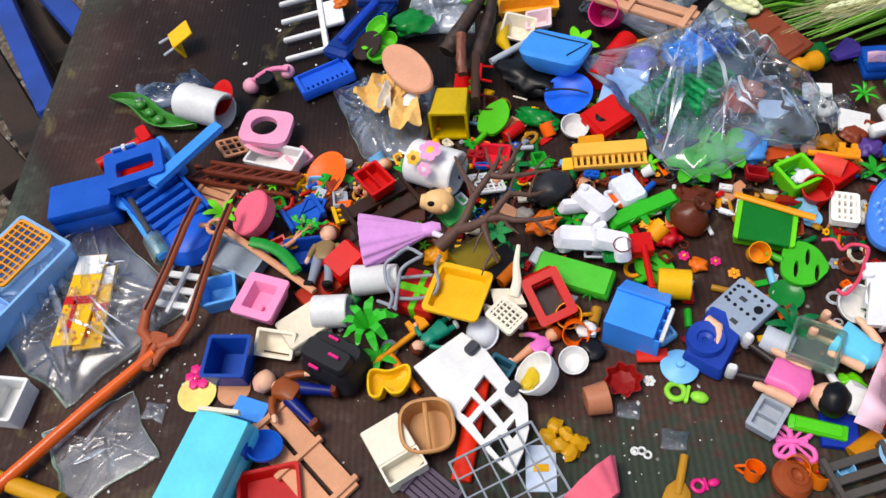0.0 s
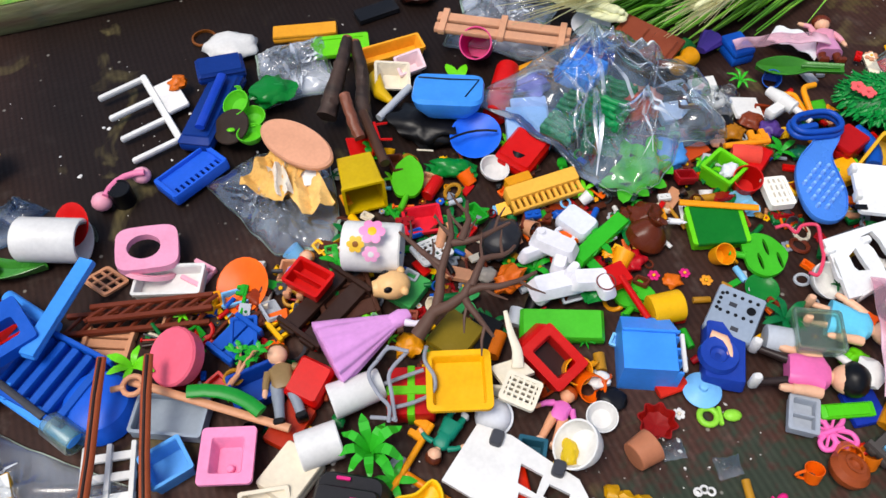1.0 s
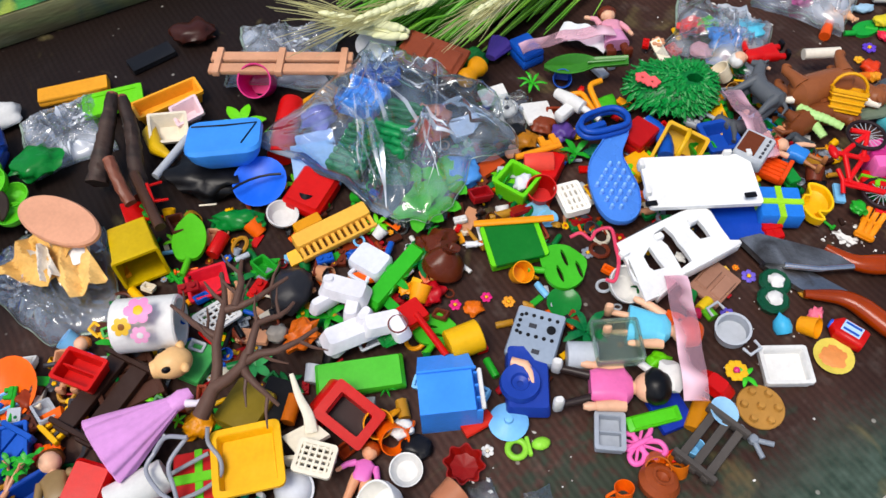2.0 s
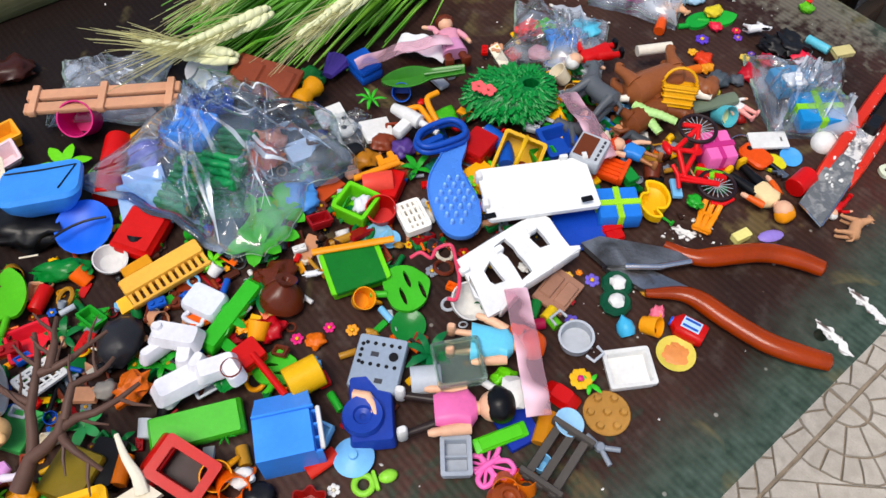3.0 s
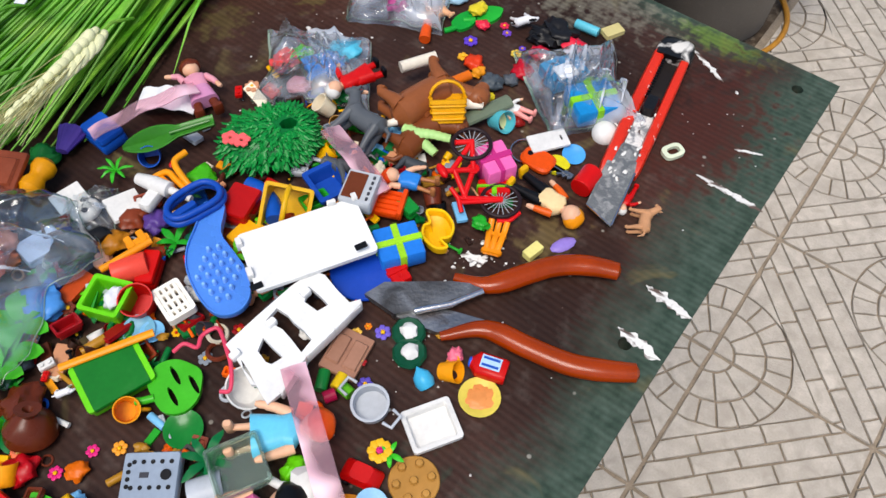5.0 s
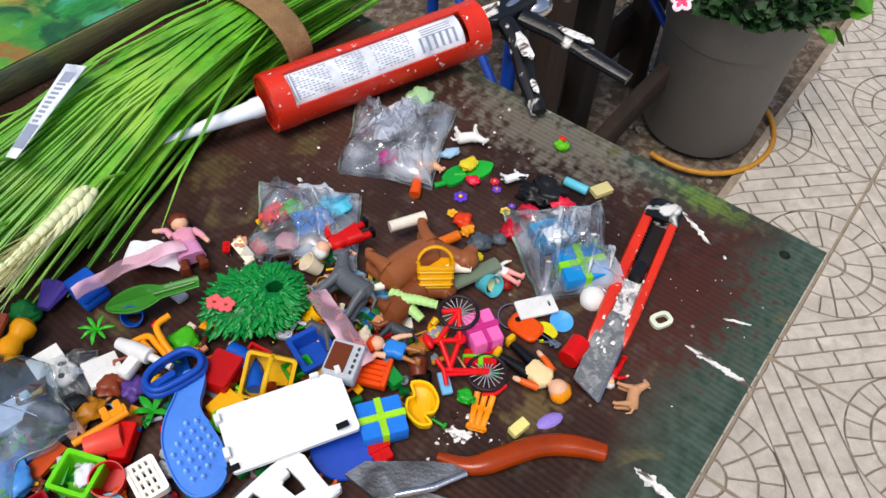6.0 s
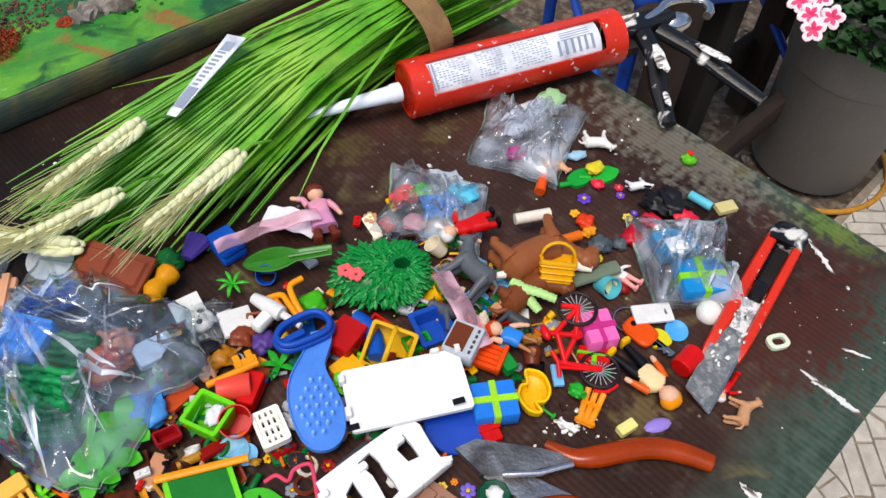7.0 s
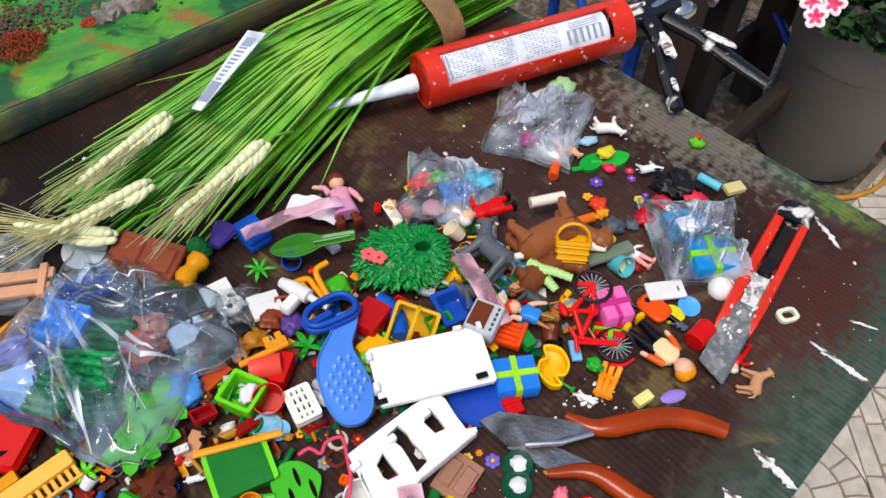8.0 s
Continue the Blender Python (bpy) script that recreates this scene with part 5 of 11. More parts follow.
def nippers(x, y, z, yaw, L):
    """Cutting pliers, open, jaws at the start of their length."""
    t = base("nippers", x, y, z, yaw, "open steel cutting nippers with glossy amber-brown handles", "pliers")
    upper = ((-0.20, 0.135), (-0.06, 0.112), (0.094, 0.182), (0.18, 0.222), (0.265, 0.243), (0.36, 0.246), (0.46, 0.232))
    lower = ((-0.23, -0.132), (-0.06, -0.083), (0.10, -0.139), (0.19, -0.172), (0.286, -0.199), (0.40, -0.208), (0.52, -0.205))
    for path, h in ((upper, 0.0075), (lower, 0.0065)):
        bm = BM()
        run = smooth_run([(a * L, b * L, h) for a, b in path], 5)
        rad = [0.003 + 0.0044 * min(1, i / 7) - 0.0012 * max(0, i - 24) / 6 for i in range(len(run))]
        tube(bm, run + [run[-1] + (run[-1] - run[-2]) * 0.5], rad + [0.003], 20, flat=0.8)
        part("handle", bm, AMBERGRIP, t)
    bm = BM()
    plate(bm, [[(a * L, b * L) for a, b in ((-0.05, 0.10), (-0.21, 0.104), (-0.474, 0.072), (-0.545, 0.01), (-0.416, -0.067), (-0.265, -0.014))]], 0.0055, pose(0, 0, 0.005))
    part("jaw", bm, WORN, t, "dark worn upper jaw")
    bm = BM()
    plate(bm, [[(a * L, b * L) for a, b in ((-0.43, -0.06), (-0.234, -0.007), (-0.02, -0.051), (-0.1, -0.1), (-0.247, -0.115))]], 0.0045, pose(0, 0, 0.002))
    part("jaw", bm, STEEL, t, "bright lower jaw")
    bm = BM()
    tube(bm, [(-0.34 * L, -0.045 * L, 0.010), (-0.2 * L, 0.0, 0.0105), (-0.08 * L, 0.07 * L, 0.0105)], 0.0022, 6)
    part("edge", bm, CHROME, t, "bright ground edge")


def cutter(x, y, z, yaw, L):
    """A snap-off blade cutter, blade at the start of its length."""
    t = base("utility_knife", x, y, z, yaw, "red snap-off cutter with a worn paint-spattered steel blade", "utility knife")
    for s, w, a0 in ((1, 0.0092, -0.26), (-1, 0.0074, -0.22)):
        bm = BM()
        y0 = s * (0.0062 + w / 2)
        rows = []
        for f, g, hh in ((a0 - 0.02, 0.55, 0.006), (a0 + 0.02, 0.9, 0.010), (-0.05, 1.0, 0.0115), (0.25, 1.0, 0.012), (0.405, 0.92, 0.012)):
            rows.append([(f * L, y0 + q * w * g / 2, hgt) for q, hgt in ((-1, 0.001), (1, 0.0015), (1, hh - 0.0022), (0.7, hh), (-0.7, hh), (-1, hh - 0.0014))])
        loft(bm, rows)
        part("side_grip", bm, REDPAINT, t)
    bm = BM()
    loft(bm, [rrect(0.0285, 0.0125, 0.004, 0), rrect(0.0295, 0.0135, 0.005, L * 0.07), rrect(0.026, 0.012, 0.006, L * 0.11), rrect(0.016, 0.008, 0.004, L * 0.125)], True, True, pose(L * 0.385, 0, 0.0072, 0, 90, 0) @ pose(0, 0, 0, 0, 0, 90))
    part("end_cap", bm, BLACKPAINT, t)
    bm = BM()
    rbox(bm, L * 0.62, 0.0125, 0.003, (L * 0.08, 0, 0.0035), bev=0.0008)
    part("channel", bm, P("1c1817", 0.6), t, "dark slot between the grips")
    for i in range(15):
        bm = BM()
        rbox(bm, 0.0013, 0.0028, 0.0018, (L * 0.14 + i * 0.0030, 0.0054, 0.0104), (0, 0, 20), bev=0.0002)
        part("tooth", bm, BLACK, t)
    bm = BM()
    plate(bm, [[(-L * 0.30, 0.0058), (-L * 0.30, -0.0062), (L * 0.12, -0.0058), (L * 0.12, 0.0058)]], 0.0016, pose(0, 0, 0.0062))
    part("blade_rail", bm, SCRAPED, t, "grey metal rail caked with white")
    bm = BM()
    plate(bm, [[(-L * 0.452, 0.0112), (-L * 0.505, -0.0100), (-L * 0.24, -0.0100), (-L * 0.12, -0.0060), (-L * 0.12, 0.0060), (-L * 0.20, 0.0112)]], 0.0016, pose(0, 0, 0.0085))
    blade_ = part("blade", bm, BLADE, t)
    bm = BM()
    tube(bm, [(-L * 0.503, -0.0102, 0.0098), (-L * 0.36, -0.0103, 0.0100), (-L * 0.245, -0.0102, 0.0100)], 0.0009, 6)
    tube(bm, [(-L * 0.505, -0.0098, 0.0098), (-L * 0.478, 0.0010, 0.0098), (-L * 0.455, 0.0108, 0.0098)], 0.0007, 6)
    part("blade_edge", bm, CHROME, blade_)
    bm = BM()
    rbox(bm, 0.018, 0.0115, 0.009, (L * 0.10, 0, 0.0100), bev=0.002, top=0.9)
    part("slider", bm, BLACKPAINT, t)
    rnd = random.Random(6)
    for k in range(26):
        bm = BM()
        f = rnd.uniform(-0.30, 0.08)
        ball(bm, rnd.uniform(0.0006, 0.0016), (f * L, rnd.uniform(-0.011, 0.011), 0.0104 if abs(f + 0.1) < 0.2 else 0.0088), (1.7, 0.9, 0.35), 1, 0, 0.8, k, (0, 0, rnd.uniform(-30, 30)))
        part("filler_crust", bm, PUTTY, t, "dried white filler")


nippers(0.0726, -0.0587, 0, -18.4, 0.1603)
cutter(0.2125, 0.0685, 0, 51.4, 0.1907)
smear(0.2554, 0.0019, 0, -51.5, 0.0521, 0.0075, 1)
smear(0.1812, -0.0717, 0, -56.5, 0.0354, 0.012, 2)
smear(0.1521, -0.0956, 0, -57.1, 0.0329, 0.012, 3)
smear(0.2898, 0.1228, 0, -76.5, 0.0410, 0.006, 4)
smear(0.2845, 0.0334, 0, -27.4, 0.0204, 0.003, 5)

# ---- wheat ----
STRAW = material("green_straw", "55981a", 0.42, var=0.32, scale=30, grain=200, bump=0.2, code2="8cbc40", mix=0.38, mix_scale=16, spec=0.5)
EAR = material("wheat_ear", "ece8c4", 0.5, var=0.12, scale=120, bump=0.3, code2="c2cc84", mix=0.42, mix_scale=50, sharp=0.3)
AWN = material("wheat_awn", "c9c48c", 0.6, var=0.15)
SACK = material("burlap", "8a6a45", 0.9, var=0.25, scale=60, grain=600, bump=1.0)


def wheat_bundle():
    t = base("wheat_bundle", -0.030, 0.382, 0, 0, "green wheat stalks with pale ears tied with burlap", "wheat bundle")
    rnd = random.Random(21)
    d = Vector((-0.775, -0.632, 0)).normalized()
    s = Vector((d.y, -d.x, 0))
    for name_, count, w in (("stalk", 300, 0.0014), ("leaf_blade", 330, 0.0064)):
        bm = BM()
        for _ in range(count):
            a, h = rnd.gauss(0, 0.4), rnd.random()
            a = max(-1, min(1, a))
            a = a if a > 0 else a * 0.62
            far = rnd.uniform(0.24, 0.37) * (1.0 if name_ == "stalk" else 0.9) * (1 + 0.22 * min(0, a))
            spread = rnd.gauss(0, 0.018) + a * (0.012 if a > 0 else 0.055)
            p0 = d * -rnd.uniform(0.06, 0.17) + s * (a * 0.05) + Vector((0, 0, 0.012 + h * 0.05))
            p1 = s * (a * 0.038) + Vector((0, 0, 0.010 + h * 0.055))
            p2 = d * far * 0.45 + s * (a * 0.042 + spread * 0.45) + Vector((0, 0, 0.008 + h * 0.045 + rnd.uniform(0, 0.012)))
            p3 = d * far * 0.8 + s * (a * 0.046 + spread * 0.85) + Vector((0, 0, 0.006 + h * 0.026))
            p4 = d * far + s * (a * 0.048 + spread * 1.15) + Vector((0, 0, 0.003 + h * 0.012))
            if name_ == "stalk":
                tube(bm, [p0, p1, p2, p3, p4], (w, w, w, w * 0.85, w * 0.4), 5)
            else:
                blade(bm, [p1, (p1 + p2) / 2 + Vector((0, 0, 0.004)), p2, (p2 + p3) / 2, p3, p4], w * rnd.choice((0.5, 0.7, 1.0, 1.5)), 0.0003)
        part(name_, bm, STRAW, t)["kind"] = "stuff"
    bm = BM()
    ring = []
    for i in range(24):
        w = 2 * math.pi * i / 24
        ring.append(s * (0.054 * math.cos(w)) + Vector((0, 0, 0.038 + 0.036 * math.sin(w))))
    rows = []
    for off, g in ((-0.014, 0.97), (-0.012, 1.02), (0.012, 1.02), (0.014, 0.97)):
        rows.append([Vector((0, 0, 0.038)) + (p - Vector((0, 0, 0.038))) * g + d * off for p in ring])
    loft(bm, rows, False, False)
    part("burlap_band", bm, SACK, t)
    ears = ((-0.2666, 0.1996, 0.046, -126.7, 0.0822), (-0.1867, 0.1586, 0.05, -127.5, 0.0849), (-0.2775, 0.1482, 0.035, -143.1, 0.0685), (-0.3053, 0.1336, 0.026, 169.7, 0.0654))
    bm = BM()
    ball(bm, 1.0, (0, 0, 0), (2.0, 0.82, 0.72), 3, 0, 0.05, 3)
    for v in bm.verts:
        v.co.y *= 1 - 0.22 * v.co.x
        v.co.z *= 1 - 0.22 * v.co.x
    kernel = mesh_of("kernel", bm, EAR)
    for k, (x, y, z, yaw, L) in enumerate(ears):
        m = pose(x - t.location.x, y - t.location.y, z, 0, 0, yaw)
        n = max(8, int(L / 0.0062))
        bm = BM()
        p0 = m @ Vector((-L * 0.5, 0, 0.004))
        home = Vector((0, 0, 0.055)) - p0
        tube(bm, [m @ Vector((L * 0.48, 0, 0.004)), p0, p0 + home * 0.07 - Vector((0, 0, 0.001)), p0 + home * 0.16 - Vector((0, 0, 0.014))], (0.0012, 0.0014, 0.0014, 0.0012), 6, 1)
        e = part("ear", bm, [EAR, STRAW], t, "pale ripe wheat ear")
        for i in range(n):
            f = i / (n - 1)
            for side in (-1, 0, 1):
                w = 0.0078 * (1.0 - 0.35 * f) * (1 if 0.04 < f else 0.7)
                ob = new("kernel", kernel)
                ob.parent = e
                ob.matrix_basis = m @ pose(L * (f - 0.5) + (0.003 if side == 0 else 0), side * w * 0.75, 0.004 + (0.0045 if side == 0 else 0.0), rnd.uniform(-15, 15), 8, side * 19 + rnd.uniform(-9, 9)) @ Matrix.Scale(w * 0.62 * rnd.uniform(0.9, 1.1), 4)
        bm = BM()
        for i in range(n * 4):
            f = rnd.random()
            side = rnd.uniform(-1, 1)
            p = Vector((L * (f - 0.5), side * 0.006, 0.006))
            q = p + Vector((rnd.uniform(0.035, 0.075), side * rnd.uniform(0.004, 0.018), rnd.uniform(-0.002, 0.006)))
            tube(bm, [m @ p, m @ ((p + q) / 2 + Vector((0, 0, 0.002))), m @ q], (0.0005, 0.0004, 0.0002), 3)
        part("awn", bm, AWN, e)["kind"] = "stuff"


wheat_bundle()


def paper_tag(x, y, z, yaw, L, W):
    t = base("paper_tag", x, y, z, yaw, "printed white paper tag leaning against the wheat", "paper tag", tilt=(-14, -12))
    bm = BM()
    plate(bm, [[(-L / 2, -W * 0.25), (L / 2, -W / 2), (L / 2, W / 2), (-L / 2, W * 0.25)]], 0.0006)
    part("card", bm, LABELW, t)
    bm = BM()
    for k in range(9):
        rbox(bm, 0.0022, W * 0.42 * (0.6 + 0.05 * k), 0.0005, (-L * 0.12 + k * 0.0045, W * 0.05, 0.0008), bev=0.0001)
    rbox(bm, 0.010, W * 0.5, 0.0005, (L * 0.36, 0, 0.0008), bev=0.0001)
    rbox(bm, 0.022, W * 0.5, 0.0005, (-L * 0.28, 0, 0.0008), bev=0.0001)
    part("print", bm, INK, t)


paper_tag(-0.1930, 0.2745, 0.064, 57.9, 0.0900, 0.022)

# ---- toys on the left of the walk, from the table's far end ----
toy_chair(-0.7158, -0.1795, 0, 66.2, 0.0253, YEL, "tiny yellow toy chair with grey wire legs", LGREY, (0, 70))
film_bag(-0.6784, -0.2203, 0, 43.8, 0.0570, 0.035, 0.010, "shred of blue translucent plastic", 31, BLUEFILM, "plastic_shred", fine=24)
film_bag(-0.6646, -0.1916, 0, -9.9, 0.0331, 0.025, 0.012, "shred of blue translucent plastic", 32, BLUEFILM, "plastic_shred", fine=24)
def pod(x, y, z, yaw, L, mat, name, label, peas=3, bend=0.010):
    """A hollow pea-pod dish with three peas."""
    t = base(name, x, y, z, yaw, label, "toy tray")
    bm = BM()
    rows = []
    for i in range(13):
        f = i / 12
        w = 0.0015 + 0.0085 * math.sin(math.pi * f) ** 0.7
        c = (L * (f - 0.5), bend * math.sin(2.2 * math.pi * f), 0.001)
        rows.append([(c[0], c[1] + w * q, c[2] + h) for q, h in ((-0.55, 0.0), (-1.0, 0.007), (-0.86, 0.0072), (-0.4, 0.002), (0.4, 0.002), (0.86, 0.0072), (1.0, 0.007), (0.55, 0.0))])
    loft(bm, rows)
    part("shell", bm, mat, t)
    for f in (0.35, 0.5, 0.64)[:peas]:
        bm = BM()
        ball(bm, 0.005, (L * (f - 0.5), bend * math.sin(2.2 * math.pi * f), 0.006), (1.1, 0.9, 0.7), 2)
        part("pea", bm, mat, t)


pod(-0.6619, -0.2413, 0.002, 12.1, 0.1018, GREENFILM, "pod_tray", "glossy green pod-shaped toy tray", bend=0.005)
lying(-0.6142, -0.2120, 0, 15.9, 0.0468, 0.021, WHITE, "white_tumbler", "white plastic cup lying on its side", "cup", True)
vessel(-0.6072, -0.1940, 0.014, 20, 0.042, DISH, RED, "toy_plate", "red plate with a white ring", "plate", (30, -25))
vessel(-0.6052, -0.1936, 0.004, 20, 0.03, DISH, FROST, "clear_saucer", "clear cloudy plastic lid", "lid", (60, 0))
stick(-0.5924, -0.1499, 0.012, 60.9, 0.0336, 0.0026, P("f090b4"), "toy_headband", "pink toy headband with pale round ends", "headband", bow=0.007)
ball_bm = BM()
ball(ball_bm, 0.008, (0, 0, 0.008), (1, 1, 0.9), 2, 0)
solo("pink_pompom", ball_bm, LPINK, -0.6051, -0.1659, 0, 0, "pale pink ball on the headband's end", "ball")
ball_bm = BM()
ball(ball_bm, 0.007, (0, 0, 0.008), (1.1, 1, 0.9), 2, 0)
solo("pink_pompom", ball_bm, LPINK, -0.5897, -0.1343, 0, 0, "pale pink ball on the headband's end", "ball")
vessel(-0.5938, -0.1560, 0, 0, 0.022, DRUM, BLACK, "rubber_ring", "black rubber toy tyre", "wheel")
cut_panel(-0.5442, -0.1987, 0.014, 31.0, 0.0430, 0.048, P("f0aac4"), [hole(-0.05, 0.02, 0.27, 0.28, 18)], "pink_toy_throne", "pink toy seat with a round opening", "toy seat", 0.006, (0, 6), out=hole(0, 0, 0.5, 0.5, 24, 4.5))
vessel(-0.5423, -0.2079, 0.002, 0, 0.052, ((0.44, 0), (0.5, 0.02), (0.5, 0.1), (0.42, 0.1), (0.42, 0.0), (0.44, 0.0)), LPINK, "pink_ring", "pale pink plastic ring", "ring", (-40, 0))
bin_box(-0.5197, -0.2140, 0.002, 17.2, 0.0478, 0.03, 0.013, WHITE, "toy_tub", "small white open toy tub", "toy tub", 0.97, tilt=(0, -4))
fence(-0.5066, -0.1998, 0, 79.4, 0.0175, 0.022, LPINK, "toy_step", "pale pink ribbed toy step", "toy step", 5, 2, 0.004, rail_w=0.15)
ladder(-0.5264, -0.2469, 0.004, 23.6, 0.0979, 0.018, CHOC, "toy_ladder", "dark brown toy ladder", 9, slant=0.006)
ladder(-0.5181, -0.2392, 0.012, 24.9, 0.0826, 0.013, CHOC, "toy_ladder", "dark brown slanted toy railing", 8, slant=0.007)
grid_panel(-0.5660, -0.2258, 0.004, 73.9, 0.0219, 0.03, TAN, 2, 2, "toy_lattice", "tan crossed toy lattice", "toy lattice", tilt=(0, 20))
fence(-0.5391, -0.2680, 0, 14.7, 0.0353, 0.03, TAN, "tan_wall", "tan toy wall panel", "toy wall", 3, 2, 0.004)

# the blue toy truck, in pieces
block(-0.6139, -0.3431, 0, 51.9, 0.0539, 0.046, 0.034, BLUE, "toy_truck_tank", "deep blue boxy toy truck body", "toy truck")
cut_panel(-0.5945, -0.2969, 0.026, 58.6, 0.0477, 0.05, BLUE, [hole(0.02, -0.08, 0.33, 0.22, 12, 8)], "toy_truck_cab", "blue toy truck cab with a red inside", "toy truck", 0.009)
bin_box(-0.6108, -0.2919, 0.003, 55.9, 0.0417, 0.035, 0.02, RED, "red_cockpit", "red inside of the toy truck cab", "toy truck part", 0.9)
gift(-0.6142, -0.2914, 0.0345, 56.4, 0.0192, 0.006, 0.004, BLUE, WHITE, "toy_roof_sign", "small blue roof sign with white marks")
stick(-0.6445, -0.2869, 0, 73.6, 0.0458, 0.006, RED, "toy_hose", "red plastic toy boom", "toy boom", 4)
def truck_bed(x, y, z, yaw, L, W):
    t = base("truck_bed", x, y, z, yaw, "dark blue ribbed toy truck bed", "toy truck part")
    bm = BM()
    rbox(bm, L, W, 0.010, (0, 0, 0.005), bev=0.001)
    part("bed", bm, ROYAL, t)
    for k in range(7):
        bm = BM()
        rbox(bm, L * 0.075, W * 0.86, 0.008, (L * (k / 6 - 0.5) * 0.86, 0, 0.0125), bev=0.001)
        part("rib", bm, BLUE, t)
    for s in (-1, 1):
        bm = BM()
        rbox(bm, L * 1.01, W * 0.07, 0.012, (0, s * W * 0.475, 0.012), bev=0.001)
        part("side_rail", bm, BLUE, t)


truck_bed(-0.5612, -0.3020, 0.002, -8.5, 0.0769, 0.050)
block(-0.5684, -0.2629, 0.026, 92.6, 0.0763, 0.014, 0.008, LBLUE, "toy_crane_beam", "light blue plastic toy crane beam", "toy crane")
stick(-0.5922, -0.2678, 0.012, -13.6, 0.0469, 0.005, LBLUE, "blue_strut", "light blue plastic toy bracket", "toy crane", 0)
stick(-0.5547, -0.3273, 0.01, -13.0, 0.0791, 0.0055, LBLUE, "toy_slide", "light blue toy slide rail", "toy slide", 0, 0.6)
lying(-0.5252, -0.3343, 0.006, -15.8, 0.0241, 0.011, FROST, "clear_nozzle", "clear plastic nozzle", "nozzle", True)
fence(-0.5826, -0.3243, 0.014, 16.1, 0.0220, 0.013, LBLUE, "blue_flat_piece", "light blue toy plate", "toy part", 1, 2, 0.003, rail_w=0.8)
stick(-0.5602, -0.3245, 0.018, -15.3, 0.0426, 0.0025, DGREY, "dark_spring", "dark grey plastic strip", "strip", 0, 0.6)
vessel(-0.5179, -0.3092, 0.002, 0, 0.066, ((0.001, 0.30), (0.3, 0.29), (0.4, 0.24), (0.48, 0.06), (0.5, 0.0), (0.44, 0.0)), P("2468d0"), "blue_tub", "blue round toy tub turned over", "tub")
stick(-0.5044, -0.2998, 0.02, 30.5, 0.0087, 0.002, TAN, "tan_ring", "tan plastic hook", "hook", 1)
palm(-0.5076, -0.2813, 0.012, 48.7, 0.0340, LIME, "light green moulded palm leaves", 6, 0.34, seed=4)

# brown tongs with an orange handle
def tongs(x, y, z, yaw, L, W):
    """Two long prongs in one fork; the yoke at the start of their length."""
    wood = P("9a5230", 0.4)
    t = base("long_tongs", x, y, z, yaw, "long brown two-pronged fork with an orange handle", "fork")
    for s in (-1, 1):
        bm = BM()
        tube(bm, [(-0.46 * L, s * W * 0.1, 0.010), (-0.40 * L, s * W * 0.5, 0.012), (-0.28 * L, s * W * 0.62, 0.015), (0.0, s * W * 0.54, 0.024), (0.3 * L, s * W * 0.5, 0.034), (0.5 * L, s * W * 0.48, 0.038)], (0.0045, 0.0045, 0.0036, 0.0034, 0.0034, 0.003), 8, flat=0.8)
        p = part("prong", bm, wood, t)
        bm = BM()
        tube(bm, [(-0.28 * L, s * W * 0.62, 0.0176), (0.0, s * W * 0.54, 0.0264), (0.3 * L, s * W * 0.5, 0.0364), (0.49 * L, s * W * 0.48, 0.0403)], 0.0011, 5)
        part("groove", bm, DBROWN, p)
    bm = BM()
    for s in (-1, 0, 1):
        tube(bm, [(-L * 0.40, s * W * 0.36, 0.011), (-L * 0.50, s * W * 0.20, 0.010), (-L * 0.58, s * W * 0.16, 0.009)], (0.0036, 0.0034, 0.0034), 10, flat=0.8)
    rbox(bm, 0.011, 0.016, 0.007, (-L * 0.42, 0, 0.010), bev=0.003)
    rbox(bm, 0.010, 0.013, 0.008, (-L * 0.585, 0, 0.009), bev=0.003)
    part("yoke", bm, wood, t)
    m = pose(-L * 0.54, 0, 0, 0, 0, FORK_BEND)
    bm = BM()
    tube(bm, [m @ Vector(q) for q in ((0.004, 0, 0.010), (-0.05, 0.001, 0.010), (-0.14, 0.0, 0.010))], (0.0040, 0.0045, 0.0047), 14)
    part("handle", bm, material("orange_handle", "e66410", 0.2, var=0.1, coat=0.1, spec=0.35, code2="b84208", mix=0.35, mix_scale=12, sharp=0.3), t, "glossy orange handle")


FORK_BEND = -25
tongs(-0.4805, -0.3391, 0, 111.6, 0.1183, 0.030)
bin_box(-0.5986, -0.4419, 0, -81.8, 0.124, 0.0782, 0.034, P("8fbcee"), "toy_crate", "pale blue toy crate with an orange mesh lid", "crate", 0.95, 0.002, divider=1)
grid_panel(-0.6093, -0.4103, 0.0275, -81.8, 0.054, 0.0516, P("e8a020"), 9, 5, "mesh_mat", "orange mesh lid on the crate", "lid", 0.0014)
film_bag(-0.5432, -0.4055, 0, 88.3, 0.1261, 0.15, 0.014, "flat crumpled clear bag with yellow cards in it", 3, THINFILM, fine=150, creases=80, narrow=0.4)
film_bag(-0.4344, -0.4617, 0, 70.2, 0.0743, 0.07, 0.0018, "thin clear film lying flat on the table", 6, THINFILM, fine=120, creases=40, narrow=0.35)
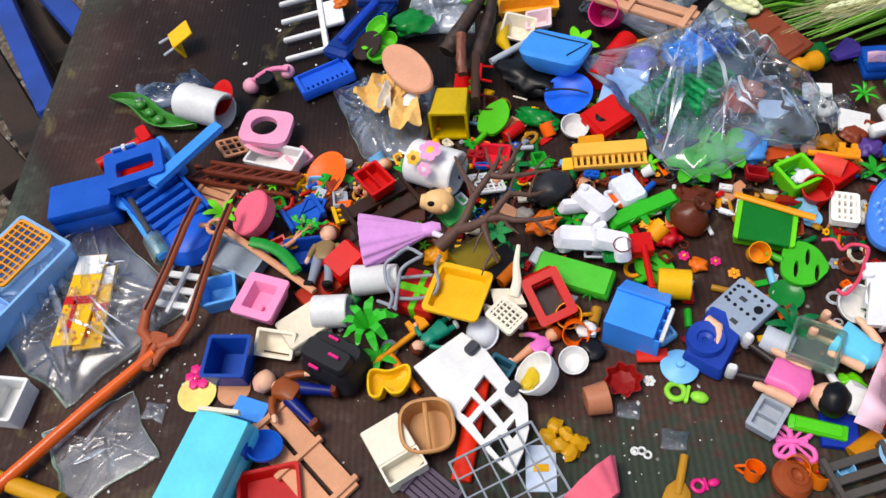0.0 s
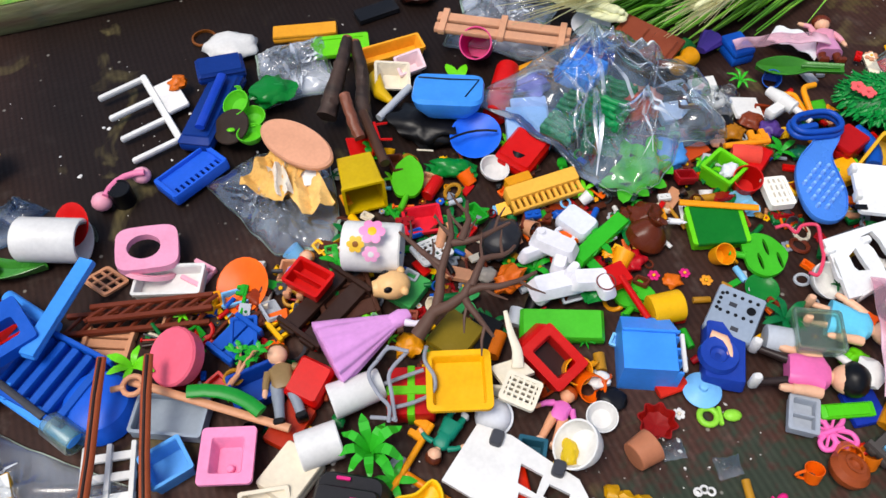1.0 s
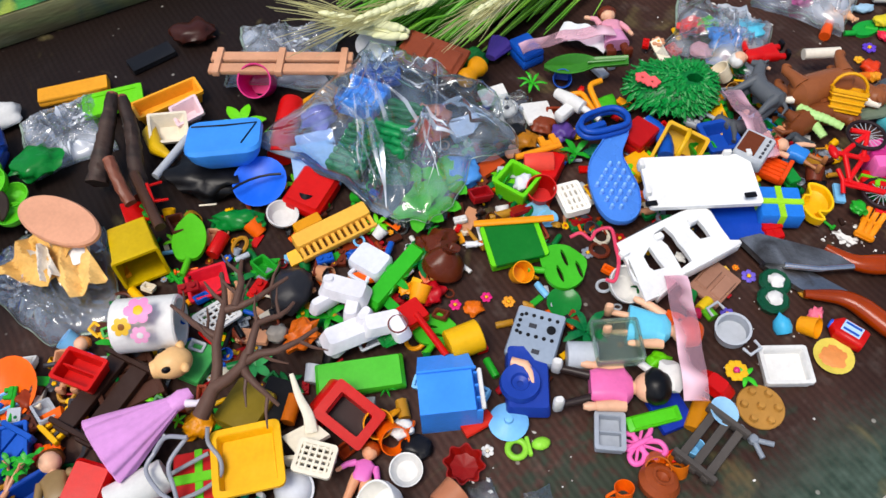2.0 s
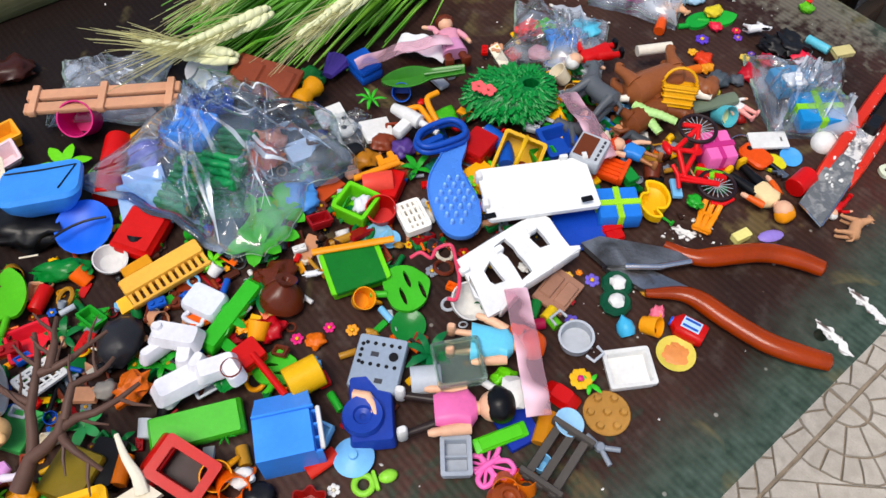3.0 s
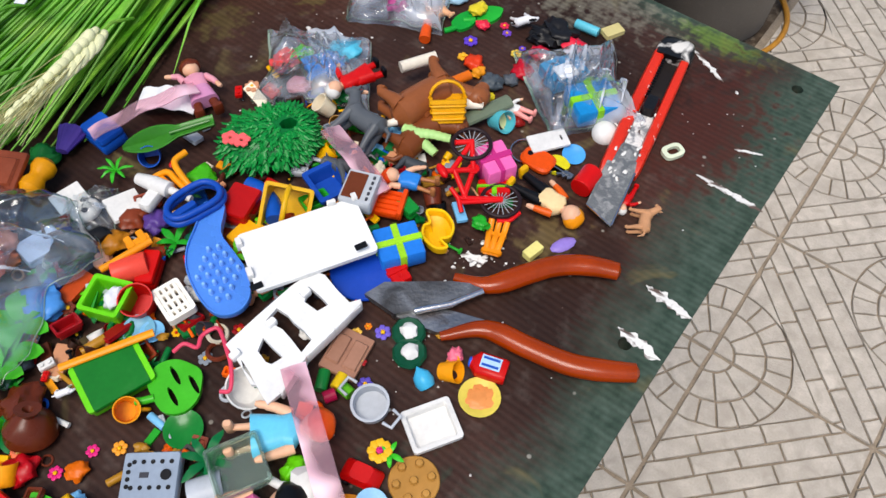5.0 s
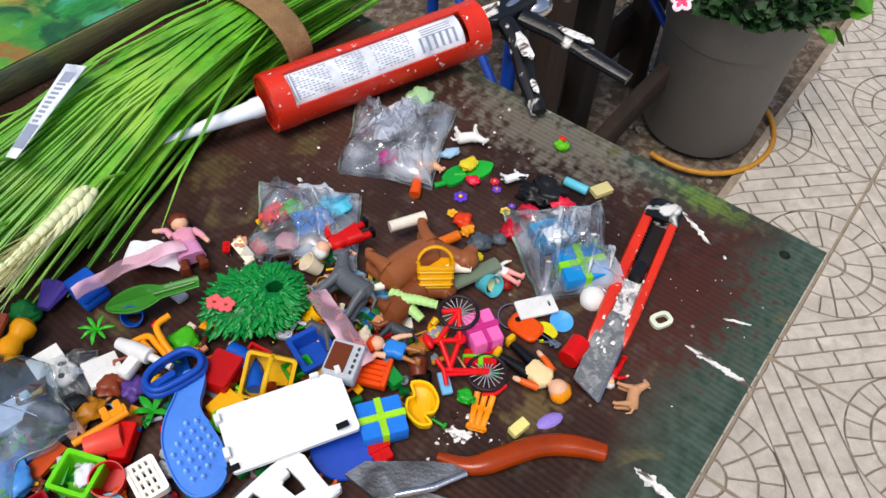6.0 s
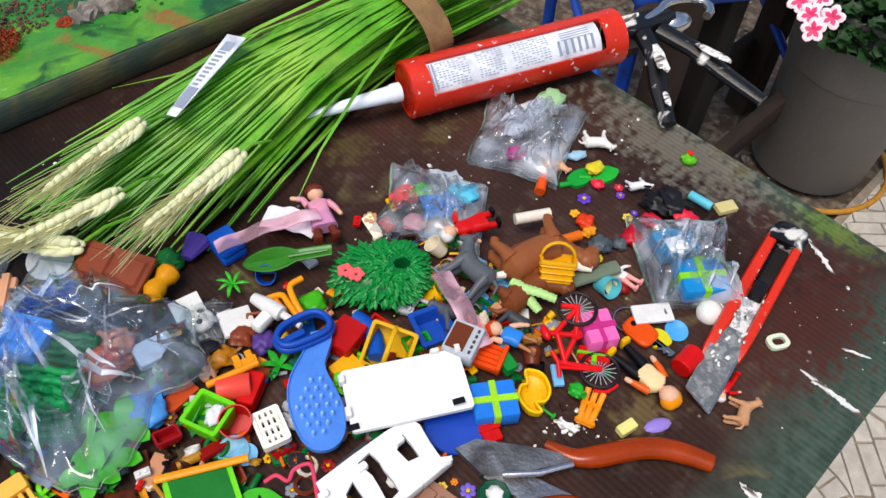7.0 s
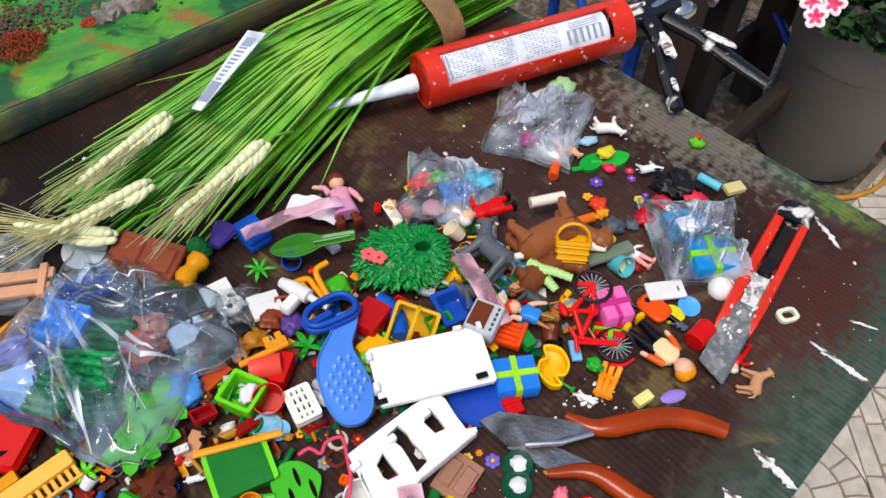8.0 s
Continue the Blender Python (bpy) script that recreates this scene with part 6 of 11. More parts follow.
def gift_card(x, y, z, yaw, L, W, label):
    t = base("gift_card", x, y, z, yaw, label, "gift card")
    bm = BM()
    rbox(bm, L, W, 0.002, (0, 0, 0.001), bev=0.0003)
    part("card", bm, YEL, t)
    for at, a, b, m in (((L * 0.38, 0), L * 0.22, W * 0.98, WHITE), ((-L * 0.02, 0), L * 0.09, W * 1.0, RED), ((-L * 0.2, W * 0.1), L * 0.34, W * 0.16, RED)):
        bm = BM()
        rbox(bm, a, b, 0.0005, (*at, 0.0023), bev=0.0001)
        part("print", bm, m, t)
    rnd = random.Random(int(L * 1e5))
    bm = BM()
    for _ in range(18):
        rbox(bm, 0.003, 0.002, 0.0004, (rnd.uniform(-0.45, 0.2) * L, rnd.uniform(-0.4, 0.4) * W, 0.0022), (0, 0, rnd.uniform(0, 90)), bev=0.0001)
    part("spots", bm, P("c8860a"), t)
gift_card(-0.5429, -0.4009, 0.009, 129.5, 0.0804, 0.024, "yellow printed card with a red ribbon in the bag")
gift_card(-0.5298, -0.3980, 0.006, 134.4, 0.0728, 0.022, "yellow printed card with a red ribbon in the bag")
bin_box(-0.5133, -0.4850, 0, 31.8, 0.0240, 0.04, 0.022, WHITE, "white_box", "white plastic box", "box", 0.97)
fence(-0.4886, -0.3482, 0.003, 27.1, 0.0339, 0.05, WHITE, "white_toy_chair", "white toy chair frame lying flat", "toy chair", 3, 3, 0.003, rail_w=0.14)
bin_box(-0.4562, -0.3310, 0, 52.2, 0.0259, 0.03, 0.018, P("6aaee8"), "blue_crate", "light blue open toy crate", "crate", 0.9)
bin_box(-0.4705, -0.3020, 0.002, 13.0, 0.0452, 0.034, 0.012, P("9aa4ae"), "grey_tray", "grey toy tray upside down", "tray", 1.04)
bin_box(-0.4204, -0.3172, 0.006, 20.3, 0.0310, 0.0425, 0.018, P("f29cc0"), "pink_tub", "pink square toy basin with a rim", "basin", 0.82, 0.0058, lip=0.001)
cyl_bm = BM()
cyl(cyl_bm, 0.0024, 0.004, (0, 0, 0))
solo("pink_button", cyl_bm, P("f29cc0"), -0.4170, -0.3225, 0.0112, 0, "pink round plug in the basin", "plug")
vessel(-0.478, -0.266, 0.014, 230, 0.050, ((0, 0), (0.40, 0), (0.46, 0.05), (0.5, 0.30), (0.47, 0.34), (0, 0.33)), P("f0748a"), "coral_stool", "coral pink round toy stool seat on its side", "stool", (0, 30))
stick(-0.4479, -0.2902, 0.014, 1.2, 0.1100, 0.0028, TAN, "tan_beam", "long tan toy beam", "toy beam", 0, 0.7)
stick(-0.4369, -0.2877, 0.02, 2.1, 0.0500, 0.0045, P("1f8a34"), "green_garland", "green toy garland on the beam", "garland", 0, 0.5, 0.006)
fence(-0.4550, -0.2420, 0.006, 71.5, 0.0309, 0.028, BLUE, "blue_bench", "blue toy seat back", "toy seat", 2, 2, 0.006, rail_w=0.45)
bin_box(-0.4512, -0.2365, 0, 24.9, 0.0166, 0.03, 0.016, BLUE, "blue_box", "small blue toy box", "box")
bin_box(-0.4271, -0.2679, 0, 43.2, 0.0315, 0.03, 0.018, ROYAL, "blue_box", "dark blue toy box", "box")
vessel(-0.4689, -0.2003, 0.006, 0, 0.052, DISH, ORANGE, "orange_dish", "orange round toy dish", "dish", (22, -10))
def twig_tree(x, y, z, yaw, L, mat, label, seed, leaves=None, n0=5, thick=0.09):
    """A bare moulded tree lying down: a trunk that forks into twigs."""
    rnd = random.Random(seed)
    t = base("toy_tree", x, y, z, yaw, label, "toy tree")
    bm = BM()
    tips = []

    def grow(p, d, l, r, depth):
        q = p + d * l * 0.5 + Vector((rnd.uniform(-1, 1), rnd.uniform(-1, 1), rnd.uniform(-0.3, 0.5))) * l * 0.08
        e = p + d * l
        e.z = max(e.z, 0.006)
        tube(bm, [p, q, e], (r, r * 0.85, r * 0.68), 7)
        tips.append(e)
        if depth:
            for k in range(2 if depth < 3 else 3):
                nd = (d + Vector((rnd.uniform(-0.9, 0.9), rnd.uniform(-0.9, 0.9), rnd.uniform(-0.35, 0.45)))).normalized()
                grow(e, nd, l * rnd.uniform(0.55, 0.8), r * 0.62, depth - 1)

    grow(Vector((-L * 0.5, 0, 0.012)), Vector((1, 0, 0.12)), L * 0.34, L * thick, n0 - 1)
    part("trunk", bm, mat, t)
    if leaves:
        for k, e in enumerate(tips[1::2][:14]):
            bm = BM()
            for q in range(3):
                a = rnd.uniform(0, 6.28)
                blade(bm, [e, e + Vector((math.cos(a), math.sin(a), 0.2)) * L * 0.05, e + Vector((math.cos(a), math.sin(a), 0.3)) * L * 0.10, e + Vector((math.cos(a), math.sin(a), 0.1)) * L * 0.14], L * 0.08)
            part("leaf_spray", bm, leaves, t)
    return t


twig_tree(-0.4387, -0.2590, 0, 74.3, 0.0429, TAN, "tan toy tree stem with green leaf clusters", 3, GREEN, 4, 0.06)
def branching_tree(limbs, mat):
    """A bare moulded tree lying on the pile: limbs as runs of points with their thickness."""
    ox, oy, oz = limbs[0][1][0]
    t = base("toy_tree", ox, oy, oz, 0, "bare dark brown toy tree lying on the pile", "toy tree")
    for k, (r, pts) in enumerate(limbs):
        p = [Vector(q) - Vector((ox, oy, oz)) for q in pts]
        run = [p[0]]
        for u, v in zip(p, p[1:]):
            run += [(u + v) / 2 + Vector((noise.noise(u * 90 + v), noise.noise(v * 90), 0.4 * noise.noise(u * 50))) * (v - u).length * 0.16, v]
        n = len(run)
        bm = BM()
        tube(bm, run, [r * (1 - 0.62 * i / (n - 1)) for i in range(n)], 9)
        limb = part("trunk" if k == 0 else "branch", bm, mat, t)
        if k:
            for f in (0.45, 0.8):
                q = run[int(f * (n - 1))]
                d = (run[-1] - run[0]).normalized()
                w = Vector((-d.y, d.x, 0.2)) * (1 if (k + int(f * 10)) % 2 else -1)
                bm = BM()
                tube(bm, [q, q + (d * 0.6 + w * 0.7) * 0.010, q + (d * 0.8 + w * 0.75) * 0.017], (r * 0.42, r * 0.34, r * 0.15), 6)
                part("twig", bm, mat, limb)


branching_tree((
    (0.0052, ((-0.3373, -0.2102, 0.026), (-0.3306, -0.1949, 0.036), (-0.3145, -0.1833, 0.046), (-0.3097, -0.1723, 0.052))),
    (0.0036, ((-0.3301, -0.1940, 0.036), (-0.3340, -0.1718, 0.046), (-0.3346, -0.1474, 0.052), (-0.3438, -0.1254, 0.05))),
    (0.0028, ((-0.3338, -0.1675, 0.046), (-0.3504, -0.1615, 0.048), (-0.3707, -0.1487, 0.044))),
    (0.0028, ((-0.3339, -0.1508, 0.05), (-0.3158, -0.1431, 0.054), (-0.3015, -0.1232, 0.05))),
    (0.0031, ((-0.3134, -0.1806, 0.046), (-0.2947, -0.1745, 0.052), (-0.2750, -0.1557, 0.05))),
    (0.0028, ((-0.3113, -0.1776, 0.05), (-0.3097, -0.1603, 0.056), (-0.2985, -0.1525, 0.054), (-0.2934, -0.1402, 0.05))),
    (0.0030, ((-0.3148, -0.1830, 0.044), (-0.3039, -0.1935, 0.044), (-0.2897, -0.2012, 0.036))),
    (0.0030, ((-0.3275, -0.1486, 0.052), (-0.3269, -0.1335, 0.056), (-0.3338, -0.1145, 0.05)))), P("5c463c", 0.55))
doll(-0.4109, -0.2610, 0.006, 125.5, 0.0572, P("8a7450"), GREY, P("6a4420"), label="toy figure in a striped top and grey trousers", arm=(60, 20), shoe=BLACK)
doll(-0.4350, -0.1800, 0.004, 98.1, 0.0400, LBLUE, TAN, P("d89050"), label="toy figure in a blue shirt under a red crate", arm=(70, 30))
bin_box(-0.4232, -0.1892, 0.014, 77.0, 0.0209, 0.036, 0.013, RED, "red_crate", "small red toy crate", "crate", 0.9, divider=1)
fence(-0.4284, -0.2185, 0.004, 59.1, 0.0240, 0.022, YEL, "toy_chair", "yellow toy chair frame on its side", "toy chair", 3, 2, 0.004, rail_w=0.16)
fence(-0.4075, -0.2005, 0.008, 71.4, 0.0599, 0.045, DBROWN, "brown_fence", "dark brown toy fence panel", "toy fence", 2, 2, 0.005, rail_w=0.36)
fence(-0.3987, -0.1865, 0.003, 37.4, 0.0400, 0.05, P("4a2f24"), "brown_gate", "dark brown toy gate panel", "toy gate", 3, 2, 0.005, rail_w=0.3)
block(-0.3960, -0.2540, 0.002, -6.5, 0.0248, 0.036, 0.022, RED, "red_block", "solid red toy block", "toy block", (8, 6), 0.9, 0.003)
block(-0.3977, -0.2838, 0, -8.5, 0.0209, 0.04, 0.010, P("a8320f"), "rust_slab", "orange-red flat toy slab", "toy slab", (0, 4))


# ---- the foot of the table, nearest the walk's start ----
bin_box(-0.4030, -0.3650, 0, 36.4, 0.0300, 0.040, 0.028, ROYAL, "blue_bin", "dark blue open toy bin", "bin", 0.86, 0.002)
flower(-0.4195, -0.3855, 0, 43.6, 0.0221, HOT, "hot pink toy petals", HOT)
vessel(-0.4100, -0.3951, 0, 0, 0.036, DISH, PALEYEL, "yellow_plate", "pale yellow toy plate", "plate")
vessel(-0.3922, -0.3764, 0, 0, 0.032, DISC, TAN, "brown_disc", "tan round toy board", "board")
block(-0.3680, -0.3799, 0, 20.0, 0.0251, 0.02, 0.009, LBLUE, "blue_block", "light blue toy block", "toy block")
doll(-0.3520, -0.3545, 0.002, -166.0, 0.0618, P("8a4c22"), NAVY, P("e8b4a0"), label="bald toy figure in a brown coat and blue trousers", arm=(35, 60), shoe=CHOC, stride=18)
block(-0.3545, -0.4245, 0, 111.5, 0.0671, 0.052, 0.038, P("6fd6e2"), "cyan_box", "tall light turquoise toy cabinet lying down", "toy cabinet", top=0.97)
block(-0.3706, -0.3953, 0.027, 31.0, 0.0296, 0.004, 0.006, CREAM, "cream_strip", "cream edge strip of the toy cabinet", "toy cabinet part")
vessel(-0.337, -0.395, 0.006, 0, 0.032, BOWL, BLUE, "blue_basin", "small blue toy basin", "basin", (-20, 0))
block(-0.352, -0.403, 0.010, 40, 0.020, 0.026, 0.016, ROYAL, "blue_cistern", "dark blue toy cistern", "toy cistern")
bin_box(-0.311, -0.413, 0, 50, 0.0398, 0.05, 0.012, P("b81414"), "red_tray", "red toy tray", "tray", 0.9)
fence(-0.3166, -0.3826, 0.001, -6.1, 0.0851, 0.046, TAN, "tan_fence", "tan plank toy fence lying flat", "toy fence", 2, 3, 0.004, rail_w=0.42)
bin_box(-0.3907, -0.3316, 0.001, 27.1, 0.0285, 0.024, 0.014, CREAM, "cream_chair", "cream toy seat on its side", "toy seat", 0.9, tilt=(25, 0))
block(-0.3830, -0.3131, 0, 74.9, 0.0328, 0.036, 0.016, CREAM, "cream_block", "cream toy mattress with a green band", "toy mattress")
def backpack(x, y, z, yaw, L, W):
    t = base("toy_backpack", x, y, z, yaw, "black toy backpack with pink straps", "backpack")
    bm = BM()
    rbox(bm, L, W, 0.026, (0, 0, 0.014), bev=0.006, top=0.92)
    part("bag", bm, P("1c1c20", 0.55), t)
    bm = BM()
    rbox(bm, L * 0.5, W * 0.8, 0.010, (-L * 0.12, 0, 0.029), bev=0.004)
    part("pocket", bm, P("1c1c20", 0.55), t)
    for a, b in ((0.3, 0.1), (-0.1, -0.15), (-0.42, 0.1)):
        bm = BM()
        rbox(bm, 0.0022, 0.0085, 0.002, (a * L, b * W, 0.0355 if a > -0.4 and a < 0.1 else 0.028), bev=0.0005)
        part("strap", bm, HOT, t)
backpack(-0.3408, -0.3199, 0, 99.1, 0.0333, 0.046)
lying(-0.3718, -0.2931, 0.002, 38.8, 0.0260, 0.0155, WHITE, "white_cup", "white plastic cup lying on its side", "cup")
palm(-0.3418, -0.2859, 0.004, 45.0, 0.0440, P("3fb434"), "green moulded plant with broad leaves", 9, 0.30, seed=6, rise=0.85)
palm(-0.3236, -0.2970, 0.002, 15.7, 0.0330, P("3fae34"), "green moulded plant with broad leaves", 6, 0.34, seed=9, rise=0.4)
def moulded_hat(x, y, z, rim):
    """A curled hollow cap of thin plastic with a rolled rim, lying on its side."""
    t = base("yellow_hat", x, y, z, 0, "yellow moulded toy hat with a curled tip", "toy hat")
    out = smooth_loop(rim, 4)
    bm = BM()
    loft(bm, [[(a * k, b * k, h) for a, b in out] for k, h in ((0.72, 0.0), (0.95, 0.003), (1.0, 0.008), (0.97, 0.0105), (0.90, 0.0105), (0.84, 0.006), (0.55, 0.0035))])
    part("shell", bm, P("ecbb10"), t)
    bm = BM()
    tube(bm, [(a * 0.97, b * 0.97, 0.0105) for a, b in out], 0.0010, 6, closed=True)
    part("rim", bm, P("f2c81c"), t)


moulded_hat(-0.302, -0.309, 0.002, [(-0.014, -0.005), (-0.015, 0.001), (-0.005, 0.007), (0.002, 0.018), (0.01, 0.012), (0.012, 0.001), (0.007, -0.004), (0.0, -0.004), (0.002, -0.011), (-0.004, -0.014)])
oval_basket(-0.2611, -0.3151, 0, 46.3, 0.0350, 0.034, 0.018, P("c0905c"), "tan woven toy basket with a handle", (8, 0))
def hollow_box(x, y, z, yaw, L, W, H):
    t = base("cream_box", x, y, z, yaw, "cream toy box with a hollow at one end", "box")
    bm = BM()
    rbox(bm, L * 0.64, W, H, (-L * 0.18, 0, H / 2), bev=0.001)
    part("body", bm, BONE, t)
    bm = BM()
    w = 0.0015
    loft(bm, [rrect(L * 0.36, W, 0.001, 0), rrect(L * 0.36, W, 0.001, H), rrect(L * 0.36 - 2 * w, W - 2 * w, 0.001, H), rrect(L * 0.36 - 2 * w, W - 2 * w, 0.001, H * 0.3)], True, True, pose(L * 0.32, 0, 0))
    part("hollow_end", bm, BONE, t)
hollow_box(-0.2676, -0.3411, 0.001, -19.8, 0.0419, 0.028, 0.013)
fence(-0.2330, -0.3450, 0, -1.3, 0.0337, 0.03, P("574a58"), "purple_boards", "grey-purple ribbed toy boards", "toy boards", 6, 2, 0.004, rail_w=0.15)
def window_wall(x, y, z, yaw):
    """A white toy wall with an arched end and six panes cut through it."""
    t = base("toy_window_wall", x, y, z, yaw, "white toy wall with a barred round-topped window", "toy wall")
    bm = BM()
    plate(bm, [[(0.003, -0.0204), (-0.003, 0.0204), (0.0177, 0.0279), (0.047, 0.0302), (0.0646, 0.0321), (0.0798, 0.0243), (0.0907, 0.0136), (0.1005, 0.0004), (0.0931, -0.0027), (0.0784, -0.0066), (0.0466, -0.0132)], [(0.0382, 0.0071), (0.0327, 0.0178), (0.0468, 0.0204), (0.0504, 0.0089)], [(0.0478, -0.0084), (0.0419, 0.0033), (0.0497, 0.0054), (0.0543, -0.0057)], [(0.0541, 0.0104), (0.0529, 0.0186), (0.0657, 0.0217), (0.0686, 0.0121)], [(0.0584, -0.0051), (0.0542, 0.0051), (0.0683, 0.0076), (0.0719, -0.0038)], [(0.073, 0.0118), (0.0696, 0.0201), (0.0787, 0.0163), (0.0807, 0.0117)], [(0.076, -0.0032), (0.074, 0.0068), (0.0848, 0.0069), (0.0901, -0.0007)]], 0.0036)
    part("panel", bm, WHITE, t)
    for a, b in ((0.0122, 0.0202), (0.0519, 0.029)):
        bm = BM()
        rbox(bm, 0.008, 0.010, 0.009, (a, b, 0.004), (0, 0, 20), bev=0.0016)
        part("peg", bm, DGREY, t, "dark grey peg")


window_wall(-0.29, -0.27, 0.010, -22.4)
stick(-0.2393, -0.2981, 0.001, -61.6, 0.0701, 0.0065, P("d8340c"), "orange_board", "orange-red flat toy plank", "toy plank", 0, 0.45)
grid_panel(-0.1975, -0.3110, 0.015, -24.9, 0.0514, 0.0758, P("8d9398"), 3, 4, "grey_grille", "grey toy wire grille", "toy grille", 0.0012, 0.0012, 0.0014, round_=0.02)
def sticker(x, y, z, yaw, L, W):
    t = base("toy_card", x, y, z, yaw, "pale blue toy card with a yellow mark", "toy card")
    bm = BM()
    rbox(bm, L, W, 0.0014, (0, 0, 0.0009), bev=0.0004)
    part("card", bm, P("cfdcec"), t)
    bm = BM()
    rbox(bm, L * 0.5, W * 0.16, 0.0006, (0, 0, 0.0018), bev=0.0002)
    part("print", bm, YEL, t)
sticker(-0.1885, -0.2909, 0, 37.7, 0.0194, 0.03)
for k in range(6):
    ball_bm = BM()
    ball(ball_bm, 0.0062, (0, 0, 0.004), (1, 0.8, 0.6), 2, 0, 0.5, k)
    solo("yellow_lump", ball_bm, P("c89a10"), -0.1970 + 0.009 * (k % 3), -0.2720 + 0.008 * (k // 3), 0, k * 40, "lumpy mustard-yellow toy fragment", "fragment", "yellow fragments")
def shell_fan(x, y, z, yaw, L, W, mat, label):
    """A pleated cup or skirt shape on its side."""
    t = base("pleated_cup", x, y, z, yaw, label, "pleated cup")
    bm = BM()
    n = 104
    rings = []
    for f, r in ((0, 0.42), (0.5, 0.72), (1.0, 1.0), (0.99, 0.94), (0.5, 0.66), (0.05, 0.36)):
        rings.append([((W / 2) * r * (1 + 0.05 * f * math.cos(10 * 2 * math.pi * i / n)) * math.cos(2 * math.pi * i / n), (W / 2) * 0.62 * r * (1 + 0.05 * f * math.cos(10 * 2 * math.pi * i / n)) * math.sin(2 * math.pi * i / n), L * (f - 0.5)) for i in range(n)])
    loft(bm, rings, True, True, pose(0, 0, W * 0.3, 90, 0, 90))
    part("skirt", bm, mat, t)
    return t
shell_fan(-0.1507, -0.2843, 0, 168.7, 0.0180, 0.044, P("f07a8c"), "salmon pink pleated toy skirt")
stick(-0.3176, -0.2805, 0.004, 78.3, 0.0494, 0.0022, P("e8a01c"), "toy_key_tool", "orange-yellow toy key tool", "toy key", 2)
stick(-0.3007, -0.2950, 0.001, -14.5, 0.0353, 0.0028, P("e8920c"), "orange_rod", "orange-yellow toy rod", "toy rod", 0)
doll(-0.3021, -0.2632, 0.004, -101.1, 0.0378, TEAL, TEAL, P("5a2e1c"), label="toy figure in a green coat with white boots", skirt=TEAL, arm=(90, 60), shoe=WHITE)
helmet(-0.2782, -0.2371, 0, 0, 0.032, P("dfe3ea"), "white toy cap", "toy_hat", "toy cap")
helmet(-0.3238, -0.2862, 0, 0, 0.018, LGREY, "small grey toy cup", "toy_cup", "toy cup")
bin_box(-0.2493, -0.2531, 0, 6.2, 0.0165, 0.016, 0.012, P("2a5a6a"), "teal_box", "dark teal toy scrap", "box")
def tipped_shell():
    """A deep egg-shaped shell on its side with a yellow piece in its mouth."""
    scoop = vessel(-0.2165, -0.2440, 0.011, 204, 0.042, ((0, 0), (0.2, 0.01), (0.4, 0.13), (0.49, 0.34), (0.5, 0.46), (0.46, 0.46), (0.45, 0.34), (0.35, 0.15), (0.0, 0.05)), WHITE, "white_scoop", "white egg-shaped toy bowl tipped on its side", "bowl", (0, 42))
    scoop.scale = (1.0, 0.92, 1.0)
    bm = BM()
    ball(bm, 0.010, (0, 0, 0.004), (0.9, 0.5, 0.4), 3, 0, 0.3, 5)
    ball(bm, 0.005, (0.008, 0.003, 0.003), (1.2, 0.5, 0.4), 2)
    ball(bm, 0.005, (-0.007, 0.004, 0.003), (0.6, 1.2, 0.4), 2)
    solo("toy_bird", bm, P("dcc02c"), -0.2270, -0.2500, 0.006, 100, "yellow toy bird in the mouth of the white bowl", "toy bird")


tipped_shell()
vessel(-0.2130, -0.2195, 0.002, 0, 0.026, BOWL, WHITE, "white_bowl", "white toy bowl", "bowl", (8, 0))
lying(-0.1850, -0.2345, 0, 50, 0.0150, 0.0120, P("b0785a"), "clay_pot", "terracotta toy flower pot on its side", "flower pot", True, 1.15)
def fluted_bowl(x, y, z, L):
    t = base("fluted_bowl", x, y, z, 0, "dark red fluted toy bowl", "bowl")
    bm = BM()
    n = 48
    prof = ((0.001, 0.0), (0.26, 0.0), (0.4, 0.12), (0.5, 0.34), (0.46, 0.34), (0.34, 0.12), (0.001, 0.05))
    loft(bm, [[(L * r * (1 + 0.12 * min(1, h * 4) * math.cos(8 * 2 * math.pi * i / n)) * math.cos(2 * math.pi * i / n), L * r * (1 + 0.12 * min(1, h * 4) * math.cos(8 * 2 * math.pi * i / n)) * math.sin(2 * math.pi * i / n), h * L) for i in range(n)] for r, h in prof])
    part("bowl", bm, P("8c1812"), t)
fluted_bowl(-0.1797, -0.2120, 0, 0.0235)
flower(-0.1669, -0.2001, 0, 36.8, 0.0087, WHITE, "small white toy flower", CREAM)
vessel(-0.1561, -0.1817, 0, 0, 0.032, ((0, 0), (0.3, 0), (0.34, 0.1), (0.48, 0.16), (0.5, 0.22), (0.44, 0.26), (0.12, 0.34), (0.1, 0.44), (0, 0.46)), P("84c0ec"), "blue_cover", "light blue round toy lid with a knob", "lid")
def pacifier(x, y, z, yaw, L, mat, label):
    t = base("toy_pacifier", x, y, z, yaw, label, "toy pacifier")
    bm = BM()
    tube(bm, arc(L * 0.2, 0, 345, 17, (-L * 0.27, 0, L * 0.09)), L * 0.075, 8, closed=True)
    part("ring", bm, mat, t)
    bm = BM()
    rbox(bm, L * 0.1, L * 0.46, L * 0.12, (0.0, 0, L * 0.09), bev=L * 0.04)
    part("shield", bm, mat, t)
    bm = BM()
    ball(bm, L * 0.17, (L * 0.28, 0, L * 0.11), (1.3, 0.9, 0.65), 2)
    part("teat", bm, mat, t)
pacifier(-0.1425, -0.1945, 0, 19.8, 0.0275, P("9ad84a"), "light green toy pacifier")
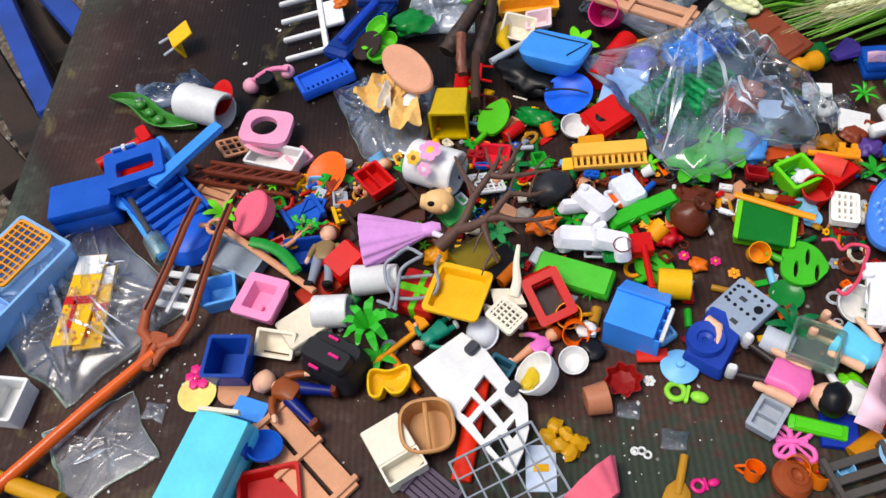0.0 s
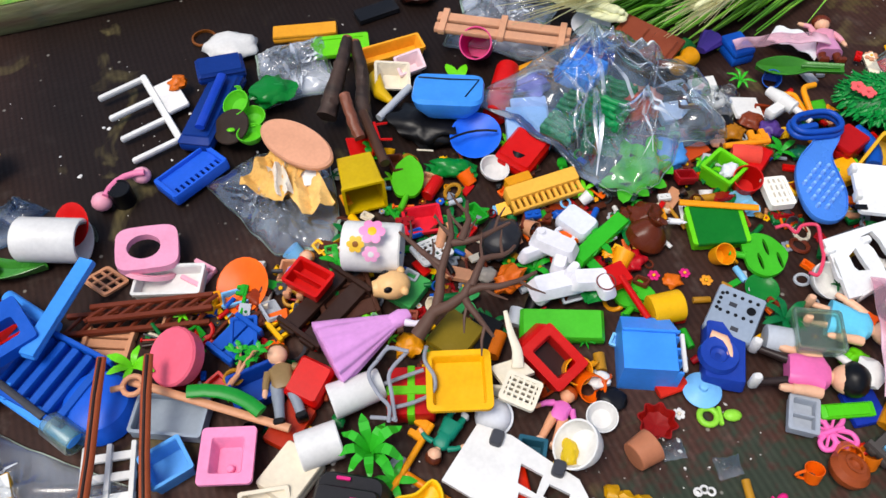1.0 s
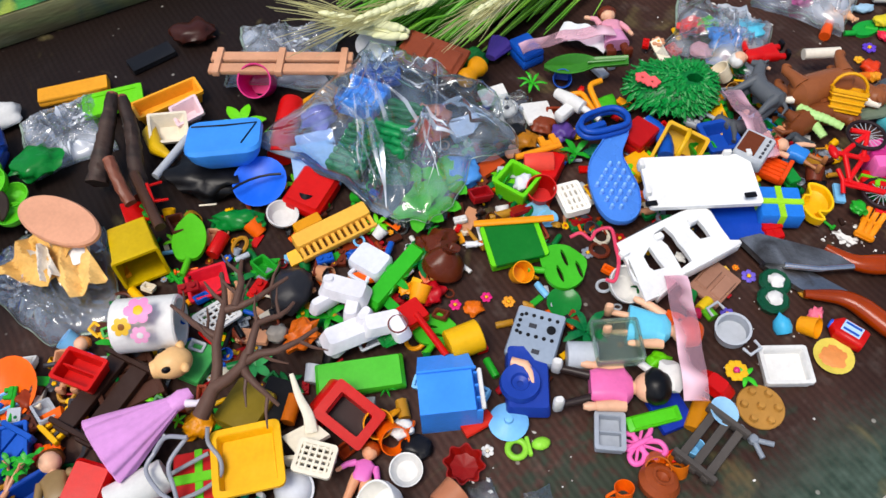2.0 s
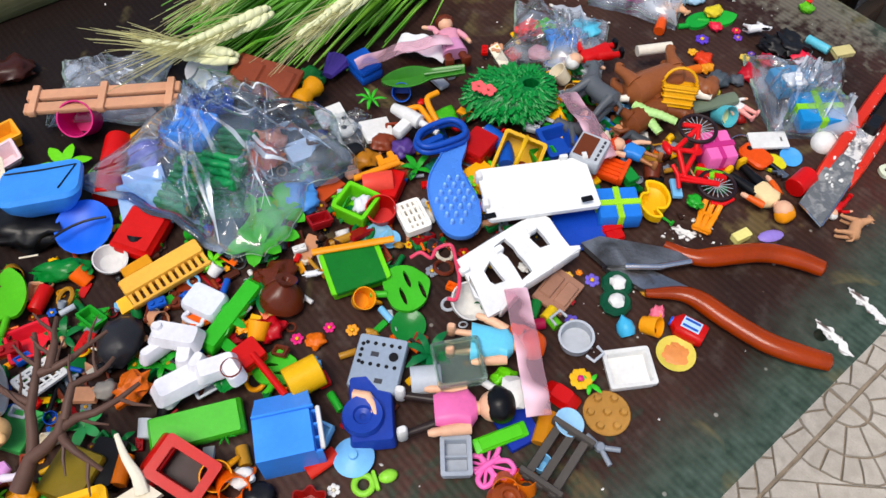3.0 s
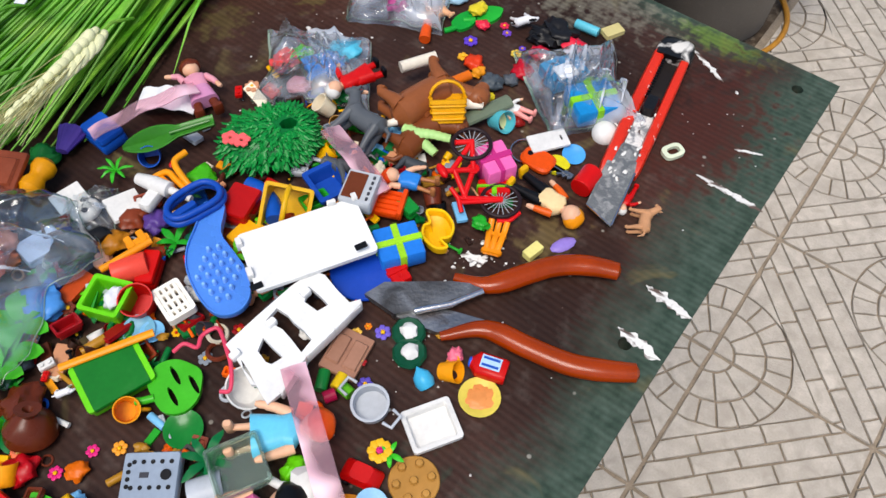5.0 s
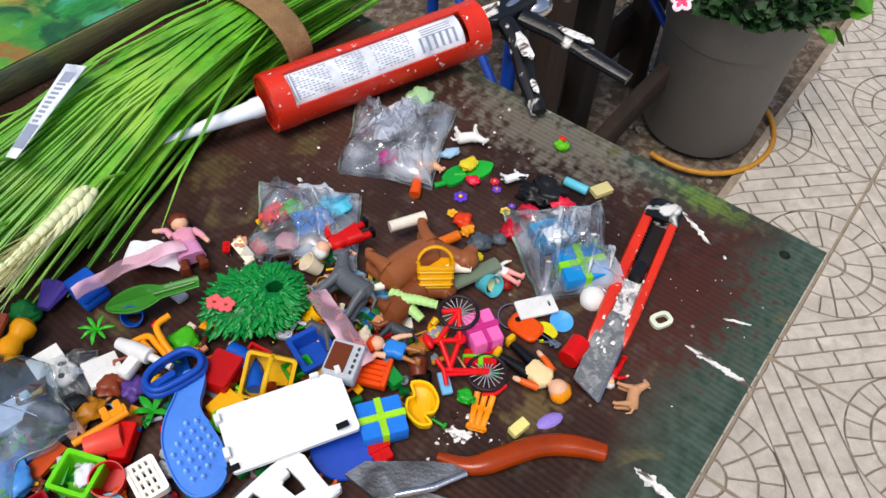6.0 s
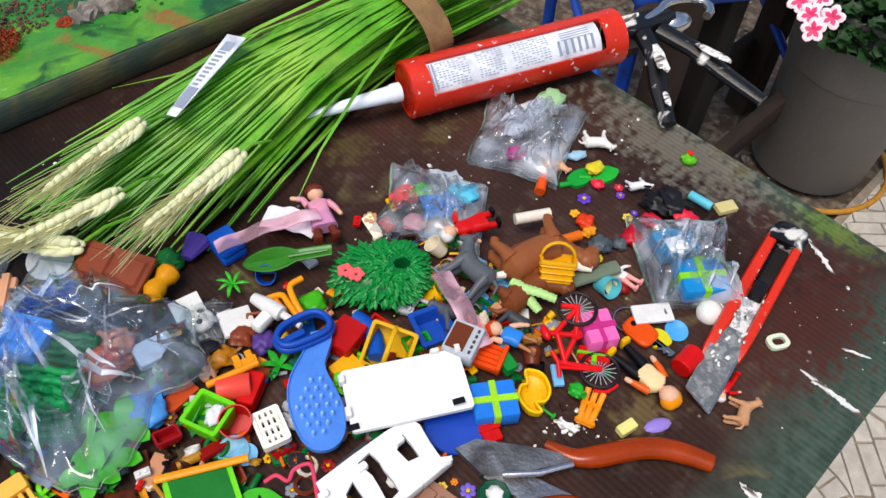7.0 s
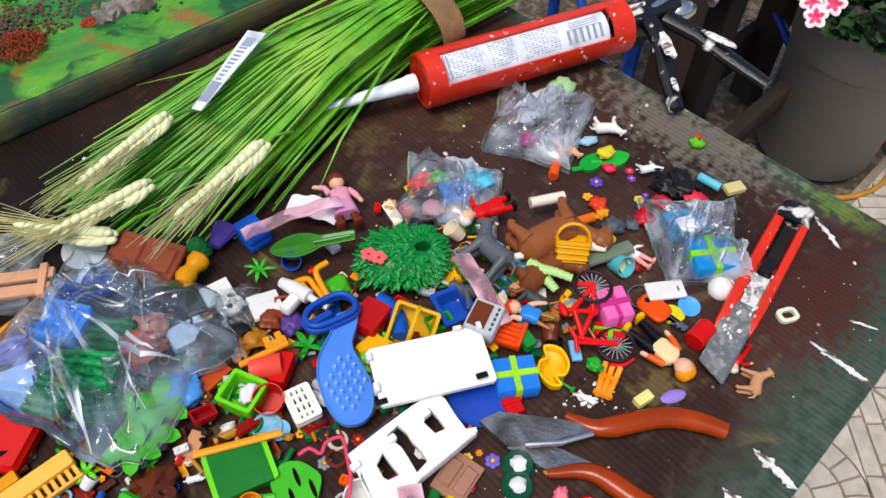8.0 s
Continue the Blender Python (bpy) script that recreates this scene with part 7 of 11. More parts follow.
pacifier(-0.1040, -0.2384, 0, 49.2, 0.0173, HOT, "pink toy pacifier")
stick(-0.1183, -0.2427, 0, -68.3, 0.0254, 0.0026, GOLD, "toy_spoon", "gold plastic toy spoon", "spoon", 3)
vessel(-0.0850, -0.2176, 0, 200, 0.015, CUP, ORANGE, "toy_cup", "orange toy cup with a handle", "cup", (20, 0), 0.006)
vessel(-0.0534, -0.1988, 0, 200, 0.017, CUP, P("d87a18"), "toy_cup", "orange toy jug", "cup", (25, 0), 0.007)
vessel(-0.0674, -0.2097, 0, 0, 0.032, ((0, 0), (0.3, 0), (0.46, 0.16), (0.5, 0.34), (0.4, 0.5), (0.24, 0.56), (0.26, 0.6), (0.18, 0.6), (0.16, 0.5), (0, 0.4)), P("9a5028"), "toy_jar", "brown round toy jar", "jar", (-15, 10))
vessel(-0.0670, -0.1927, 0, 0, 0.02, CUP, P("c8701c"), "toy_cup", "small brown-orange toy cup", "cup", (40, 0))
for px_, label_, c_ in (((-0.1676, -0.2253, 0), "clear grey plastic scrap", THINFILM), ((-0.1327, -0.2250, 0), "clear grey plastic scrap", THINFILM), ((-0.4256, -0.4229, 0), "clear torn plastic scrap", THINFILM)):
    film_bag(*px_, 30, 0.017, 0.014, 0.002, label_, int(px_[0] * 1000) % 17, c_, "plastic_shred", pull=0.2, fine=30)
bm = BM()
for q in range(3):
    tube(bm, arc(0.0022, 0, 345, 11, (0.004 * q - 0.004, 0.0014 * (q % 2), 0.0012)), 0.0008, 6, closed=True)
solo("white_chain", bm, WHITE, -0.1448, -0.2449, 0, 20, "three linked white plastic rings", "chain")

# ---- the middle of the pile ----
def princess(x, y, z, yaw, L):
    """A toy figure in a wide pleated gown, lying on its side; hem at the start."""
    bm = BM()
    n = 112
    rings = []
    for f, r in ((0.0, 0.30), (0.015, 0.335), (0.2, 0.27), (0.4, 0.19), (0.56, 0.125), (0.66, 0.085)):
        rings.append([(L * r * (1 + 0.05 * (1 - f) * math.cos(14 * 2 * math.pi * i / n)) * math.cos(2 * math.pi * i / n) * 0.62, L * r * (1 + 0.05 * (1 - f) * math.cos(14 * 2 * math.pi * i / n)) * math.sin(2 * math.pi * i / n), L * f) for i in range(n)])
    m = pose(-L / 2, 0, L * 0.19, 0, 90, 0)
    loft(bm, rings, True, True, m, 0)
    loft(bm, [rrect(L * 0.11, L * 0.15, L * 0.05, L * 0.64), rrect(L * 0.13, L * 0.17, L * 0.06, L * 0.76), rrect(L * 0.08, L * 0.10, L * 0.04, L * 0.84)], True, True, m, 0)
    tube(bm, [(L * 0.26, -L * 0.08, L * 0.22), (L * 0.33, -L * 0.15, L * 0.24), (L * 0.40, -L * 0.17, L * 0.24)], (L * 0.035, L * 0.03, L * 0.026), 10, 1)
    return solo("toy_princess", bm, [P("d9a0d4"), P("d8cfd8")], x, y, z, yaw, "toy figure in a pleated lilac gown", "toy figure")


princess(-0.3642, -0.2138, 0.012, 47.7, 0.0708)
def toy_head(x, y, z, yaw, L):
    bm = BM()
    ball(bm, L * 0.5, (0, 0, L * 0.45), (1.1, 0.9, 0.85), 3, 0)
    tube(bm, [(L * 0.2, 0, L * 0.4), (L * 0.6, 0.0, L * 0.42)], (L * 0.36, L * 0.24), 14, 0)
    for k in (-1, 1):
        ball(bm, L * 0.16, (-L * 0.32, k * L * 0.36, L * 0.6), (0.8, 1, 0.8), 2, 0)
        ball(bm, L * 0.14, (L * 0.16, k * L * 0.3, L * 0.70), (1, 0.6, 0.9), 2, 1)
    solo("toy_animal_head", bm, [P("e8c08a"), BLACK], x, y, z, yaw, "cream plastic toy animal head with a black eye", "toy animal")
toy_head(-0.367, -0.177, 0.012, -150, 0.0225)
def flower_mug(x, y, z, yaw, L, R):
    t = lying(x, y, z, yaw, L, R, WHITE, "flower_mug", "white toy mug printed with pink and yellow flowers", "mug")
    for a, w, s, c1, c2 in ((0.06, 104, 0.0125, P("ee9ac4"), YEL), (-0.2, 128, 0.0085, P("e8c040"), P("8a5a1c")), (0.06, 144, 0.0085, P("f0b0d0"), WHITE)):
        bm = BM()
        for k in range(6):
            g = 2 * math.pi * k / 6
            aa, ww = a * L + s * 0.45 * math.cos(g), radians(w) + s * 0.45 * math.sin(g) / R
            m = pose(aa, R * 1.004 * math.cos(ww), R + R * 1.004 * math.sin(ww), math.degrees(ww) - 90, 0, 0)
            ball(bm, s * 0.3, m @ Vector((0, 0, 0)), (1, 1, 0.06), 1, 0, 0, 0, (math.degrees(ww) - 90, 0, 0))
        ww = radians(w)
        ball(bm, s * 0.28, (a * L, R * 1.01 * math.cos(ww), R + R * 1.01 * math.sin(ww)), (1, 1, 0.12), 1, 1, 0, 0, (w - 90, 0, 0))
        part("printed_flower", bm, [c1, c2], t)
flower_mug(-0.3894, -0.1540, 0.008, 13.5, 0.0403, 0.0225)
film_bag(-0.4825, -0.1200, 0, 0, 0.113, 0.098, 0.020, "clear bag holding crumpled yellow sheets", 8, FILM, fine=120, creases=50, narrow=0.4, outline=[(-0.22, -0.61), (0.4, -1.0), (0.72, -0.78), (1.0, -0.53), (0.93, -0.06), (0.68, 0.45), (0.36, 1.0), (-0.38, 0.9), (-0.73, 0.45), (-1.0, -0.12)])
def crumpled_sheet(x, y, z, yaw, L, W, mat, label, seed):
    """A stiff sheet folded and crushed, with a little thickness and a torn outline."""
    bm = BM()
    n = 16
    top, low = [], []
    for i in range(n + 1):
        for j in range(n + 1):
            a, b = i / n - 0.5, j / n - 0.5
            q = Vector((a * 3.1 + seed * 5, b * 3.1, seed))
            ragged = 1 + 0.10 * noise.noise(Vector((math.atan2(b, a) * 1.6, seed, 2)))
            fold_line = (a * 0.9 + b * 1.5 + 0.13 * seed + 0.25 * noise.noise(q * 0.5)) % 1
            h = 0.008 * abs(2 * fold_line - 1) + 0.004 * abs(noise.noise(q * 1.2)) + 0.001
            p = Vector((a * L * ragged, b * W * ragged, h))
            top.append(bm.verts.new(p + Vector((0, 0, 0.0007))))
            low.append(bm.verts.new(p))
    w = n + 1
    for i in range(n):
        for j in range(n):
            k = (i * w + j, i * w + j + 1, (i + 1) * w + j + 1, (i + 1) * w + j)
            bm.faces.new([top[q] for q in k])
            bm.faces.new([low[q] for q in k[::-1]])
    edge = [i * w for i in range(n)] + [n * w + j for j in range(n)] + [(n - i) * w + n for i in range(n)] + [n - j for j in range(n)]
    for u, v in zip(edge, edge[1:] + edge[:1]):
        bm.faces.new((top[u], top[v], low[v], low[u]))
    return solo("crumpled_sheet", bm, mat, x, y, z, yaw, label, "sheet")


crumpled_sheet(-0.4840, -0.1145, 0.016, -7.5, 0.0383, 0.036, material("crumpled_straw", "dcaa58", 0.6, var=0.15, scale=60, bump=0.3), "straw-yellow crumpled sheet in the clear bag", 1)
crumpled_sheet(-0.4765, -0.1185, 0.020, -48.7, 0.0300, 0.012, material("crumpled_e6dccb", "e6dccb", 0.6, var=0.15, scale=60, bump=0.3), "off-white crumpled sheet in the clear bag", 2)
crumpled_sheet(-0.4555, -0.1180, 0.016, -42.1, 0.0418, 0.026, material("crumpled_buff", "e2b468", 0.6, var=0.15, scale=60, bump=0.3), "straw-yellow crumpled sheet in the clear bag", 3)
crumpled_sheet(-0.4855, -0.0940, 0.012, -31.3, 0.0269, 0.03, material("crumpled_ochre", "d8a650", 0.6, var=0.15, scale=60, bump=0.3), "straw-yellow crumpled sheet in the clear bag", 4)
vessel(-0.461, -0.105, 0.022, 0, 0.026, DISC, WHITE, "white_disc", "white round toy disc in the bag", "disc", (15, 0))
WOODLOOK = material("wood_look_plastic", "3f2c22", 0.55, var=0.3, scale=40, grain=260, bump=0.8, code2="24170f", mix=0.45, mix_scale=60, stretch=(0.15, 1, 1))


def oval_board(x, y, z, yaw, L):
    bm = BM()
    lathe(bm, [(0.0, 0.0), (L * 0.47, 0.0), (L * 0.5, 0.0015), (L * 0.5, 0.0045), (L * 0.47, 0.006), (0, 0.006)], 44)
    for v in bm.verts:
        v.co.y *= 0.50
    solo("oval_board", bm, P("d8a486"), x, y, z, yaw, "smooth peach oval toy tabletop", "toy tabletop", tilt=(6, 2))
oval_board(-0.4751, -0.0884, 0.03, -17.0, 0.0657)
def slot_tray(x, y, z, yaw, L, W):
    """A shallow tray with a low wall and a row of slots along one side."""
    t = base("slot_tray", x, y, z, yaw, "blue toy tray with a row of slots", "toy tray", tilt=(-6, 0))
    skin = P("2f6cd8")
    slots = [[(L * (-0.40 + 0.1 * k), -W * 0.36), (L * (-0.355 + 0.1 * k), -W * 0.36), (L * (-0.355 + 0.1 * k), -W * 0.12), (L * (-0.40 + 0.1 * k), -W * 0.12)] for k in range(9)]
    bm = BM()
    plate(bm, [[(-L / 2, -W / 2), (L / 2, -W / 2), (L / 2, W / 2), (-L / 2, W / 2)]] + slots, 0.0022, pose(0, 0, 0.004))
    part("deck", bm, skin, t)
    for a, b, p in ((L, 0.0018, (0, -W / 2)), (L, 0.0018, (0, W / 2)), (0.0018, W, (-L / 2, 0)), (0.0018, W, (L / 2, 0))):
        bm = BM()
        rbox(bm, a + 0.0018, b, 0.0095, (*p, 0.005), bev=0.0005)
        part("wall", bm, skin, t)
    # navy sheet below the deck, added to give the slots their shade
    bm = BM()
    rbox(bm, L * 0.96, W * 0.94, 0.001, (0, 0, 0.0012), bev=0.0002)
    part("underside", bm, NAVY, t)


slot_tray(-0.5530, -0.1210, 0.002, 66.0, 0.0472, 0.0270)
def fork_rack(x, y, z, yaw, L, W):
    t = base("toy_rack", x, y, z, yaw, "white toy rack with four prongs", "toy rack", tilt=(3, -3))
    bm = BM()
    rbox(bm, 0.006, W, 0.006, (L * 0.15, 0, 0.006), bev=0.0015)
    part("crossbar", bm, WHITE, t)
    for k in range(4):
        bm = BM()
        rbox(bm, L * 0.62, 0.0045, 0.0045, (-L * 0.18, W * (k / 3 - 0.5) * 0.94, 0.006), bev=0.0015)
        part("prong", bm, WHITE, t)
    bm = BM()
    rbox(bm, L * 0.32, W * 0.42, 0.004, (L * 0.33, W * 0.1, 0.005), bev=0.0015)
    part("plate", bm, WHITE, t)
fork_rack(-0.6165, -0.0736, 0.002, 50.7, 0.0630, 0.082)
chunk(-0.6092, -0.0393, 0.008, 62.2, 0.0151, P("d8761a"), "orange_lump", "orange and yellow toy fragment", "fragment", 5)
block(-0.5796, -0.0182, 0.012, 36.3, 0.0397, 0.030, 0.014, P("10387c"), "blue_crank", "deep blue moulded toy arm", "toy part", (0, 4), 0.9, 0.003)
block(-0.5677, -0.0566, 0.004, -83.4, 0.0837, 0.036, 0.016, P("10387c"), "blue_boot", "deep blue moulded toy body piece", "toy part", (4, 0), 0.85, 0.003)
stick(-0.5652, -0.0586, 0.02, -80.3, 0.0580, 0.004, P("1d48ac"), "navy_rib", "deep blue rib of the toy body piece", "toy part", 0, 0.7)
chunk(-0.5908, 0.0175, 0, 19.2, 0.0469, WHITE, "white_shell", "white rounded toy shell with two ears", "toy shell", 64, (0.5, 0.32, 0.16), 0.25)
vessel(-0.6231, 0.0268, 0, 0, 0.028, ((0.42, 0), (0.5, 0.04), (0.5, 0.1), (0.42, 0.12), (0.42, 0.0)), P("7a4a1c"), "brown_ring", "brown toy ring", "ring")
vessel(-0.5404, -0.0746, 0.016, 0, 0.040, DISC, P("2c2118"), "dark_disc", "dark brown round toy disc with a lime dot", "disc", (20, -10))
bm = BM()
ball(bm, 0.0026, (0, 0, 0.0), (1.3, 0.8, 0.4), 2)
solo("lime_dot", bm, LIME, -0.5371, -0.0806, 0.0205, 20, "lime green dot on the dark disc", "toy dot")
for k, (p_, s_) in enumerate((((-0.5427, -0.0529, 0.016), 0.030), ((-0.5284, -0.0601, 0.012), 0.026), ((-0.5212, -0.0788, 0.012), 0.028), ((-0.5548, -0.0396, 0.01), 0.022))):
    vessel(*p_, k * 50, s_, BOWL, P("64c02c"), "lime_rosette", "light green cupped toy petal", "toy petal", (20 - 12 * k, 10 * k - 15), 0, 18)
chunk(-0.5301, -0.0261, 0.006, 31.0, 0.0359, P("0f7a34", 0.25), "green_shell", "dark green moulded toy shell", "toy shell", 9, (0.5, 0.42, 0.2), 0.5)
film_bag(-0.5241, 0.0118, 0, 33.6, 0.0729, 0.075, 0.016, "crumpled clear plastic wrapping", 12, CLOUDY)
block(-0.5378, 0.0577, 0, 24.5, 0.0572, 0.02, 0.010, P("e8a830"), "yellow_plank", "yellow toy plank", "toy plank")
bin_box(-0.4974, 0.0460, 0.006, 26.0, 0.0463, 0.03, 0.005, LIME, "lime_surround", "lime green toy frame with a dark green panel", "toy frame", 1.0, 0.004, inner=LIME)
block(-0.4965, 0.0465, 0.0065, 27.6, 0.0391, 0.022, 0.003, DGREEN, "green_slab", "dark green panel in the lime frame", "toy panel")
bin_box(-0.4526, 0.0511, 0.002, 40.2, 0.0540, 0.024, 0.014, P("ecac34"), "yellow_trough", "yellow toy trough", "toy trough", 0.9)
def hollow_log(pts, radii, mat, label):
    """A bark-ribbed toy log with a hollow end."""
    o = Vector(pts[0])
    t = base("toy_log", o.x, o.y, 0, 0, label, "toy log")
    runs = smooth_run([Vector(p) - Vector((o.x, o.y, 0)) for p in pts], 6)
    bm = BM()
    n = len(runs)
    tube(bm, runs, [(radii[0] + (radii[1] - radii[0]) * i / (n - 1)) * (1 + 0.10 * noise.noise(Vector((i * 0.7, radii[0] * 900, 2)))) for i in range(n)], 14)
    for v in bm.verts:
        v.co += Vector((noise.noise(v.co * 420), noise.noise(v.co * 420 + Vector((9, 0, 0))), noise.noise(v.co * 420 + Vector((0, 9, 0))))) * 0.0011
    part("bark", bm, mat, t)
    d = (runs[0] - runs[1]).normalized()
    m = Matrix.Translation(runs[0] + d * 0.0004) @ d.to_track_quat("Z", "Y").to_matrix().to_4x4()
    bm = BM()
    lathe(bm, [(radii[0] * 0.95, -0.001), (radii[0] * 0.95, 0.0012), (radii[0] * 0.55, 0.0014), (radii[0] * 0.5, 0.0004), (0.0001, 0.0003)], 16, m)
    part("cut_end", bm, P("8a5a48"), t)


hollow_log([(-0.482, 0.029, 0.034), (-0.478, 0.007, 0.03), (-0.475, -0.019, 0.024), (-0.473, -0.042, 0.016)], (0.0046, 0.0082), WOODLOOK, "dark brown bark-like toy log leaning on the pile")
hollow_log([(-0.476, 0.03, 0.03), (-0.46, 0.004, 0.026), (-0.449, -0.023, 0.02), (-0.437, -0.049, 0.014)], (0.0048, 0.0066), WOODLOOK, "dark brown bark-like toy log leaning on the pile")
hollow_log([(-0.456, -0.038, 0.04), (-0.445, -0.053, 0.034), (-0.434, -0.065, 0.028)], (0.0046, 0.0042), P("7d4f3e"), "lighter brown toy log on the pile")
stick(-0.4264, -0.0577, 0.02, -51.1, 0.0559, 0.004, P("4a3428"), "brown_beam", "dark brown toy rail", "toy rail", 0)
def banana(x, y, z, yaw, L):
    bm = BM()
    tube(bm, [(-L * 0.5, L * 0.16, 0.006), (-L * 0.25, 0, 0.006), (L * 0.15, -L * 0.02, 0.006), (L * 0.5, L * 0.14, 0.006)], (0.002, 0.006, 0.006, 0.002), 9)
    solo("toy_banana", bm, P("d8b410"), x, y, z, yaw, "yellow toy banana", "banana")
banana(-0.4480, 0.0069, 0.004, -51.4, 0.0459)
bin_box(-0.4428, 0.0211, 0.004, 23.9, 0.0282, 0.032, 0.014, CREAM, "cream_cup", "cream and pink toy scoop", "toy scoop", 0.6, tilt=(15, 10))
bin_box(-0.4310, 0.0407, 0.004, 35.1, 0.0222, 0.024, 0.014, P("f0d4d8"), "pale_cup", "pale pink toy scoop", "toy scoop", 0.6, tilt=(10, -10))
stick(-0.4281, -0.0082, 0.01, 73.4, 0.0419, 0.0032, LGREY, "grey_baton", "light grey flat toy rod", "toy rod", 0)
def couch(x, y, z, yaw, L, W):
    t = base("toy_pouch", x, y, z, yaw, "light blue toy pouch with a dark seam", "toy pouch", tilt=(-12, 0))
    bm = BM()
    loft(bm, [rrect(L * 0.66, W * 0.6, 0.008, 0), rrect(L * 0.9, W * 0.95, 0.010, 0.010), rrect(L, W, 0.010, 0.018), rrect(L * 0.96, W * 0.9, 0.008, 0.021)])
    part("body", bm, LBLUE, t)
    bm = BM()
    tube(bm, [(-L * 0.44, W * 0.3, 0.0213), (0, W * 0.26, 0.0216), (L * 0.42, W * 0.28, 0.0213), (L * 0.25, -W * 0.3, 0.0213)], 0.0007, 5)
    part("seam", bm, BLACK, t)
couch(-0.3837, -0.0040, 0.014, 14.0, 0.0562, 0.042)
palm(-0.3887, 0.0369, 0.002, 26.1, 0.0428, LIME, "light green toy leaves", 6, 0.4, seed=3, rise=0.2)
chunk(-0.4000, -0.0181, 0, -4.7, 0.0494, BLACK, "black_cloth", "black cloth-like toy cape", "toy cape", 4, (0.55, 0.4, 0.16), 0.5)
vessel(-0.3548, -0.0231, 0.01, 0, 0.052, DISH, P("2470e0"), "blue_plate", "bright blue round toy plate", "plate", (14, 0))
stick(-0.3551, -0.0292, 0.019, 30.6, 0.0382, 0.0009, BLACK, "black_thread", "thin black thread across the blue plate", "thread", bow=0.004)
block(-0.3169, -0.0242, 0, -17.1, 0.0308, 0.046, 0.020, RED, "red_shoe", "red moulded toy boot", "toy boot", (4, 6), 0.88, 0.004)
lying(-0.3495, 0.0320, 0, -85.9, 0.0566, 0.013, RED, "red_capsule", "red rounded toy piece", "toy piece", False)
stick(-0.3356, 0.0657, 0.002, 47.4, 0.0337, 0.006, P("d89a18"), "yellow_piece", "mustard toy piece", "toy piece", 0)
toy_chair(-0.421, -0.047, 0.012, 25, 0.021, RED, "red toy chair fallen on its back", tilt=(10, -70))
chunk(-0.4344, -0.0549, 0, 141.3, 0.0178, GREEN, "green_lump", "small green toy fragment", "fragment", 7)
bin_box(-0.4330, -0.0810, 0.014, -56.0, 0.026, 0.039, 0.045, P("cdb000"), "yellow_bin", "mustard-yellow toy bin on its side", "bin", 0.88, tilt=(0, 84))
def leaf_toy(x, y, z, yaw, L, W, mat, label, slots=0):
    """A flat moulded leaf with a stem, cut by slots."""
    t = base("toy_leaf", x, y, z, yaw, label, "toy leaf")
    bm = BM()
    hs = [hole(-0.15 + 0.22 * k, (0.16 if k % 2 else -0.16), 0.05, 0.2, 10) for k in range(slots)]
    out = [(0.5 * math.cos(w) * (1 + 0.05 * math.cos(5 * w)), 0.5 * math.sin(w) * (1 - 0.15 * math.cos(w))) for w in (2 * math.pi * i / 26 for i in range(26))]
    plate(bm, [[(a * L, b * W) for a, b in out]] + [[(a * L, b * W) for a, b in h] for h in hs], 0.003)
    part("blade", bm, mat, t)
    bm = BM()
    tube(bm, [(-L * 0.45, 0, 0.002), (-L * 0.65, 0.002, 0.002), (-L * 0.78, 0.004, 0.002)], 0.0024, 6)
    part("stem", bm, mat, t)
    return t
leaf_toy(-0.3919, -0.0775, 0.01, 106, 0.0400, 0.024, P("5cb81c"), "light green paddle-shaped toy leaf")
chunk(-0.3628, -0.0559, 0.002, 7.5, 0.0330, P("0f7a34"), "green_lizard", "dark green moulded toy piece", "toy piece", 13, (0.55, 0.24, 0.18), 0.6)
lying(-0.3726, -0.0775, 0.001, 80.8, 0.0183, 0.0065, RED, "red_bottle", "red toy bottle with a white cap", "bottle", False)
vessel(-0.3344, -0.0477, 0.002, 0, 0.03, BOWL, WHITE, "white_bowl", "white toy bowl", "bowl", (0, 15))
def harrow(x, y, z, yaw, L, W):
    t = base("toy_comb", x, y, z, yaw, "straw-yellow toy comb with a row of slots", "toy comb", tilt=(10, 0))
    bm = BM()
    rbox(bm, L, W * 0.6, 0.012, (0, W * 0.2, 0.008), bev=0.0015)
    part("body", bm, P("ecb850"), t)
    for k in range(12):
        bm = BM()
        rbox(bm, L * 0.05, W * 0.45, 0.004, (L * (k / 11 - 0.5) * 0.92, -W * 0.28, 0.010), bev=0.0006)
        part("tooth", bm, P("ecb850"), t)
    bm = BM()
    rbox(bm, L, W * 0.12, 0.006, (0, -W * 0.52, 0.009), bev=0.0012)
    part("edge_bar", bm, P("ecb850"), t)
    # dark sheet behind the teeth puts the slots' shade into colour
    bm = BM()
    rbox(bm, L * 0.98, W * 0.4, 0.003, (0, -W * 0.25, 0.0055), bev=0.0006)
    part("backing", bm, P("6a4a10"), t)
harrow(-0.2921, -0.0590, 0.004, 39.2, 0.0575, 0.020)
block(-0.3117, -0.0548, 0.004, 40.3, 0.0211, 0.012, 0.012, P("d89a18"), "yellow_block", "mustard toy block", "toy block")
def suitcase(x, y, z, yaw, L, W):
    t = base("toy_suitcase", x, y, z, yaw, "small white toy suitcase with a looped handle", "suitcase")
    bm = BM()
    rbox(bm, L, W, 0.012, (0, 0, 0.007), bev=0.003)
    part("case", bm, P("dfe2ea"), t)
    bm = BM()
    tube(bm, smooth_run([(-0.006, -W / 2, 0.007), (-0.006, -W / 2 - 0.005, 0.007), (0.006, -W / 2 - 0.005, 0.007), (0.006, -W / 2, 0.007)]), 0.0016, 8)
    part("handle", bm, P("dfe2ea"), t)


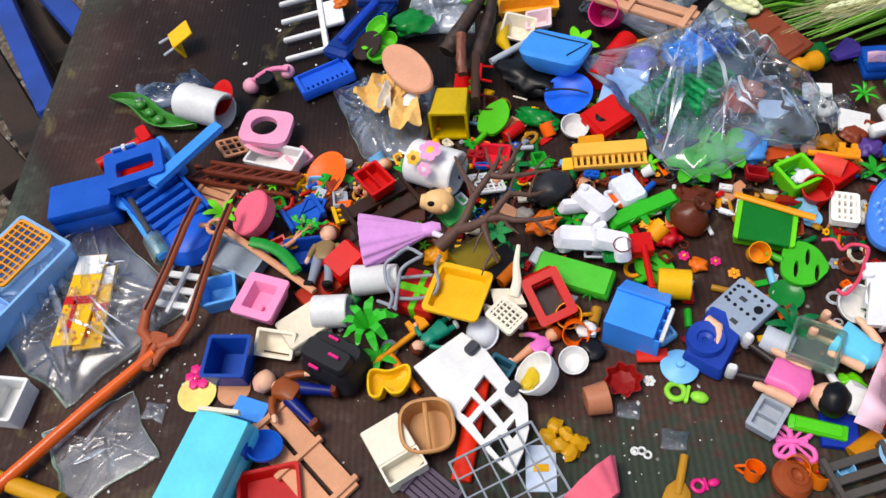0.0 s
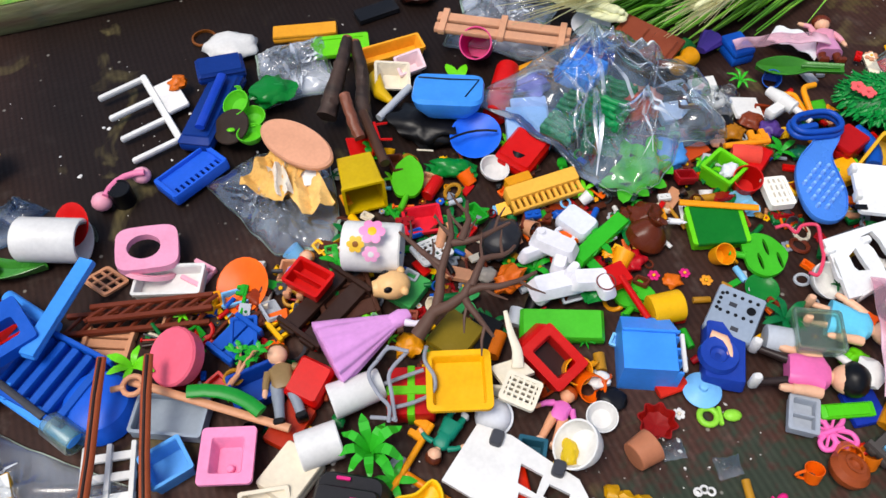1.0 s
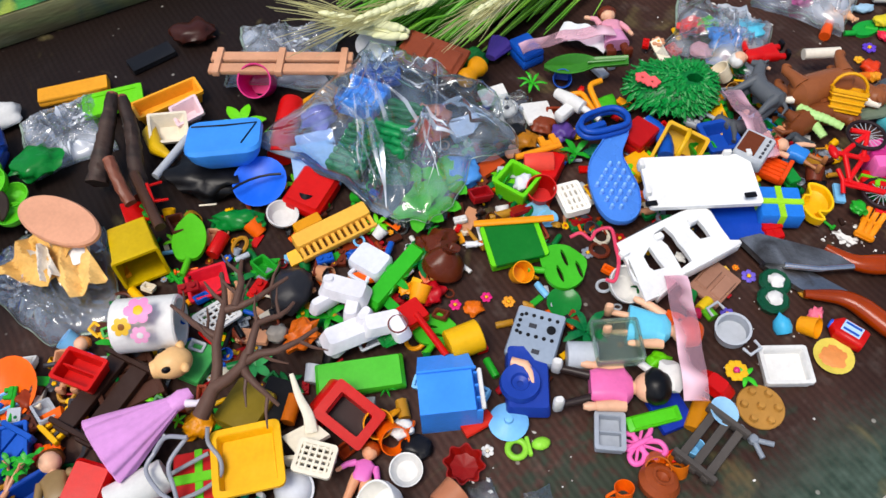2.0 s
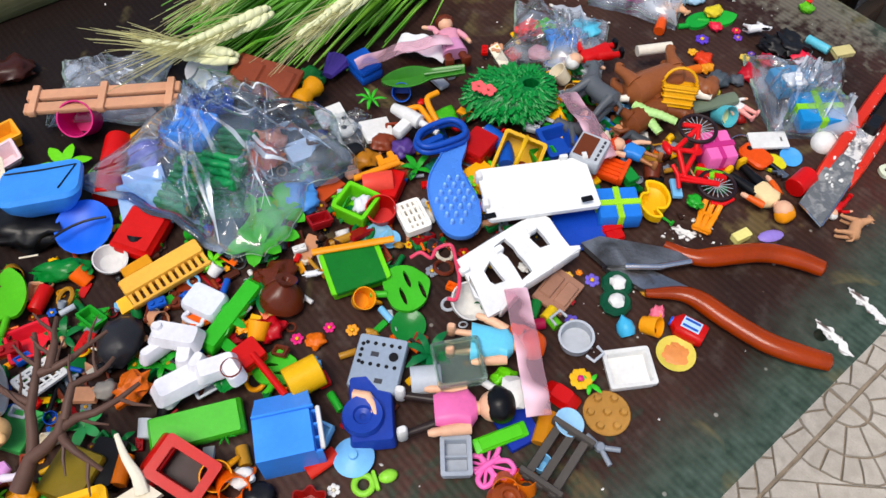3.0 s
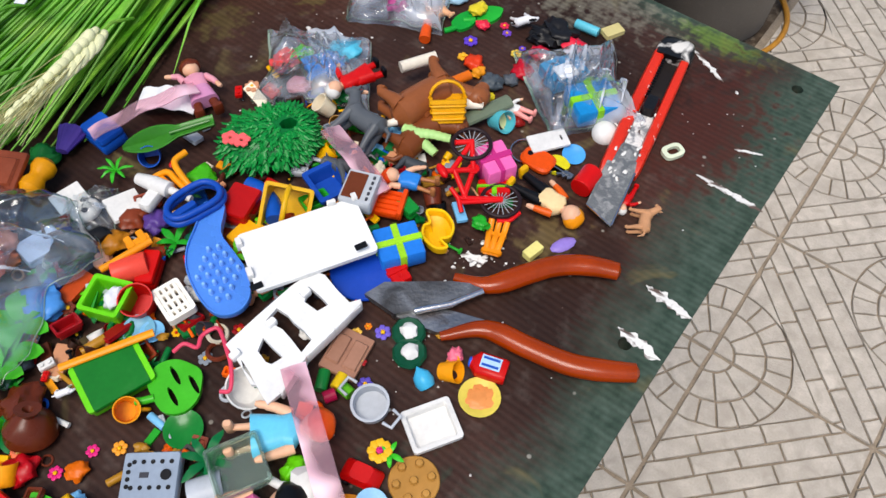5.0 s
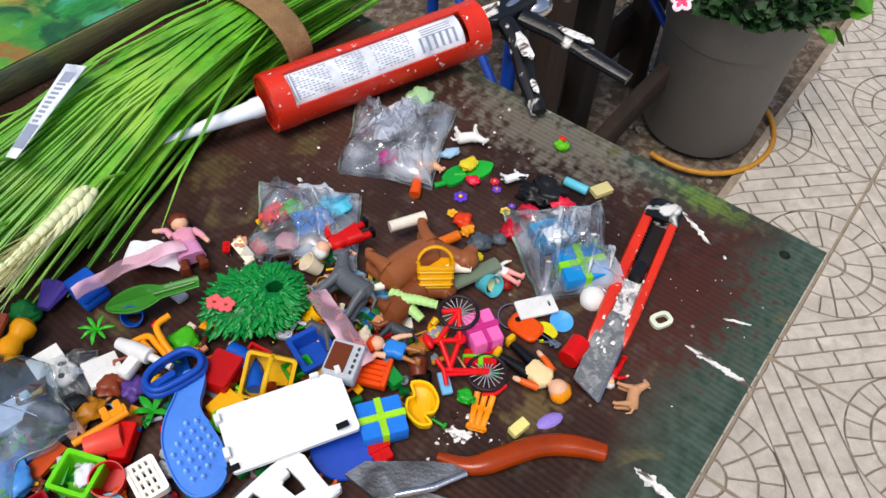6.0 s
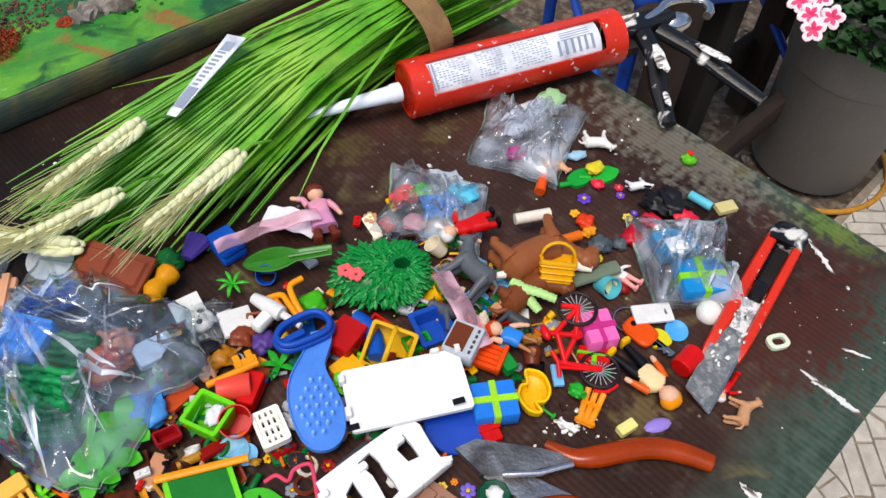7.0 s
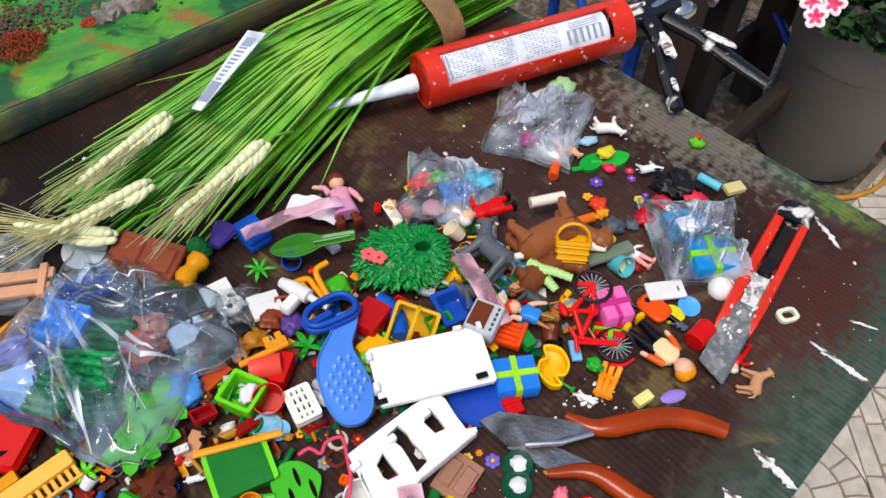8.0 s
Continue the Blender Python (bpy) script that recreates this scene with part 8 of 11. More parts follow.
suitcase(-0.261, -0.081, 0.003, -25.6, 0.0268, 0.021)
block(-0.2430, -0.0896, 0.004, 62.7, 0.0567, 0.016, 0.014, P("3cb42c"), "green_beam", "bright green toy beam with leaves", "toy beam", (6, 0), 0.92, 0.001)
palm(-0.2433, -0.0928, 0.006, 71.2, 0.0273, GREEN, "green moulded toy leaves", 7, 0.4, seed=25)
chunk(-0.3094, -0.1105, 0, 80.8, 0.0329, P("2b2b2e"), "dark_stone", "dark grey rounded toy boulder", "toy boulder", 6, (0.55, 0.42, 0.34), 0.2)
def sack(x, y, z, yaw, L):
    bm = BM()
    lathe(bm, [(0, 0), (0.35 * L, 0.0), (0.5 * L, 0.18 * L), (0.48 * L, 0.42 * L), (0.3 * L, 0.62 * L), (0.16 * L, 0.72 * L), (0.24 * L, 0.86 * L), (0.1 * L, 0.84 * L), (0, 0.7 * L)], 24)
    for v in bm.verts:
        v.co *= 1 + 0.10 * noise.noise(v.co * 60)
    solo("toy_sack", bm, P("5e2c16", 0.28), x, y, z, yaw, "glossy brown toy sack", "sack", tilt=(-20, 15))
sack(-0.2130, -0.0790, 0.001, 0, 0.030)
chunk(-0.217, -0.059, 0.002, 40, 0.026, P("5e2c16", 0.35), "brown_cub", "brown knobbly toy animal lump beside the sack", "toy animal", 77, (0.5, 0.42, 0.3), 0.5)
def angular_horse(bars, label, bridle=False):
    """A stylised toy horse on its side: flat-sided limbs and trunk moulded in one."""
    ox, oy = bars[0][0], bars[0][1]
    bm = BM()
    for k, (x0, y0, x1, y1, z, w) in enumerate(bars):
        l = math.hypot(x1 - x0, y1 - y0) + w * 0.7
        rbox(bm, l, w, 0.011, ((x0 + x1) / 2 - ox, (y0 + y1) / 2 - oy, z), (3 * k - 4, 4, math.degrees(math.atan2(y1 - y0, x1 - x0))), bev=0.0028, top=0.86)
    if bridle:
        x1, y1, z = bars[-1][2] - ox, bars[-1][3] - oy, bars[-1][4]
        tube(bm, arc(0.0062, 0, 345, 16, (x1 - 0.003, y1 + 0.004, z + 0.0058)), 0.0005, 5, mi=1, closed=True)
    return solo("toy_horse", bm, [P("e9e8ec"), P("7a3a34")], ox, oy, 0, 0, label, "toy horse")


angular_horse(((-0.2900, -0.1250, -0.2770, -0.1120, 0.0160, 0.0090), (-0.2820, -0.1100, -0.2600, -0.1130, 0.0220, 0.0170), (-0.2640, -0.1090, -0.2640, -0.1280, 0.0180, 0.0120), (-0.2800, -0.1090, -0.2840, -0.1080, 0.0240, 0.0080)), "white angular toy horse lying on its side")
angular_horse(((-0.2730, -0.1480, -0.2510, -0.1330, 0.0180, 0.0180), (-0.2680, -0.1480, -0.2710, -0.1520, 0.0140, 0.0100), (-0.2560, -0.1340, -0.2530, -0.1260, 0.0220, 0.0090), (-0.2500, -0.1360, -0.2340, -0.1290, 0.0220, 0.0150), (-0.2340, -0.1320, -0.2280, -0.1400, 0.0240, 0.0120)), "white angular toy horse with a brown bridle", True)
palm(-0.2398, -0.1432, 0.006, 17.6, 0.0304, P("0f7a34"), "dark green feathered toy leaves", 5, 0.3, seed=5, spread=140)
chunk(-0.2956, -0.1440, 0.008, 55.4, 0.0201, P("ea7c1c"), "orange_coral", "orange knobbly toy piece", "toy piece", 21, (0.5, 0.42, 0.26), 0.9)
chunk(-0.3099, -0.1441, 0.008, 36.2, 0.0145, P("8e8880"), "grey_owl", "grey rounded toy piece", "toy piece", 22, (0.5, 0.45, 0.35), 0.3)
block(-0.2521, -0.1637, 0.002, 16.3, 0.0567, 0.028, 0.014, P("4fb82c"), "green_planter", "green toy planter trough", "planter", (10, 0), 0.94, 0.001)
palm(-0.2691, -0.1762, 0.002, 26.8, 0.0134, GREEN, "green toy tendrils", 6, 0.2, seed=31)
palm(-0.2344, -0.1696, 0.002, 10.4, 0.0166, GREEN, "green toy tendrils", 6, 0.2, seed=32)
def red_frame(x, y, z, yaw, L, W):
    t = bin_box(x, y, z, yaw, L, W, 0.026, RED, "red_hutch", "red toy hutch open at the front", "toy hutch", 0.96, 0.0052, tilt=(16, -8))
    # near-black sheet stands in for the shade inside the hutch
    bm = BM()
    rbox(bm, L * 0.58, W * SC * 0.66, 0.001, (0, 0, 0.0060), bev=0.0003)
    part("dark_back", bm, P("2a0c08"), t)
    bm = BM()
    rbox(bm, L * 0.96, 0.010, 0.016, (0, W * SC * 0.5, 0.010), (18, 0, 0), bev=0.002)
    part("side_roof", bm, RED, t)
    return t
red_frame(-0.2543, -0.1906, 0.002, 60.4, 0.0260, 0.044)
def cream_chair(x, y, z, pts):
    """A toy chair on its side: a flat seat, a side panel and one long curved post."""
    t = base("toy_chair", x, y, z, 0, "cream toy chair with a tall pointed back", "toy chair")
    bm = BM()
    plate(bm, [[(-0.014, -0.002), (0.002, 0.01), (0.014, 0.003), (-0.003, -0.011)]], 0.004, pose(0, 0, 0.010))
    part("seat", bm, BONE, t)
    bm = BM()
    rbox(bm, 0.030, 0.0028, 0.014, (0.004, -0.011, 0.006), (0, 0, 12), bev=0.0008)
    part("side_panel", bm, P("cfc8b6"), t)
    bm = BM()
    tube(bm, smooth_run([Vector(p) - Vector((x, y, z)) for p in pts]), [0.0042 - 0.0028 * i / 15 for i in range(16)], 10, flat=0.6)
    part("back_post", bm, BONE, t)


cream_chair(-0.274, -0.212, 0.006, [(-0.271, -0.209, 0.02), (-0.274, -0.201, 0.026), (-0.281, -0.192, 0.031), (-0.288, -0.18, 0.034)])
grid_panel(-0.2650, -0.2250, 0.020, -5.2, 0.0235, 0.0255, BONE, 5, 5, "cream_waffle", "cream toy crate lid with square holes", "lid", 0.0016, 0.004, tilt=(4, 4))
def hut(x, y, z, yaw, L, W):
    """A toy cabinet on its back: a sloped top band, a lower body and a shelved end with a white face."""
    t = base("blue_cabinet", x, y, z, yaw, "light blue toy cabinet with a stepped shelf end", "toy cabinet")
    skin = P("4c9df2")
    H = 0.030
    bm = BM()
    plate(bm, [[(-L * 0.5, 0.0), (L * 0.40, 0.0), (L * 0.40, H), (-L * 0.5, H)]], W * 0.62, pose(0, W * 0.12, 0, 90, 0, 0))
    part("body", bm, skin, t)
    bm = BM()
    loft(bm, [[(-L * 0.5, W * 0.12, 0), (L * 0.46, W * 0.12, 0), (L * 0.46, W * 0.12, H * 1.04), (-L * 0.5, W * 0.12, H * 1.04)],
              [(-L * 0.46, W * 0.5, 0), (L * 0.40, W * 0.5, 0), (L * 0.40, W * 0.5, H * 0.62), (-L * 0.46, W * 0.5, H * 0.62)]])
    part("roof", bm, skin, t)
    bm = BM()
    rbox(bm, L * 0.98, W * 0.04, H * 0.1, (-L * 0.01, W * 0.12, H * 1.02), bev=0.0006)
    part("ledge", bm, skin, t)
    for k in range(4):
        bm = BM()
        rbox(bm, L * 0.12, 0.0016, H * 0.86, (L * 0.455, -W * 0.48 + k * W * 0.19, H * 0.45), bev=0.0004)
        part("shelf", bm, skin, t)
    bm = BM()
    rbox(bm, 0.0016, W * 0.6, H * 0.9, (L * 0.405, -W * 0.18, H * 0.46), bev=0.0004)
    part("shelf_back", bm, P("2f7ad0"), t)
    bm = BM()
    rbox(bm, 0.003, W * 0.62, 0.003, (L * 0.53, -W * 0.17, H * 0.9), bev=0.001)
    part("end_trim", bm, WHITE, t)
hut(-0.195, -0.169, 0, 14, 0.0370, 0.043)
lying(-0.1892, -0.1357, 0.006, 31.3, 0.0219, 0.0135, P("e8b810"), "yellow_cup", "yellow toy cup on its side", "cup", True)
stick(-0.2104, -0.1351, 0.016, -48.5, 0.0358, 0.0024, RED, "red_hammer", "red toy mallet", "toy mallet", 0)
block(-0.2250, -0.1202, 0.01, 43.5, 0.0166, 0.022, 0.012, RED, "red_mallet_block", "red toy mallet head", "toy mallet")
leaf_toy(-0.2092, -0.1251, 0.004, 86.7, 0.0241, 0.03, P("4cb82c"), "green toy leaf", 2)
bin_box(-0.3028, -0.2312, 0.018, 20.4, 0.0370, 0.047, 0.010, P("f2bc14"), "yellow_tray", "bright yellow toy tray", "tray", 0.92, 0.0022, lip=0.002)
block(-0.3164, -0.1967, 0, 71.2, 0.0310, 0.036, 0.022, OLIVE, "olive_block", "olive toy block", "toy block")
gift(-0.3307, -0.2427, 0.002, 19.2, 0.0301, 0.042, 0.018, P("b01818"), P("6cc01e"), label="dark red toy gift box with a green ribbon")
lying(-0.3629, -0.2545, 0.004, 41.1, 0.0337, 0.015, WHITE, "white_bottle", "white plastic bottle on its side", "bottle", False, 0.85)
def chrome_pipe(name, runs, r, mat, label, cat):
    """Bent pipes, each through a few points."""
    o = Vector(runs[0][0])
    t = base(name, o.x, o.y, 0, 0, label, cat)
    for k, run in enumerate(runs):
        bm = BM()
        tube(bm, smooth_run([Vector(p) - Vector((o.x, o.y, 0)) for p in run]), r, 9)
        part("pipe", bm, mat, t)
    return t


chrome_pipe("bent_wire", ([(-0.339, -0.26, 0.02), (-0.325, -0.252, 0.022), (-0.316, -0.243, 0.024), (-0.318, -0.234, 0.026), (-0.327, -0.226, 0.028), (-0.328, -0.219, 0.034)], [(-0.348, -0.246, 0.02), (-0.337, -0.238, 0.022), (-0.326, -0.231, 0.025)]), 0.0013, P("8a8c92"), "bent grey toy wire handle", "wire handle")
chrome_pipe("toy_tap", ([(-0.35, -0.227, 0.036), (-0.353, -0.236, 0.034), (-0.356, -0.247, 0.032), (-0.346, -0.257, 0.03), (-0.338, -0.261, 0.026), (-0.336, -0.268, 0.02)], [(-0.338, -0.226, 0.034), (-0.344, -0.242, 0.032), (-0.339, -0.253, 0.028), (-0.333, -0.265, 0.02)], [(-0.353, -0.238, 0.036), (-0.349, -0.229, 0.037), (-0.337, -0.227, 0.036)], [(-0.348, -0.268, 0.018), (-0.337, -0.266, 0.02), (-0.332, -0.265, 0.018)]), 0.0013, P("9a9ca4", 0.25), "chrome-grey toy water tap with curved pipes", "toy tap")
block(-0.3608, -0.1671, 0, 74.7, 0.0273, 0.03, 0.01, P("4aa05a"), "green_card", "green toy scrap", "toy scrap")
bin_box(-0.3691, -0.1102, 0, 28.3, 0.0271, 0.03, 0.012, P("d8283c"), "red_dish", "crimson toy dish", "dish", 0.8)
grid_panel(-0.3532, -0.1370, 0.012, 55.6, 0.0273, 0.026, WHITE, 5, 4, "white_grille", "small white toy grille", "toy grille", 0.0016, tilt=(0, 15))
chunk(-0.3451, -0.2081, 0, 50.1, 0.0194, P("d8960c"), "mustard_lump", "mustard toy rock", "toy rock", 17)
palm(-0.3206, -0.1652, 0.002, 47.7, 0.0267, P("3f9a5a"), "green flat toy leaves", 5, 0.5, seed=44, rise=0.2)
block(-0.3006, -0.1883, 0, 79.5, 0.0287, 0.026, 0.016, BLACK, "black_block", "black toy block", "toy block")
stick(-0.2897, -0.1926, 0.004, -92.3, 0.0177, 0.005, P("d87a18"), "orange_piece", "orange toy piece", "toy piece", 0)
vessel(-0.4207, -0.2312, 0.004, 0, 0.03, ((0.42, 0), (0.5, 0.05), (0.42, 0.1), (0.42, 0)), DGREY, "wire_ring", "thin dark ring", "ring", (30, 0))
# things under the red hutch
doll(-0.2385, -0.2260, 0, 81.7, 0.0430, P("e07cc0"), SKIN, P("a4501c"), skin=P("e0a884"), label="toy figure in pink with long brown hair", arm=(30, 60), bare=True, stride=4, crown=0.002)
vessel(-0.2388, -0.1906, 0, 40, 0.024, CUP, AMBER, "toy_cup", "orange toy cup with a handle", "cup", (30, 0), 0.009)
vessel(-0.2302, -0.1951, 0, 40, 0.024, CUP, ORANGE, "toy_cup", "orange toy jug", "cup", (50, 0), 0.009)
stick(-0.2218, -0.1818, 0, -69.6, 0.0122, 0.004, GOLD, "gold_piece", "dull gold toy piece", "toy piece", 0)
chunk(-0.2095, -0.2047, 0, -6.7, 0.0185, P("17171a"), "black_hat", "black toy hat", "toy hat", 23, (0.5, 0.45, 0.2), 0.3)
stick(-0.1749, -0.1850, 0.002, 38.0, 0.0202, 0.005, P("d8341c"), "orange_plank", "orange-red toy plank", "toy plank", 0, 0.5)


# ---- the large bag and what lies round it ----
film_bag(-0.263, 0.027, 0.010, 0, 0.21, 0.21, 0.046, "large crumpled clear bag full of green and blue toys", 5, BAGFILM, fine=200, creases=54, narrow=0.62, seam=BLUEFILM, seam_span=(11, 14), seam_r=0.0034,
         outline=[(-1.0, -0.13), (-0.72, 0.31), (-0.49, 0.69), (-0.36, 0.94), (0.03, 0.9), (0.33, 0.65), (0.7, 0.49), (0.9, 0.02), (0.59, -0.12), (0.5, -0.55), (0.36, -0.72), (0.09, -0.7), (-0.14, -0.51), (-0.51, -0.32)])


def turf_tile(x, y, z, yaw, L, W, mat, label, seed, rows=8, tilt=(0, 0)):
    """A moulded slab set with wavy ridges of short blades."""
    t = base("turf_tile", x, y, z, yaw, label, "toy turf", tilt=tilt)
    bm = BM()
    rbox(bm, L, W, 0.006, (0, 0, 0.003), bev=0.002)
    part("slab", bm, mat, t)
    for k in range(rows):
        bm = BM()
        v = W * ((k + 0.5) / rows - 0.5)
        tube(bm, [(L * (i / 14 - 0.5) * 0.98, v + 0.0016 * noise.noise(Vector((i * 0.5, k, seed))), 0.0066 + 0.0024 * noise.noise(Vector((i * 0.8, k * 3, seed)))) for i in range(15)], W / rows * 0.42, 7, flat=1.1)
        part("ridge", bm, mat, t)
    return t


turf_tile(-0.2705, 0.0335, 0.018, -8.1, 0.0495, 0.052, P("0b7044"), "dark green ridged toy turf slab inside the bag", 1, 8, (0, 0))
turf_tile(-0.2900, 0.0095, 0.014, -15.1, 0.0269, 0.044, P("128050"), "green ridged toy turf slab inside the bag", 2, 7, (0, 4))
turf_tile(-0.2605, 0.0000, 0.014, 3.9, 0.0291, 0.034, P("0e6e42"), "dark green ridged toy turf slab inside the bag", 3, 6)
turf_tile(-0.2630, 0.0150, 0.026, -14.0, 0.0330, 0.026, P("1a8a52"), "green toy turf slab inside the bag", 4, 4, (6, 0))
turf_tile(-0.2900, 0.0930, 0.010, 17.5, 0.0398, 0.022, P("2458a8"), "dark blue ribbed toy slab inside the bag", 5, 5, (0, 0))
turf_tile(-0.3165, 0.0640, 0.006, -25.8, 0.0322, 0.026, P("8a6a4c"), "brown ridged toy slab inside the bag", 6, 5, (0, 0))
fence(-0.2900, 0.0505, 0.024, 73.5, 0.0282, 0.040, P("58a6f0"), "blue_brick", "light blue ribbed toy brick in the bag", "toy brick", 6, 2, 0.010, rail_w=0.17)
block(-0.319, -0.001, 0.006, 20, 0.034, 0.050, 0.010, P("a9c8ec"), "pale_block", "pale blue toy block in the bag", "toy block", (8, 0))
chunk(-0.326, 0.042, 0.006, 30, 0.026, P("8a86c0"), "lilac_lump", "lilac toy piece in the bag", "toy piece", 31)
chunk(-0.237, 0.054, 0.008, -8, 0.026, P("e0a08c"), "pink_lump", "salmon pink toy piece in the bag", "toy piece", 33)
chunk(-0.232, 0.043, 0.006, 20, 0.018, P("e07a3c"), "orange_piece", "orange toy piece in the bag", "toy piece", 38)
chunk(-0.244, 0.03, 0.010, 10, 0.020, P("c04a5c"), "rose_lump", "rose red toy piece in the bag", "toy piece", 36)
block(-0.212, 0.052, 0.004, 35, 0.028, 0.024, 0.010, P("d4dcec"), "white_slab", "white toy block in the bag", "toy block", (6, 8))
chunk(-0.209, 0.006, 0.003, -9, 0.028, P("5a9ad8"), "blue_lump", "blue toy piece in the bag", "toy piece", 34)
for k, (x_, y_, yaw_) in enumerate(((-0.234, -0.034, 60), (-0.241, -0.016, 20), (-0.221, -0.004, 100), (-0.227, -0.025, 140))):
    palm(x_, y_, 0.006, yaw_, 0.044, P("4fb02c"), "light green broad-leaved toy plant in the bag", 5, 0.6, "toy_plant", 0.3, 70 + k)
block(-0.253, -0.016, 0.006, 70, 0.044, 0.022, 0.012, P("17383e"), "teal_slab", "dark teal toy slab in the bag", "toy slab", (6, 0))
chunk(-0.239, 0.036, 0.016, 20, 0.026, P("d8705c"), "coral_lump", "coral toy piece in the bag", "toy piece", 39)
block(-0.321, 0.015, 0.004, 24, 0.030, 0.040, 0.012, P("b4c6ea"), "pale_block", "pale blue toy block in the bag", "toy block", (8, 0))
film_bag(-0.3728, 0.1167, 0.002, 3.9, 0.0914, 0.075, 0.022, "small crumpled clear bag with a pink cup in it", 17, CLOUDY, fine=80)
chunk(-0.4584, 0.1348, 0, 28.6, 0.0376, P("3a1c14"), "brown_lump", "dark red-brown toy lump on the table", "toy piece", 206, (0.5, 0.36, 0.2), 0.4)
block(-0.4875, 0.1040, 0, 44.9, 0.0398, 0.022, 0.007, P("141416"), "black_slab", "flat black toy slab on the table", "toy slab", (0, 0))
vessel(-0.3831, 0.0841, 0.004, 0, 0.036, CUP, P("c81878"), "pink_cup", "magenta toy cup in the small bag", "cup", (40, 0))
fence(-0.3648, 0.0868, 0.024, 6.3, 0.1145, 0.034, P("d2a282"), "tan_fence", "long tan toy fence with pointed posts", "toy fence", 2, 3, 0.004, rail_w=0.36)
vessel(-0.2965, 0.1292, 0.012, 0, 0.044, DISH, P("e6e6ea"), "white_dish", "white round toy dish", "dish", (10, 0))
def door(x, y, z, yaw, L, W, mat, label, name="toy_door", tilt=(0, 0)):
    t = base(name, x, y, z, yaw, label, "toy door", tilt=tilt)
    bm = BM()
    rbox(bm, L, W, 0.004, (0, 0, 0.002), bev=0.0008)
    part("leaf", bm, mat, t)
    for k in (-1, 1):
        bm = BM()
        rbox(bm, L * 0.38, W * 0.66, 0.002, (k * L * 0.24, 0, 0.0048), bev=0.0008, top=0.92)
        part("raised_panel", bm, mat, t)
    return t
door(-0.2470, 0.1140, 0.020, -21.1, 0.0560, 0.032, P("83452c"), "brown toy door with raised panels", tilt=(10, 0))
def gourd(x, y, z, yaw, L):
    """Two smooth swollen lobes with a waist."""
    bm = BM()
    tube(bm, [(L * (f - 0.5), 0, L * 0.27) for f in (0, 0.05, 0.18, 0.34, 0.48, 0.56, 0.70, 0.86, 0.96, 1.0)], [L * r for r in (0.03, 0.15, 0.25, 0.25, 0.19, 0.20, 0.27, 0.26, 0.15, 0.03)], 20)
    solo("yellow_gourd", bm, P("e0a00c"), x, y, z, yaw, "mustard-yellow toy gourd with two lobes", "toy gourd")


gourd(-0.2130, 0.1040, 0.008, 62, 0.031)
shell_fan(-0.1969, 0.1407, 0.002, 68.5, 0.0207, 0.022, P("5a4698"), "purple shell-shaped toy")
block(-0.1723, 0.1438, 0, 37.3, 0.0205, 0.034, 0.018, BLUE, "blue_block", "blue toy block", "toy block")
band_strip(-0.1390, 0.1460, 0.02, 22.9, 0.0808, 0.012, PINKFILM, "strip of pale pink translucent film")
band_strip(-0.1254, 0.1637, 0.008, -16.3, 0.0426, 0.022, P("eef0f2"), "scrap of white paper card", "paper_scrap")
doll(-0.1020, 0.1710, 0.004, 104.0, 0.0577, P("e4a4b8"), CHOC, CHOC, label="toy figure in a pink and brown dress waving", skirt=P("d89cc0"), arm=(30, 160), crown=0.003, sleeve=P("e8a8b4"))
def scoop_spoon(x, y, z, yaw, L):
    """A hollow oval spoon with a flat tapering handle."""
    t = base("green_spoon", x, y, z, yaw, "long olive-green toy scoop", "toy scoop", tilt=(6, -4))
    bm = BM()
    rows = []
    for i in range(21):
        f = i / 20
        w = 0.0012 + max(0.0092 * math.sin(math.pi * min(1, f / 0.66)) ** 0.7, 0.0052 * min(1, f / 0.4) * (1 - 0.35 * f))
        deep = 0.0055 * max(0, math.sin(math.pi * min(1, f / 0.58)))
        rows.append([(L * (f - 0.5), w * q, 0.004 + h + 0.006 * f) for q, h in ((-0.5, -deep * 0.3 - 0.0012), (-1.0, 0.004), (-0.84, 0.0042), (-0.4, 0.003 - deep), (0.4, 0.003 - deep), (0.84, 0.0042), (1.0, 0.004), (0.5, -deep * 0.3 - 0.0012))])
    loft(bm, rows)
    part("body", bm, P("3f7d2c", 0.22), t)
    bm = BM()
    tube(bm, [(L * 0.02, 0, 0.011), (L * 0.3, 0, 0.0125), (L * 0.46, 0, 0.0135)], (0.0012, 0.0014, 0.0008), 8)
    part("rib", bm, P("35702a", 0.22), t)


